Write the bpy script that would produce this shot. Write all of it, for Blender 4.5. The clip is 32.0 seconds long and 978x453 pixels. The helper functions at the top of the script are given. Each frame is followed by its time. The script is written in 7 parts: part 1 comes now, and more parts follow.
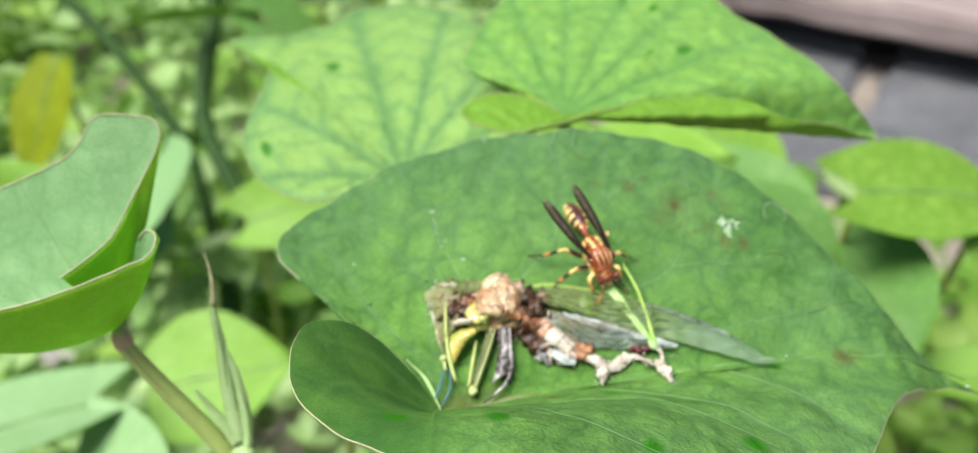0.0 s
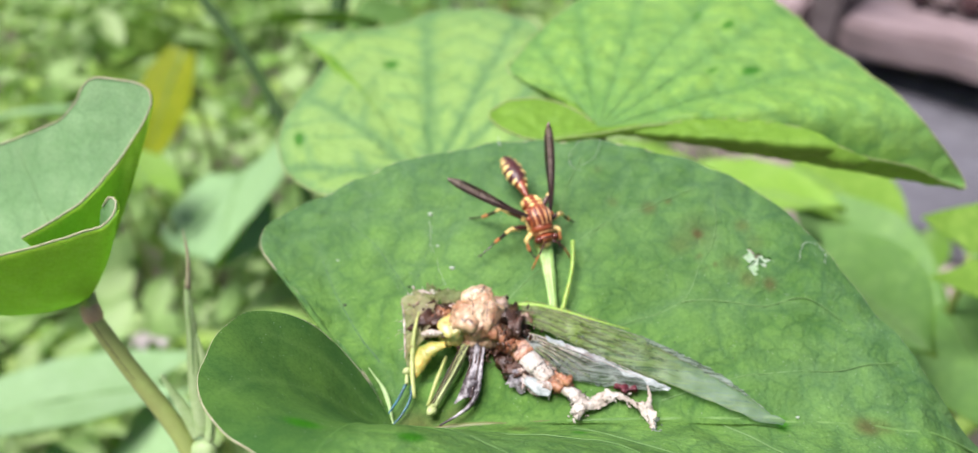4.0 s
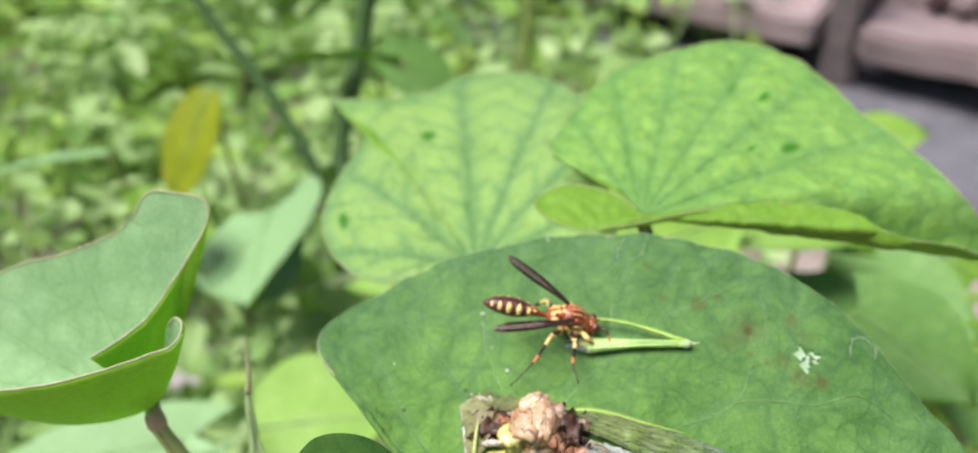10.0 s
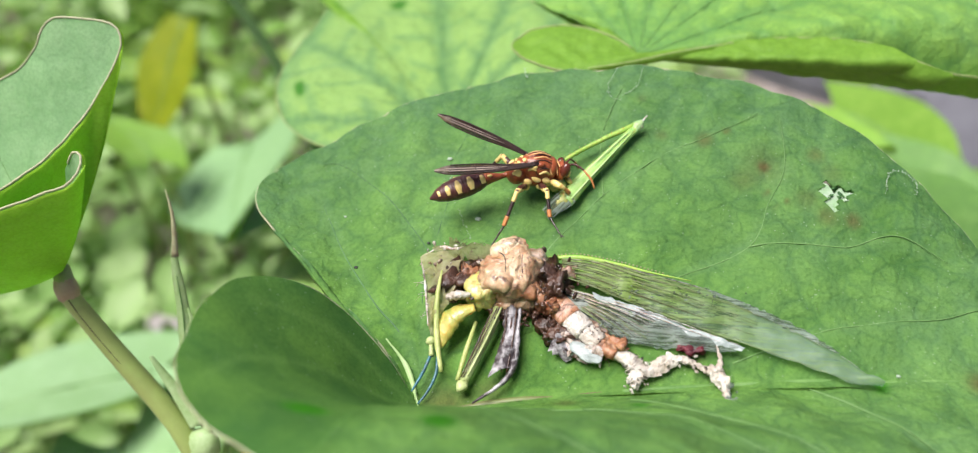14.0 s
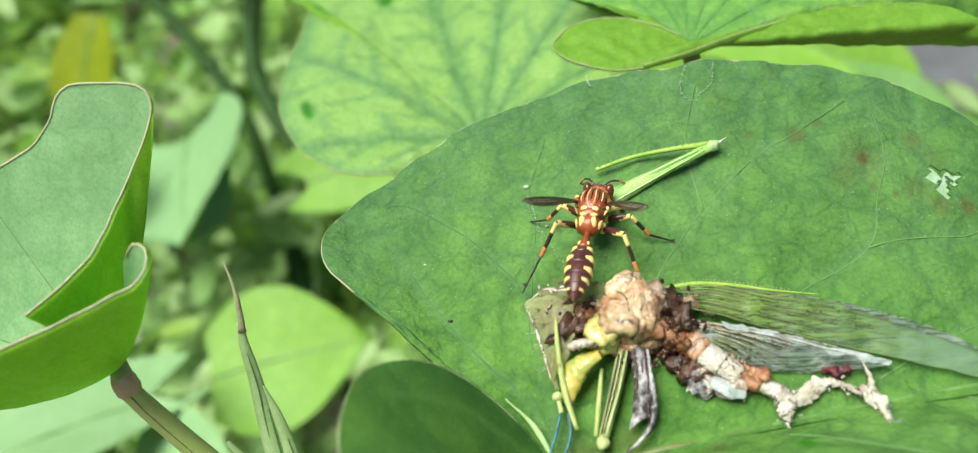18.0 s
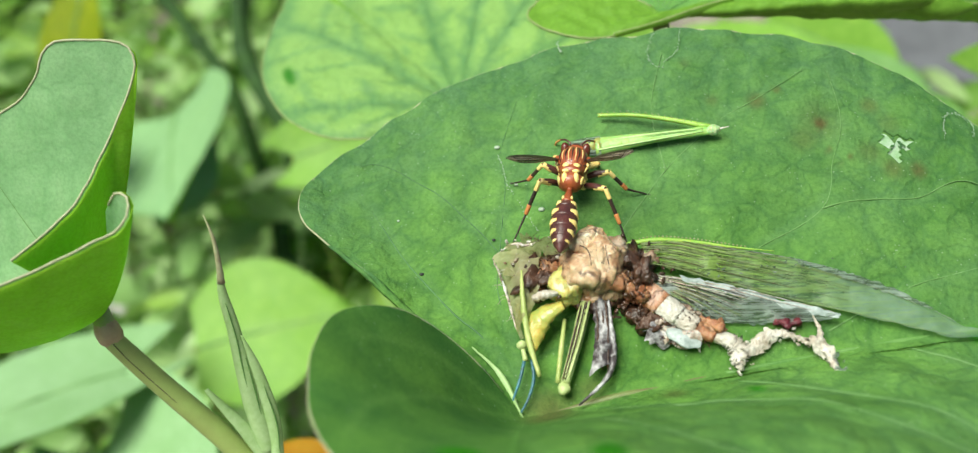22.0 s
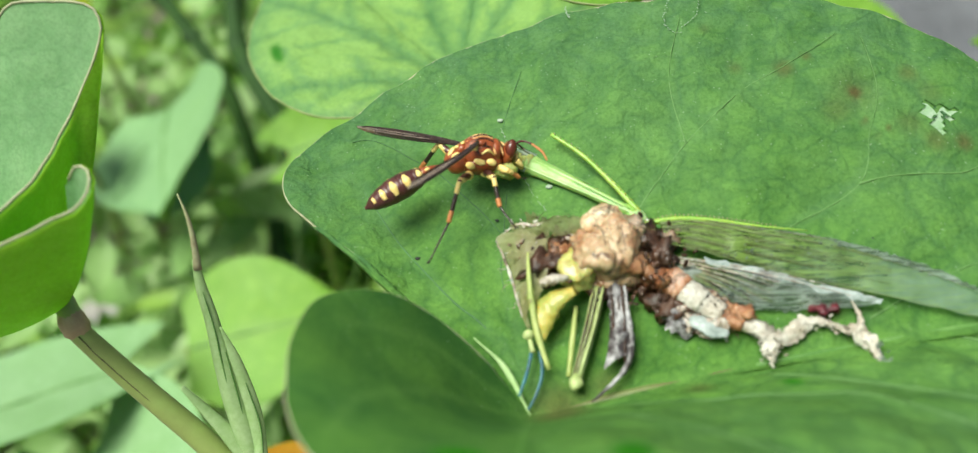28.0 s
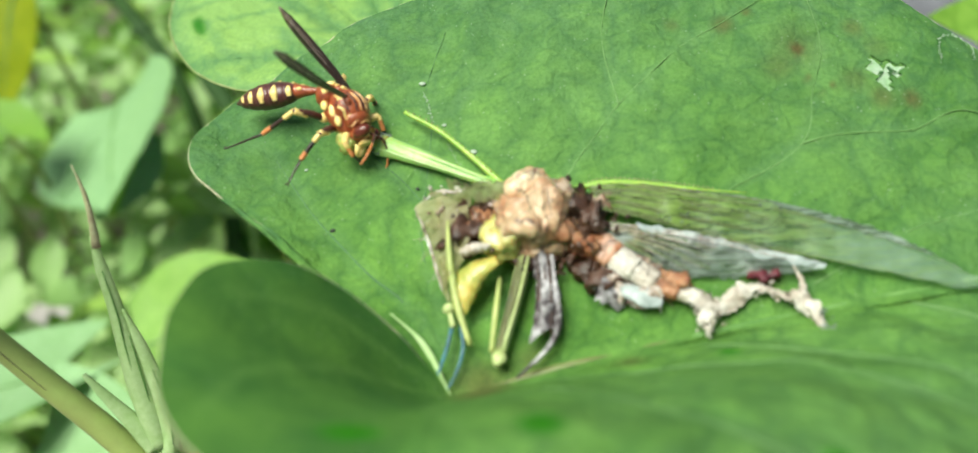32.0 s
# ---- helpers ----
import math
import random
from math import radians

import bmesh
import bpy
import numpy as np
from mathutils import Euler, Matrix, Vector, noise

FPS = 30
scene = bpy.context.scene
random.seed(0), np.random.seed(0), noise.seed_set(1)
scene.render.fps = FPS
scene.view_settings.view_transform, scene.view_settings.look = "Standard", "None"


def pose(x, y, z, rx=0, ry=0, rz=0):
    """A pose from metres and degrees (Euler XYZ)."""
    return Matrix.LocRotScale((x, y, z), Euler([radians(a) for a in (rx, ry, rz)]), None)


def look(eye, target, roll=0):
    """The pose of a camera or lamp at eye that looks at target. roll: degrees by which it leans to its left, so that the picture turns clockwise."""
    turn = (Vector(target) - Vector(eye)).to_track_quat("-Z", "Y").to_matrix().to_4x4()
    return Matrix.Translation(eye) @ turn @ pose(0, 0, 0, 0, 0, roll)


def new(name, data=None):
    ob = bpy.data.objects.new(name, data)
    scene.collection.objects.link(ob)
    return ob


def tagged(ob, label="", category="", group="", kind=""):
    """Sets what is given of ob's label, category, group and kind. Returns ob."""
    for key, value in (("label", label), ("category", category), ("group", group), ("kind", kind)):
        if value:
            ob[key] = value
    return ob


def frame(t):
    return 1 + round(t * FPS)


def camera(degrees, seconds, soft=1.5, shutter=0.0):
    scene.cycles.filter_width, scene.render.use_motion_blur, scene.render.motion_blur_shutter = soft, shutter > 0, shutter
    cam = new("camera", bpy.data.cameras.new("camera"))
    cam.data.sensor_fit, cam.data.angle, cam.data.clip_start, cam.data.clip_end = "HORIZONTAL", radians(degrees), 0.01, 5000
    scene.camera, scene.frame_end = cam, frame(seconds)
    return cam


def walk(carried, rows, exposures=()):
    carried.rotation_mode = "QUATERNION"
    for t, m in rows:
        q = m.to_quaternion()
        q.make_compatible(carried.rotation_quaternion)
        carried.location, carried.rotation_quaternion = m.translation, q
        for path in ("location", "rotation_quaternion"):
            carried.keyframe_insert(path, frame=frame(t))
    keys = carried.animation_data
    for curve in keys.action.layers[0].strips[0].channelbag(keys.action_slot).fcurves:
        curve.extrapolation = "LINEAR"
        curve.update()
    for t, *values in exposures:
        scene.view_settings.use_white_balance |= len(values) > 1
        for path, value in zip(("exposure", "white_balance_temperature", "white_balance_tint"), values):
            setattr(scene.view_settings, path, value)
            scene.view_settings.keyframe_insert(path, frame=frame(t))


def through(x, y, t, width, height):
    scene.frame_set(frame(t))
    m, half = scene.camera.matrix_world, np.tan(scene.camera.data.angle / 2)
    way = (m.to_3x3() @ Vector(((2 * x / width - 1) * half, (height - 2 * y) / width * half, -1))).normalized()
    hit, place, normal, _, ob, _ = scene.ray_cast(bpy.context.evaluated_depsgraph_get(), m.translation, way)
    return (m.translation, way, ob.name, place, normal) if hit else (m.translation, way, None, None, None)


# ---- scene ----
cam = camera(51.4, 32.0, soft=1.2)
# A close-up lens a hand's width from the leaf: what lies far behind is out of focus.
cam.data.dof.use_dof = True
cam.data.dof.focus_distance = 0.088
cam.data.dof.aperture_fstop = 26.0
METRES, EYE, TILT, LEAN, TURN = 0.29, 0.35, -38.0, 0.0, 0.0
ROWS = [
    (0.0, 0.0, 0.0, 0.0, 0.0, 0.0, -0.0),
    (0.5, 0.011, 0.0171, -0.0165, -0.42, -0.45, 0.58),
    (1.0, 0.0415, -0.014, -0.0217, 0.25, -0.27, -0.16),
    (1.5, 0.0788, -0.0391, -0.0166, 4.61, -0.85, -2.54),
    (2.0, 0.0651, 0.0228, -0.0143, 6.94, -1.19, -5.18),
    (2.5, 0.0679, 0.0496, -0.012, 7.76, 0.07, -6.08),
    (3.0, 0.0493, 0.0432, -0.0235, 8.12, 1.2, -6.06),
    (3.5, 0.0439, 0.037, -0.0209, 8.21, 1.33, -5.97),
    (4.0, 0.0564, 0.0411, -0.0071, 8.25, 1.59, -6.07),
    (4.5, 0.0443, 0.0549, 0.02, 8.26, 1.92, -5.92),
    (6.5, 0.049, 0.0492, 0.0297, 8.38, 1.83, -5.59),
    (7.0, 0.0484, 0.0456, 0.0327, 8.36, 1.83, -5.42),
    (7.5, 0.0441, 0.0432, 0.037, 8.46, 1.76, -5.0),
    (8.0, 0.0387, 0.0334, 0.0375, 8.69, 1.74, -4.9),
    (8.5, 0.0488, 0.0341, 0.0342, 8.84, 1.7, -4.72),
    (9.0, 0.0444, 0.0381, 0.0317, 8.9, 1.57, -4.66),
    (9.5, 0.0468, 0.0339, 0.0329, 9.07, 1.5, -4.69),
    (10.0, 0.0401, 0.0301, 0.0307, 9.12, 1.42, -4.57),
    (10.5, 0.0309, 0.0268, 0.0293, 9.28, 1.35, -4.63),
    (11.0, 0.0296, 0.0399, 0.0309, 9.25, 1.09, -4.54),
    (11.5, 0.0301, 0.0587, 0.0278, 9.32, 0.79, -4.54),
    (12.0, 0.0282, 0.066, 0.0194, 9.27, 0.4, -4.59),
    (12.5, 0.0346, 0.0747, 0.0016, 9.33, -0.12, -4.61),
    (13.0, 0.0369, 0.0661, 0.0009, 9.31, -0.17, -4.51),
    (13.5, 0.0463, 0.0825, -0.0047, 9.4, -0.14, -4.25),
    (14.0, 0.0457, 0.0936, -0.0143, 9.4, -0.22, -3.6),
    (14.5, 0.0475, 0.1109, 0.0004, 9.26, -0.56, -2.54),
    (16.5, 0.0382, 0.1103, 0.0211, 5.44, -3.49, 3.25),
    (17.0, 0.031, 0.1172, 0.0179, 4.68, -3.42, 3.45),
    (17.5, -0.004, 0.1131, 0.0135, 4.31, -3.47, 3.43),
    (18.0, -0.0128, 0.1123, 0.0141, 4.02, -3.58, 3.47),
    (18.5, -0.0192, 0.0875, 0.0258, 3.58, -3.93, 4.2),
    (19.0, -0.0037, 0.0779, 0.0356, 3.72, -4.03, 5.02),
    (19.5, -0.0237, 0.0914, 0.0356, 3.55, -4.23, 5.15),
    (20.0, 0.0071, 0.1049, 0.0043, 3.95, -4.01, 4.04),
    (20.5, 0.0168, 0.1161, -0.0093, 3.61, -4.28, 2.83),
    (21.0, 0.0086, 0.1074, -0.001, 3.57, -4.37, 2.74),
    (21.5, 0.0027, 0.1019, 0.0107, 3.59, -4.42, 2.72),
    (22.0, -0.0065, 0.1002, 0.0058, 3.5, -4.38, 2.73),
    (22.5, -0.0035, 0.1101, 0.0055, 3.61, -4.47, 2.8),
    (23.0, -0.0041, 0.1194, 0.0026, 3.65, -4.36, 2.74),
    (23.5, -0.0041, 0.1259, -0.0007, 3.6, -4.21, 2.72),
    (24.0, -0.0031, 0.1331, -0.0051, 3.56, -4.33, 2.7),
    (24.5, -0.0084, 0.1297, -0.0099, 3.58, -4.28, 2.63),
    (26.5, -0.0005, 0.1228, -0.0017, 3.69, -4.18, 2.8),
    (27.0, 0.0003, 0.1286, -0.0022, 3.77, -4.27, 2.81),
    (27.5, 0.0039, 0.1249, 0.0038, 3.62, -4.14, 2.8),
    (28.0, -0.0091, 0.1277, -0.0031, 3.54, -4.16, 2.92),
    (28.5, -0.0164, 0.1205, -0.0037, 3.64, -4.31, 2.91),
    (29.0, -0.0182, 0.1257, -0.0066, 3.65, -4.24, 2.92),
    (29.5, -0.0332, 0.1391, -0.0128, 3.12, -4.13, 2.79),
    (30.0, -0.0262, 0.1485, -0.0139, 3.1, -4.09, 2.92),
    (30.5, -0.0307, 0.1514, -0.0086, 2.96, -4.25, 3.01),
    (31.0, -0.0247, 0.1566, -0.0065, 3.03, -4.45, 3.21),
    (31.5, -0.0197, 0.1586, -0.0092, 2.56, -4.19, 3.34),
    (32.0, 0.0028, 0.1465, -0.0137, 1.98, -4.18, 3.67),
]
walk(cam, [(t, pose(0, 0, EYE, TILT, LEAN, TURN) @ pose(METRES * x, METRES * y, METRES * z, 90 + pitch, roll, yaw)) for t, x, y, z, yaw, pitch, roll in ROWS],
     [(0.0, 0.58, 6450, 5), (1.0, 0.66, 6450, -4), (2.0, 0.6, 6350, 14), (4.0, 0.58, 6250, 20), (6.5, 0.5, 6350, 16), (8.0, 0.55, 6350, 16), (14.0, 0.54, 6350, 14), (16.5, 0.52, 6450, 0), (24.5, 0.4, 6500, -5), (28.5, 0.37, 6500, -5), (30.0, 0.41, 6500, 4), (32.0, 0.52, 6500, -3)])

# ---- light: an open, thinly clouded sky, the sun nearly overhead ----
SUN_UP, SUN_ROUND = radians(68), radians(248)
world = bpy.data.worlds.new("sky")
scene.world = world
world.use_nodes = True
sky_nodes = world.node_tree
background = sky_nodes.nodes["Background"]
sky = sky_nodes.nodes.new("ShaderNodeTexSky")
sky.sky_type = "NISHITA"
sky.sun_disc = False
sky.sun_elevation, sky.sun_rotation = SUN_UP, SUN_ROUND
sky.dust_density, sky.air_density = 4.0, 1.0
sky_nodes.links.new(sky.outputs[0], background.inputs[0])
background.inputs[1].default_value = 0.064
sun_data = bpy.data.lights.new("sun", "SUN")
sun_data.energy, sun_data.angle, sun_data.color = 4.6, radians(40), (1.0, 0.97, 0.92)
sun = new("sun", sun_data)
sun.matrix_world = look((0, 0, 5), (-math.sin(SUN_ROUND) * math.cos(SUN_UP), -math.cos(SUN_ROUND) * math.cos(SUN_UP), 5 - math.sin(SUN_UP)))


# ---- materials ----
class Nodes:
    """A short way to write node materials."""

    def __init__(self, name):
        self.material = bpy.data.materials.new(name)
        self.material.use_nodes = True
        self.tree = self.material.node_tree
        self.tree.nodes.clear()
        self.out = self.tree.nodes.new("ShaderNodeOutputMaterial")
        self.place = self.tree.nodes.new("ShaderNodeTexCoord").outputs["Object"]

    def link(self, value, socket):
        if isinstance(value, bpy.types.NodeSocket):
            self.tree.links.new(value, socket)
        elif isinstance(value, (tuple, list)) and len(value) == 3 and socket.type == "RGBA":
            socket.default_value = (*value, 1)
        else:
            socket.default_value = value

    def add(self, kind, values=(), pick=0):
        node = self.tree.nodes.new(kind)
        for key, value in dict(values).items():
            self.link(value, node.inputs[key])
        return node.outputs[pick]

    def noise(self, scale, detail=3.0, rough=0.55, where=None, warp=0.0):
        return self.add("ShaderNodeTexNoise", {"Vector": where or self.place, "Scale": scale, "Detail": detail, "Roughness": rough, "Distortion": warp})

    def cells(self, scale, where=None, feature="F1", smooth=0.0):
        node = self.tree.nodes.new("ShaderNodeTexVoronoi")
        node.feature = feature
        self.link(where or self.place, node.inputs["Vector"])
        node.inputs["Scale"].default_value = scale
        if feature == "SMOOTH_F1":
            node.inputs["Smoothness"].default_value = smooth
        return node.outputs[0]

    def ramp(self, value, *stops):
        node = self.tree.nodes.new("ShaderNodeValToRGB")
        self.link(value, node.inputs[0])
        ramp = node.color_ramp
        while len(ramp.elements) < len(stops):
            ramp.elements.new(0.5)
        for element, (at, colour) in zip(ramp.elements, stops):
            element.position = at
            element.color = (*colour, 1) if isinstance(colour, tuple) else (colour, colour, colour, 1)
        return node.outputs[0]

    def mix(self, factor, a, b, blend="MIX"):
        node = self.tree.nodes.new("ShaderNodeMix")
        node.data_type, node.blend_type = "RGBA", blend
        self.link(factor, node.inputs[0])
        self.link(a, node.inputs[6])
        self.link(b, node.inputs[7])
        return node.outputs[2]

    def maths(self, what, a, b=0.0):
        node = self.tree.nodes.new("ShaderNodeMath")
        node.operation = what
        self.link(a, node.inputs[0])
        self.link(b, node.inputs[1])
        return node.outputs[0]

    def attribute(self, name):
        node = self.tree.nodes.new("ShaderNodeAttribute")
        node.attribute_name = name
        return node.outputs["Fac"]

    def island(self):
        return self.tree.nodes.new("ShaderNodeNewGeometry").outputs["Random Per Island"]

    def each(self):
        return self.tree.nodes.new("ShaderNodeObjectInfo").outputs["Random"]

    def bump(self, height, distance, strength=1.0):
        return self.add("ShaderNodeBump", {"Height": height, "Distance": distance, "Strength": strength})

    def finish(self, colour, rough=0.6, normal=None, through=0.0, through_colour=None, alpha=1.0, metal=0.0, sheen=0.0, coat=0.0, specular=0.5, subsurface=0.0):
        shader = self.tree.nodes.new("ShaderNodeBsdfPrincipled")
        for key, value in (("Base Color", colour), ("Roughness", rough), ("Metallic", metal), ("Sheen Weight", sheen), ("Coat Weight", coat),
                           ("Specular IOR Level", specular), ("Alpha", alpha)):
            self.link(value, shader.inputs[key])
        if subsurface:
            shader.inputs["Subsurface Weight"].default_value = subsurface
            shader.inputs["Subsurface Scale"].default_value = 0.0008
        if normal:
            self.link(normal, shader.inputs["Normal"])
        result = shader.outputs[0]
        if through:
            glow = self.add("ShaderNodeBsdfTranslucent", {"Color": through_colour or colour})
            if normal:
                self.link(normal, glow.node.inputs["Normal"])
            node = self.tree.nodes.new("ShaderNodeMixShader")
            node.inputs[0].default_value = through
            self.link(result, node.inputs[1])
            self.link(glow, node.inputs[2])
            result = node.outputs[0]
        self.tree.links.new(result, self.out.inputs[0])
        return self.material


def leaf_material(name, deep, fresh, vein, cell=4.0, contrast=0.6, rough=0.5, through=0.3, specks=0.5, bloom=(0.32, 0.42, 0.36), bloom_amount=0.25, vein_amount=0.3, soft=0.34, warp=0.0035, grooves=0.5, quilt=0.0002, patchy=(0.3, 0.7), ribbed=0.0, sheen=0.25, lobed=False):
    """A living leaf: fields between the veins, a dull bloom, tiny pale hairs. cell: the width of a field in mm."""
    n = Nodes(name)
    wobble = n.mix(warp, n.place, n.add("ShaderNodeTexNoise", {"Vector": n.place, "Scale": 200.0, "Detail": 3.0}, 1), "ADD")
    fields = n.cells(1000.0 / cell, wobble, "DISTANCE_TO_EDGE")
    inner = n.ramp(fields, (0.0, 0.0), (soft, 1.0))
    fine = n.cells(2600.0 / cell, wobble, "DISTANCE_TO_EDGE")
    small = n.ramp(fine, (0.0, 0.0), (0.18, 1.0))
    broad = n.noise(75.0, 3.0, 0.6)
    lightness = n.maths("MULTIPLY", inner, n.ramp(broad, (patchy[0], 0.15), (patchy[1], 1.0)))
    if ribbed:
        # pale fields bounded by the side veins of a ribbed blade
        lightness = n.mix(ribbed, lightness, n.maths("MULTIPLY", n.attribute("field"), n.ramp(broad, (patchy[0], 0.45), (patchy[1], 1.0))))
    lightness = n.maths("MULTIPLY", lightness, contrast)
    lightness = n.maths("ADD", lightness, n.maths("MULTIPLY", small, 0.2 if lobed else 0.24))
    if lobed:
        # the cupped base lobe is smooth, its own shade put in as deeper green
        smooth = n.attribute("smooth")
        lightness = n.mix(n.maths("MULTIPLY", smooth, 0.7), lightness, n.ramp(n.noise(130.0, 3.0), (0.38, 0.06), (0.62, 0.42)))
    colour = n.mix(lightness, deep, fresh)
    groove = n.maths("MULTIPLY", n.ramp(fields, (0.0, 1.0), (0.03, 0.6), (0.09, 0.0)), n.ramp(n.noise(120.0, 2.0), (0.35, 0.3 * grooves), (0.65, grooves)))
    if lobed:
        groove = n.maths("MULTIPLY", groove, n.maths("SUBTRACT", 1.0, n.maths("MULTIPLY", smooth, 0.85)))
    colour = n.mix(groove, colour, n.mix(0.5, deep, (0.01, 0.04, 0.01)))
    haze = n.maths("MULTIPLY", n.ramp(n.noise(38.0, 4.0, 0.65), (0.4, 0.0), (0.75, 1.0)), bloom_amount)
    if lobed:
        # waxy towards the margin, bare on the base lobe
        waxy = n.maths("MULTIPLY", n.maths("SUBTRACT", 1.0, n.attribute("field")), n.ramp(n.noise(420.0, 4.0, 0.7), (0.35, 0.3), (0.6, 1.0)))
        haze = n.maths("MULTIPLY", n.maths("ADD", haze, n.maths("MULTIPLY", waxy, 0.34)), n.maths("SUBTRACT", 1.0, smooth))
    colour = n.mix(haze, colour, bloom)
    colour = n.mix(n.maths("MULTIPLY", n.attribute("vein"), vein_amount), colour, vein)
    colour = n.mix(n.attribute("stain"), colour, (0.105, 0.085, 0.035))
    colour = n.mix(n.attribute("wet"), colour, (0.035, 0.19, 0.008))
    colour = n.mix(n.ramp(n.noise(3200.0, 3.0, 0.7), (0.36, 0.3), (0.57, 0.0)), colour, n.mix(0.5, deep, (0.01, 0.04, 0.01)))
    dots = n.cells(2300.0)
    hair = n.maths("MULTIPLY", n.ramp(dots, (0.0, 1.0), (0.10, 1.0), (0.16, 0.0)), n.ramp(n.noise(900.0, 1.0), (0.52, 0.0), (0.6, 1.0)))
    colour = n.mix(n.maths("MULTIPLY", hair, specks), colour, (0.5, 0.62, 0.42))
    pillow = n.maths("MULTIPLY", n.cells(1000.0 / cell, wobble, "SMOOTH_F1", 0.5), -1.4)
    relief = n.maths("ADD", pillow, n.maths("ADD", n.maths("MULTIPLY", small, 0.06), n.maths("MULTIPLY", n.noise(2400.0, 2.0), 0.22)))
    normal = n.bump(relief, quilt, n.maths("SUBTRACT", 0.7, n.maths("MULTIPLY", smooth, 0.6)) if lobed else 0.7)
    gloss = n.ramp(n.noise(160.0, 3.0), (0.3, rough - 0.1), (0.7, rough + 0.08))
    return n.finish(colour, gloss, normal, through, n.mix(0.5, colour, (0.22, 0.5, 0.03)), specular=sheen)


def tissue(name, light, dark, scale=900.0, rough=0.5, relief=0.0001, through=0.0, alpha=1.0, coat=0.0, subsurface=0.0, low=0.35, high=0.65):
    """Plain living or dried matter: two colours, blotched at two scales, with a fine grain."""
    n = Nodes(name)
    broad = n.noise(scale, 4.0, 0.6)
    fine = n.noise(scale * 5.0, 3.0, 0.6)
    blend = n.ramp(n.mix(0.35, broad, fine), (low, 0.0), (high, 1.0))
    colour = n.mix(blend, dark, light)
    return n.finish(colour, rough, n.bump(n.mix(0.5, broad, fine), relief), through, None, alpha, coat=coat, subsurface=subsurface)


LEAF = leaf_material("leaf_green", (0.037, 0.115, 0.03), (0.185, 0.365, 0.062), (0.20, 0.37, 0.09), cell=5.2, contrast=1.0, rough=0.66, through=0.22, sheen=0.04, lobed=True, specks=0.35, bloom=(0.145, 0.255, 0.15), bloom_amount=0.3, vein_amount=0.2, soft=0.5, warp=0.0055, grooves=0.3, quilt=0.0009, patchy=(0.3, 0.66), ribbed=0.45)
LEAF_UNDER = leaf_material("leaf_underside", (0.15, 0.31, 0.03), (0.25, 0.45, 0.055), (0.34, 0.48, 0.1), cell=3.0, contrast=0.5, rough=0.6, specks=0.2, grooves=0.1, bloom_amount=0.0)
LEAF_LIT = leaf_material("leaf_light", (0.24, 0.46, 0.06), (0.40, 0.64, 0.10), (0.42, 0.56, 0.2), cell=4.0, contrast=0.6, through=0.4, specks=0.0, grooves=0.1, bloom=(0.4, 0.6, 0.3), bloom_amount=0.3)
LEAF_MOTTLED = leaf_material("leaf_mottled", (0.115, 0.285, 0.075), (0.28, 0.50, 0.085), (0.085, 0.22, 0.06), cell=3.8, contrast=1.0, rough=0.55, specks=0.05, bloom=(0.26, 0.43, 0.20), bloom_amount=0.25, vein_amount=0.55, soft=0.36, warp=0.004, grooves=0.3, quilt=0.0006, patchy=(0.3, 0.64), ribbed=0.7)
LEAF_RIBBED = leaf_material("leaf_ribbed", (0.10, 0.24, 0.09), (0.30, 0.49, 0.12), (0.09, 0.215, 0.08), cell=4.6, contrast=1.0, rough=0.55, specks=0.05, bloom=(0.22, 0.37, 0.20), bloom_amount=0.25, vein_amount=0.35, soft=0.36, warp=0.004, grooves=0.15, quilt=0.0006, patchy=(0.2, 0.6), ribbed=0.95)
LEAF_PALE = leaf_material("leaf_pale", (0.31, 0.54, 0.26), (0.46, 0.69, 0.36), (0.48, 0.66, 0.38), cell=3.6, contrast=0.8, rough=0.55, specks=0.1, grooves=0.2, bloom=(0.46, 0.66, 0.42), bloom_amount=0.4, through=0.5, sheen=0.15)
LEAF_UNDER_PALE = leaf_material("leaf_light_underside", (0.44, 0.72, 0.06), (0.58, 0.86, 0.12), (0.56, 0.74, 0.24), cell=3.0, contrast=0.5, rough=0.5, through=0.72, specks=0.1, grooves=0.1, bloom_amount=0.0)
LEAF_MID = leaf_material("leaf_mid_green", (0.12, 0.27, 0.06), (0.22, 0.41, 0.09), (0.26, 0.42, 0.14), cell=4.0, contrast=0.6, through=0.3, specks=0.0, grooves=0.15, bloom=(0.25, 0.42, 0.18), bloom_amount=0.3)
LEAF_LIME = leaf_material("leaf_lime", (0.21, 0.40, 0.05), (0.36, 0.58, 0.10), (0.38, 0.54, 0.16), cell=4.0, contrast=0.7, through=0.45, specks=0.0, bloom_amount=0.0)
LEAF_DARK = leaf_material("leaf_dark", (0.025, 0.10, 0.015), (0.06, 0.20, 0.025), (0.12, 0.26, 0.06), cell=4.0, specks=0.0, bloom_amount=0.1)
LEAF_YELLOW = leaf_material("leaf_yellowing", (0.28, 0.35, 0.012), (0.46, 0.48, 0.02), (0.32, 0.37, 0.04), cell=6.0, through=0.5, specks=0.0, bloom_amount=0.0, grooves=0.2)
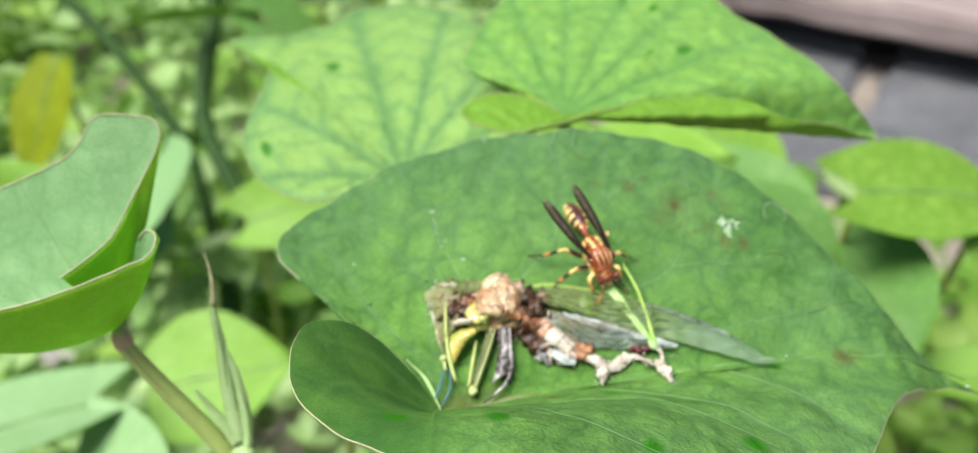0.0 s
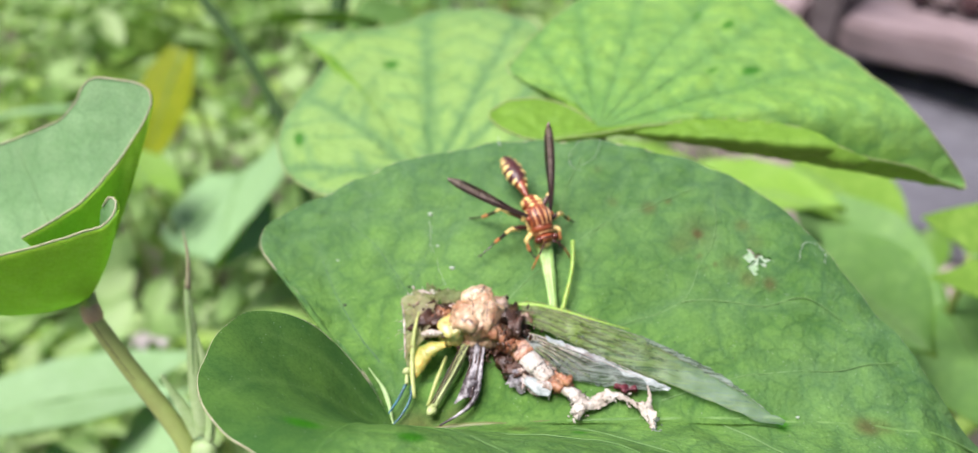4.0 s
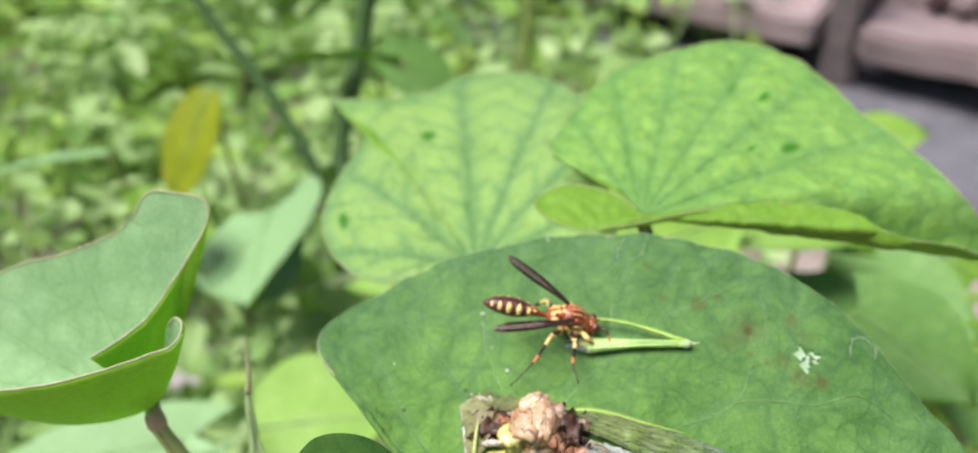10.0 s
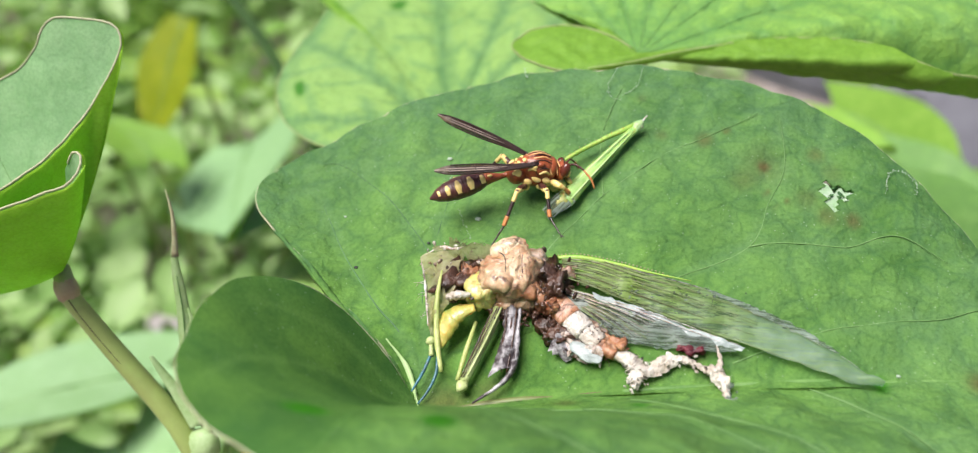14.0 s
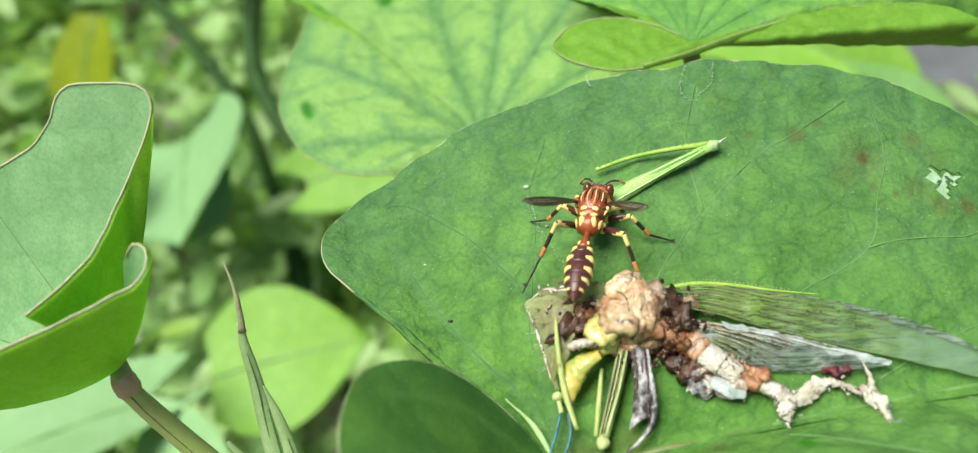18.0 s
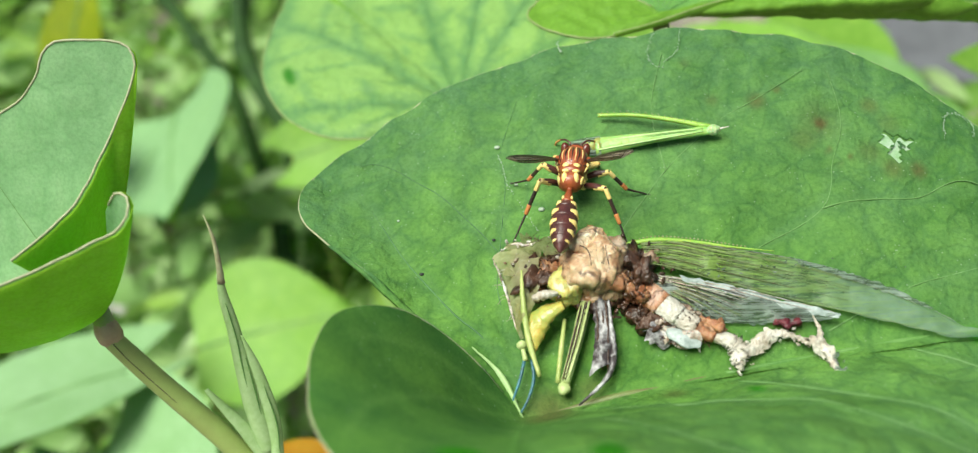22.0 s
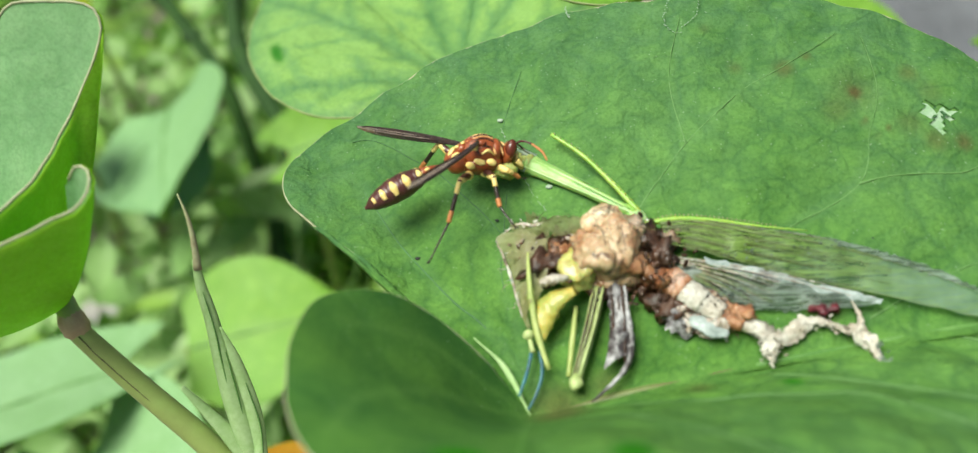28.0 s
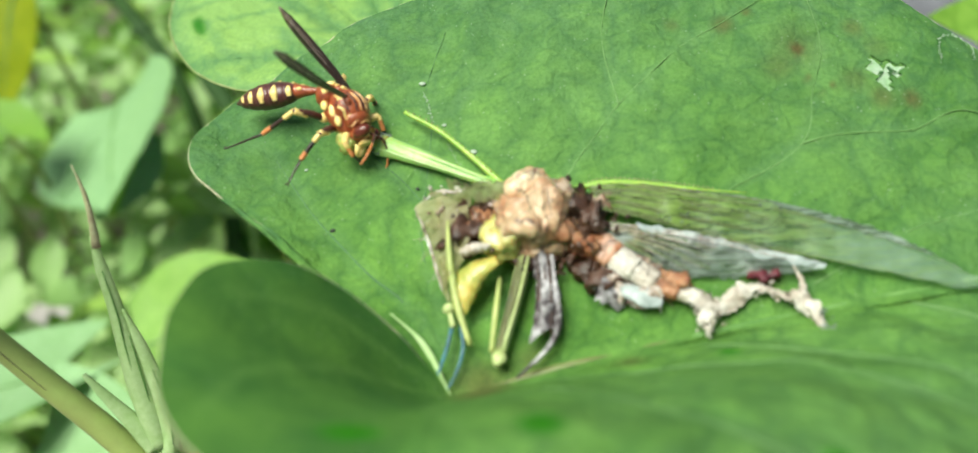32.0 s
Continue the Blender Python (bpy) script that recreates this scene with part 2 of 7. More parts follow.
LEAF_ORANGE = leaf_material("leaf_orange", (0.85, 0.36, 0.025), (1.0, 0.52, 0.05), (0.8, 0.45, 0.08), cell=5.0, through=0.5, specks=0.0, bloom_amount=0.0, grooves=0.1)
LEAF_BLUE = leaf_material("leaf_blue_green", (0.25, 0.43, 0.19), (0.34, 0.54, 0.25), (0.27, 0.45, 0.2), cell=5.0, contrast=0.5, through=0.25, specks=0.0, grooves=0.1, bloom=(0.19, 0.34, 0.18), bloom_amount=0.4)
MARGIN = tissue("leaf_margin", (0.40, 0.46, 0.20), (0.24, 0.32, 0.09), 1200.0, 0.6, through=0.3)
MARGIN_PINK = tissue("leaf_margin_pink", (0.58, 0.56, 0.38), (0.40, 0.40, 0.22), 1200.0, 0.6, through=0.3)
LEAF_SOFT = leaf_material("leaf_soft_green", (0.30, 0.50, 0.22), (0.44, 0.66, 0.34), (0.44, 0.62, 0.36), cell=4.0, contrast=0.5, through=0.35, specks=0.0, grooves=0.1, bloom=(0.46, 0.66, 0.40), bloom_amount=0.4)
VEIN = tissue("vein", (0.18, 0.34, 0.09), (0.09, 0.22, 0.04), 500.0, 0.5, through=0.2)
VEIN_PALE = tissue("vein_pale", (0.20, 0.36, 0.12), (0.12, 0.26, 0.06), 400.0, 0.5, through=0.3)
VEIN_DEEP = tissue("vein_deep", (0.075, 0.185, 0.05), (0.04, 0.115, 0.03), 500.0, 0.6)
RIB = tissue("midrib_red", (0.15, 0.19, 0.055), (0.10, 0.07, 0.03), 300.0, 0.5)
STEM = tissue("stem_green", (0.26, 0.33, 0.08), (0.17, 0.24, 0.05), 500.0, 0.5, 0.00015, subsurface=0.1)
STEM_RED = tissue("stem_reddish", (0.36, 0.48, 0.13), (0.29, 0.35, 0.10), 160.0, 0.45, 0.00015)
STEM_PINK = tissue("stem_pinkish", (0.45, 0.38, 0.21), (0.32, 0.22, 0.11), 260.0, 0.45, 0.00015)
STEM_DARK = tissue("stem_dark", (0.035, 0.10, 0.01), (0.015, 0.05, 0.006), 200.0, 0.7, 0.0005)
BUD = tissue("bud_green", (0.50, 0.66, 0.32), (0.34, 0.52, 0.18), 400.0, 0.5, through=0.2)
BUD_TIP = tissue("bud_brown_tip", (0.38, 0.40, 0.22), (0.25, 0.22, 0.12), 600.0, 0.6)
SCAR = tissue("scar_white", (0.55, 0.62, 0.5), (0.35, 0.47, 0.32), 1500.0, 0.6, through=0.3)
SPECK_DARK = tissue("speck_dark", (0.02, 0.02, 0.015), (0.01, 0.01, 0.01), 1500.0, 0.5)
MM = 0.001
HOLE_PATCH = tissue("hole_patch_pale", (0.58, 0.70, 0.56), (0.36, 0.58, 0.30), 900.0, 0.22, 0.0002, through=0.45, coat=0.4)
rng = random.Random(7)


# ---- building helpers (all sizes in millimetres) ----
def mesh(name, verts, faces, smooth=True, values=None, second=None):
    """A mesh from points in mm. values: numbers for each point, by attribute; second: faces from this one on take the second material."""
    data = bpy.data.meshes.new(name)
    data.from_pydata([(x * MM, y * MM, z * MM) for x, y, z in verts], [], faces)
    for key, numbers in (values or {}).items():
        data.attributes.new(key, "FLOAT", "POINT").data.foreach_set("value", np.array(numbers, dtype=np.float32))
    if smooth:
        data.polygons.foreach_set("use_smooth", [True] * len(data.polygons))
    if second is not None:
        data.polygons.foreach_set("material_index", [int(n >= second) for n in range(len(data.polygons))])
    data.update()
    return data


def thing(name, label, category, at=(0, 0, 0), group="", kind=""):
    ob = new(name)
    ob.empty_display_size = 0.005
    ob.location = [v * MM for v in at]
    return tagged(ob, label, category, group, kind)


def part(name, data, material, parent, label="", under=None):
    ob = new(name, data)
    data.materials.append(material)
    if under:
        data.materials.append(under)
    ob.parent = parent
    return tagged(ob, label) if label else ob


def spline(points, count):
    """A smooth line through points, evenly parted into count points."""
    p = np.array(points, float)
    if len(p) == 2:
        return [Vector(v) for v in np.linspace(p[0], p[1], count)]
    p = np.vstack([2 * p[0] - p[1], p, 2 * p[-1] - p[-2]])
    fine = []
    for a, b, c, d in zip(p, p[1:], p[2:], p[3:]):
        for u in np.linspace(0, 1, 24, endpoint=False):
            fine.append(0.5 * (2 * b + (c - a) * u + (2 * a - 5 * b + 4 * c - d) * u * u + (3 * b - a - 3 * c + d) * u**3))
    fine = np.array(fine + [p[-2]])
    length = np.r_[0, np.cumsum(np.linalg.norm(np.diff(fine, axis=0), axis=1))]
    want = np.linspace(0, length[-1], count)
    return [Vector([np.interp(w, length, column) for column in fine.T]) for w in want]


def tube(points, radii, sides=8, flat=1.0, up=(0, 0, 1), count=None, bumps=0.0):
    """Points and faces of a round stalk along points; radii: along its length; flat: its height over its width."""
    line = spline(points, count or max(6, 4 * len(points)))
    sizes = np.interp(np.linspace(0, 1, len(line)), np.linspace(0, 1, len(radii)), radii)
    verts, faces = [], []
    for n, (p, r) in enumerate(zip(line, [float(v) for v in sizes])):
        way = (line[min(n + 1, len(line) - 1)] - line[max(n - 1, 0)]).normalized()
        side = way.cross(Vector(up))
        side = side.normalized() if side.length > 1e-4 else way.orthogonal().normalized()
        above = side.cross(way).normalized()
        for k in range(sides):
            a = 2 * math.pi * k / sides
            swell = 1 + bumps * rng.uniform(-1, 1)
            verts.append(p + r * swell * (math.cos(a) * side + math.sin(a) * flat * above))
    for n in range(len(line) - 1):
        for k in range(sides):
            a, b = n * sides + k, n * sides + (k + 1) % sides
            faces.append((a, b, b + sides, a + sides))
    faces += [tuple(range(sides))[::-1], tuple(range(len(verts) - sides, len(verts)))]
    return verts, faces


def ball(centre, radii, turn=(0, 0, 0), rough=0.0, scale=1.0, rings=10, sides=14, shape=None):
    """An egg-shaped body; rough and scale: the height and the fineness of its lumps, in mm."""
    m = Euler([radians(a) for a in turn]).to_matrix()
    verts, faces = [], []
    for i in range(rings + 1):
        a = math.pi * i / rings
        for k in range(sides):
            b = 2 * math.pi * k / sides
            v = Vector((math.cos(a), math.sin(a) * math.cos(b), math.sin(a) * math.sin(b)))
            grow = 1.0 if shape is None else shape(v)
            p = Vector((v.x * radii[0], v.y * radii[1], v.z * radii[2])) * grow
            if rough:
                p += v * rough * noise.fractal(p * scale + Vector(centre), 0.8, 2.0, 4)
            verts.append(Vector(centre) + m @ p)
    for i in range(rings):
        for k in range(sides):
            a, b = i * sides + k, i * sides + (k + 1) % sides
            faces.append((a, a + sides, b + sides, b))
    return verts, faces


def joined(*pieces):
    verts, faces = [], []
    for v, f in pieces:
        faces += [tuple(i + len(verts) for i in face) for face in f]
        verts += list(v)
    return verts, faces


def near_lines(x, y, lines, width):
    """How near the place (x, y) lies to the lines: 1 on a line, 0 a width away."""
    best = 1e9
    for line in lines:
        for (ax, ay), (bx, by) in zip(line, line[1:]):
            dx, dy = bx - ax, by - ay
            u = min(1.0, max(0.0, ((x - ax) * dx + (y - ay) * dy) / (dx * dx + dy * dy + 1e-9)))
            best = min(best, (x - ax - u * dx) ** 2 + (y - ay - u * dy) ** 2)
    return math.exp(-best / (width * width))


# ---- the main leaf ----
FOOT = (-5.0, 73.5)


def midrib_y(x):
    s = min(1.2, max(0.0, (x - FOOT[0]) / 63.5))
    return FOOT[1] + 3.5 * math.sin(math.pi * min(s, 1)) + 10.1 * s**2.5


def upper_z(x, y):
    """The half that faces the light: a nearly flat slope with a soft fold near its base lobe."""
    z = 273.3 + 0.05 * x + 0.35 * (y - 90) - 0.002 * x * x - 0.45 * max(0.0, x - 45)
    beyond = max(0.0, -0.805 * (x + 5.0) - 0.593 * (y - 75.0))
    z += 0.45 * beyond * beyond / (beyond + 0.7)
    return z


def lower_z(x, y):
    """The near half: it climbs out of the midrib's valley, steeply at the base lobe."""
    m = midrib_y(x)
    valley = upper_z(max(x, FOOT[0]), m)
    across = max(m - y, 0.0)
    if x < FOOT[0]:
        across = math.hypot(x - FOOT[0], across)
        height = 20.0
    else:
        height = 20.0 * math.exp(-(((x - FOOT[0]) / 33) ** 2)) + 1.0
    soft = min(1.0, max(0.0, (x - FOOT[0]) / 12))
    return valley + height * (1 - math.exp(-((across / (11.8 + 1.6 * soft)) ** (1.4 + 0.1 * soft))))


def leaf_z(x, y, lobe=False):
    if x < FOOT[0]:
        return lower_z(x, y) if lobe else upper_z(x, y)
    return upper_z(x, y) if y > midrib_y(x) else lower_z(x, y)


UPPER_EDGE = [(58, 82), (53.2, 82.6), (49.1, 85), (45.3, 88.7), (37.6, 97.8), (31.9, 103.8), (25.8, 107), (19.5, 109.2), (13, 110), (6.4, 109.9), (-0.3, 109),
              (-6.9, 107.5), (-13.4, 104.9), (-19.6, 100.9), (-24.2, 96.8), (-25.0, 92.8), (-22.8, 89.6), (-19.7, 87.0), (-16.0, 84.2), (-9.9, 79.2), (-6.0, 75)]
LOWER_EDGE = [(58, 82), (51.3, 79.5), (46, 76), (42.2, 72.1), (38.8, 66.6), (35.7, 62), (31.5, 57.7), (26.4, 54.8), (20.4, 53.3), (13.6, 50.5), (7.3, 48), (0.6, 48.2),
              (-6.7, 52.7), (-13.5, 56.6), (-16.8, 60.8), (-18.2, 65.2), (-18.4, 70.6), (-16.9, 74.5), (-14.1, 76.5), (-11.1, 77), (-7.7, 76.0), (-5.6, 74.3)]
UPPER_VEINS = [[(-4.5, 75), (-6.9, 84), (-6.8, 88), (-6.2, 94.4), (-6.7, 97.4), (-5, 103)], [(-6.8, 88), (-11.3, 93.2), (-14.7, 96), (-18.4, 98.1), (-21, 97.6)],
               [(-5, 76), (-8.1, 80.3), (-11.1, 83.1), (-15.4, 88.4), (-18.4, 93.1), (-20.2, 95.1), (-23, 94)],
               [(6, 78.5), (10, 83), (15.1, 86.7), (21.3, 90.3), (22.9, 94.8), (24.4, 98.9), (24, 104)], [(21.3, 90.3), (25.4, 91.1), (29.5, 91.3), (34, 93), (38, 91)],
               [(-2, 76.5), (1, 84), (4.2, 89.4), (8.2, 94.5), (13.7, 99.5), (17.4, 101.5), (22, 104.5)], [(8.2, 94.5), (7.5, 101), (9, 107)],
               [(20, 79.6), (28, 83.5), (36, 85.5), (43, 88)], [(-14.7, 96), (-15, 100), (-12, 104)], [(-6.2, 94.4), (-1, 99), (1, 105)], [(13.7, 99.5), (14, 104), (16, 108)]]
LOWER_VEINS = [[(-1, 73.5), (5.3, 71.5), (10.5, 70.5), (16, 69), (21, 65.6), (27, 61.5)], [(-3, 72), (2, 66), (7, 61), (14, 56.5), (19, 54.5)], [(12, 75), (18.5, 71), (24, 68), (29.5, 63)],
               [(-5, 72), (-5.5, 66), (-3, 59), (1, 53)], [(-6, 73), (-11, 70), (-14.5, 65), (-15, 61)], [(-6, 74), (-12, 74.5), (-16.5, 72)], [(25, 78.5), (31, 74), (36, 68)]]
STAINS = [(22.5, 98.8, 0.55, 1.0), (22.5, 98.8, 2.0, 0.25), (17.1, 101.1, 0.8, 0.65), (19.1, 102.2, 0.4, 0.75), (20.6, 96.9, 1.2, 0.3), (24.6, 95.2, 0.3, 0.7), (22.8, 95.9, 0.3, 0.8),
          (23.6, 94.4, 0.25, 0.7), (26.3, 95.6, 1.1, 0.32), (28.0, 93.9, 0.9, 0.55), (30.2, 93.8, 0.7, 0.8), (27.2, 100.4, 0.8, 0.5), (39.4, 80.0, 1.2, 0.8), (41.2, 80.6, 0.8, 0.4), (16.5, 80.2, 1.2, 0.5),
          (6.9, 73.9, 0.9, 0.5), (13.1, 101.6, 0.6, 0.4), (28.6, 98.6, 1.0, 0.25), (-3, 73.6, 2.2, 0.7), (0.5, 75.5, 1.2, 0.5), (11, 105.5, 0.5, 0.3)]
WET = [(12.8, 72.6, 1.1, 0.6), (-8.3, 60.4, 1.2, 1.3), (0.8, 59.4, 1.5, 1.0), (14.1, 57.1, 1.4, 0.8), (24.5, 61.2, 1.5, 1.1), (20.5, 56.2, 1.3, 0.6), (31.5, 78.9, 1.2, 0.5)]
HOLE = (28.7, 96.0)


def in_hole(x, y):
    dx, dy = x - HOLE[0], y - HOLE[1]
    a = math.atan2(dy, dx)
    return math.hypot(dx, dy) < 1.2 + 0.45 * math.sin(3 * a + 0.6) + 0.35 * math.sin(7 * a)


def thick(verts, faces, depth, flip=False):
    """Both skins of a blade: the second set of faces is its underside."""
    v = np.array(verts, float)
    f = np.array(faces)
    normal = np.zeros_like(v)
    across = np.cross(v[f[:, 2]] - v[f[:, 0]], v[f[:, 3]] - v[f[:, 1]])
    for k in range(4):
        np.add.at(normal, f[:, k], across)
    normal /= np.linalg.norm(normal, axis=1)[:, None] + 1e-12
    if (normal[:, 2].mean() < 0) != flip:
        f, normal = f[:, ::-1], -normal
    both = np.vstack([v, v - normal * depth])
    return [tuple(p) for p in both], [tuple(int(i) for i in face) for face in f] + [tuple(int(i) + len(v) for i in face[::-1]) for face in f], len(f)


def sheet(one, two, count=30, across=8, wave=0.15, seed=0.0, sag=0.0, torn=0.0):
    """A thin skin between two lines; torn: how far its edges are frayed."""
    a, b = spline(one, count), spline(two, count)
    verts = []
    for i in range(count):
        start = torn * noise.noise(Vector((i * 0.9, seed, 0)))
        stop = 1 + torn * noise.noise(Vector((i * 0.9, seed, 7)))
        for k in range(across):
            p = a[i].lerp(b[i], start + (stop - start) * k / (across - 1))
            lift = wave * noise.noise(Vector((p.x * 0.6, p.y * 0.9, seed))) + sag * math.sin(math.pi * k / (across - 1))
            verts.append((p.x, p.y, p.z + lift))
    faces = [(i * across + k, i * across + k + 1, (i + 1) * across + k + 1, (i + 1) * across + k) for i in range(count - 1) for k in range(across - 1)]
    v, f, _ = thick(verts, faces, 0.06)
    return v, f


def main_leaf():
    leaf = thing("heart_leaf", "large heart-shaped green leaf with brown spots and a ragged hole", "leaf", (*FOOT, 266))
    up, low = spline([(*p, 0) for p in UPPER_EDGE], 400), spline([(*p, 0) for p in LOWER_EDGE], 400)
    along = np.linspace(0, 1, 400)

    def edge(line, s):
        return (np.interp(s, along, [p.x for p in line]), np.interp(s, along, [p.y for p in line]))

    verts, faces, veins, stains, wets, pale, smooths = [], [], [], [], [], [], []
    margin = []
    for line, lobe, stations in ((up, False, 230), (low, True, 250)):
        first = len(verts)
        rings = 84
        vein_lines = (LOWER_VEINS if lobe else UPPER_VEINS)
        rim = []
        for s in np.linspace(0, 1, stations).tolist():
            ex, ey = edge(line, s)
            wave = 0.35 * math.sin(s * 61) + 0.25 * math.sin(s * 137 + 1)
            reach = math.hypot(ex - FOOT[0], ey - FOOT[1])
            for r in np.linspace(0, 1, rings).tolist():
                q = r**0.8 * (1 + 0.10 * noise.noise(Vector((s * 40, 3, 0))) / max(reach, 1) * r)
                x, y = FOOT[0] + q * (ex - FOOT[0]), FOOT[1] + q * (ey - FOOT[1])
                z = leaf_z(x, y, lobe)
                vein = near_lines(x, y, vein_lines, 0.4)
                wide = near_lines(x, y, vein_lines, 2.6)
                rib = math.exp(-(((y - midrib_y(x)) / 0.7) ** 2)) if x > FOOT[0] else 0.0
                fields = noise.noise(Vector((x * 0.24, y * 0.24, 5)))
                calm = 0.2 if lobe and x < 0 else (0.2 + 0.8 * min(1.0, x / 8) if lobe else 1.0)
                z += calm * (0.35 * fields + 0.12 * noise.noise(Vector((x * 0.8, y * 0.8, 9))) - 0.3 * wide) * min(1, q * 3) + wave * q**8 * 0.5
                z -= 0.9 * q**14 * (1 if not lobe else 0.6) * max(0.0, min(1.0, (0.72 - s) * 8))
                verts.append((x - FOOT[0], y - FOOT[1], z - 266))
                veins.append(max(vein, rib))
                smooths.append(max(0.0, min(1.0, -x / 7)) if lobe else 0.0)
                pale.append((1 - 0.5 * calm * near_lines(x, y, vein_lines, 0.6)) * (1 - (0.3 if lobe else 0.75) * q**3))
                stains.append(min(1, sum(w * math.exp(-(((x - a) ** 2 + (y - b) ** 2) / (c * c)) ** 1.5) for a, b, c, w in STAINS if abs(x - a) < 6)))
                wets.append(min(1, sum(math.exp(-((((x - a) / w) ** 2 * 0.55 + ((y - b) / c) ** 2) * 1.4) ** 2) for a, b, c, w in WET if abs(x - a) < 6)) if lobe or y < 82 else 0.0)
            rim.append(Vector(verts[-1]))
        for i in range(stations - 1):
            for k in range(rings - 1):
                a = first + i * rings + k
                face = (a, a + 1, a + rings + 1, a + rings) if not lobe else (a, a + rings, a + rings + 1, a + 1)
                cx, cy = verts[a][0] + FOOT[0], verts[a][1] + FOOT[1]
                if not (abs(cx - HOLE[0]) < 4 and in_hole(cx, cy)):
                    faces.append(face)
        margin.append(rim)
    v, f, half = thick(verts, faces, 0.18)
    part("blade", mesh("blade", v, f, values={"vein": veins * 2, "stain": stains * 2, "wet": wets * 2, "field": pale * 2, "smooth": smooths * 2}, second=half), LEAF, leaf, under=LEAF)
    for rim in margin:
        line = [p - Vector((0, 0, 0.12)) for p in rim[1:-2:2]]
        part("margin", mesh("margin", *tube([tuple(p) for p in line], [0.06, 0.10, 0.12, 0.10, 0.08], 6, count=len(line) * 2)), MARGIN_PINK, leaf, "thin pinkish brown rim")

    def on_leaf(x, y, lobe=False, lift=0.0):
        wide = near_lines(x, y, LOWER_VEINS if lobe else UPPER_VEINS, 2.6)
        return (x - FOOT[0], y - FOOT[1], leaf_z(x, y, lobe) - 266 - 0.3 * wide + 0.35 * noise.noise(Vector((x * 0.24, y * 0.24, 5))) + lift)

    rib = [(x, midrib_y(x)) for x in np.linspace(FOOT[0] + 0.5, 56, 24)]
    part("midrib", mesh("midrib", *tube([on_leaf(x, y, lift=-0.25) for x, y in rib[:8]], [0.5, 0.36, 0.26], 8, count=40)), RIB, leaf, "reddish green midrib")
    part("midrib", mesh("midrib", *tube([on_leaf(x, y, lift=-0.15) for x, y in rib[6:]], [0.27, 0.22, 0.16, 0.07], 8, count=60)), VEIN, leaf, "pale green midrib")
    for lines, lobe in ((UPPER_VEINS, False), (LOWER_VEINS, True)):
        for number, line in enumerate(lines):
            pale = number in (0, 1, 2, 6) if lobe else 3 <= number <= 7
            if not pale and (lobe or number > 2):
                continue
            fine = spline([(*p, 0) for p in line], 18)
            part("vein", mesh("vein", *tube([on_leaf(p.x, p.y, lobe, 0.05 if lobe else -0.01) for p in fine], [0.09, 0.06, 0.03] if pale else ([0.11, 0.09, 0.03] if number == 2 else [0.06, 0.05, 0.02]), 6, count=40)), VEIN_PALE if pale else VEIN_DEEP, leaf)
    # silvery scars where something small has grazed the skin
    for line in ([(8.4, 109.0), (7.6, 107), (8.0, 105.7), (9, 105.2)], [(10.9, 109.3), (10.6, 107.4), (9.9, 106.4), (9.2, 105.9)], [(-0.9, 108.7), (-0.6, 107.6)],
                 [(34.9, 99.6), (34.0, 99.4), (33.4, 98.4), (33.2, 96.9)], [(34.9, 99.6), (35.9, 98.4), (35.8, 97.0)], [(-6.8, 97.6), (-6.3, 95.8), (-6.1, 94.5)], [(-6, 94.4), (-4.6, 91.8), (-3.4, 89.4)]):
        fine = spline([(*p, 0) for p in line], 26)
        crumbs = [ball(on_leaf(p.x + rng.gauss(0, 0.06), p.y + rng.gauss(0, 0.06), lift=0.02), (rng.uniform(0.04, 0.11), 0.045, 0.02), (0, 0, rng.uniform(0, 180)), rings=4, sides=6) for p in fine]
        part("scar", mesh("scar", *joined(*crumbs)), SCAR, leaf, "thin silvery scar")
    for x, y, r, material in ((-6.9, 98.3, 0.28, SCAR), (-5.2, 94.3, 0.18, SCAR), (-3.0, 91.4, 0.3, SCAR), (-13.7, 86.7, 0.22, SPECK_DARK), (-7.3, 89.2, 0.16, SPECK_DARK), (-16, 92, 0.15, SCAR), (55.5, 81.4, 0.3, SCAR), (33, 80, 0.2, SCAR)):
        part("speck", mesh("speck", *ball(on_leaf(x, y, lift=0.05), (r, r * 0.8, r * 0.5), rings=5, sides=8)), material, leaf)
    # pale patch added for brightness beyond the grazed hole, ragged crumbs on its rim
    web = [on_leaf(HOLE[0], HOLE[1], lift=-0.3)]
    for k in range(36):
        a = 2 * math.pi * k / 36
        size = (1.2 + 0.45 * math.sin(3 * a + 0.6) + 0.35 * math.sin(7 * a)) * 1.08
        web.append(on_leaf(HOLE[0] + size * math.cos(a), HOLE[1] + size * math.sin(a), lift=-0.22))
    part("thin_skin", mesh("thin_skin", web, [(0, 1 + k, 1 + (k + 1) % 36) for k in range(36)]), HOLE_PATCH, leaf, "pale patch added for the background seen through the hole")
    shreds = [ball(on_leaf(HOLE[0] + rng.gauss(0, 0.8), HOLE[1] + rng.gauss(0, 0.8), lift=-0.12), (rng.uniform(0.1, 0.4), 0.1, 0.04), (0, 0, rng.uniform(0, 180)), 0.08, 4, 4, 7) for _ in range(14)]
    part("torn_flap", mesh("torn_flap", *joined(*shreds)), LEAF, leaf, "shreds of green skin across the hole")
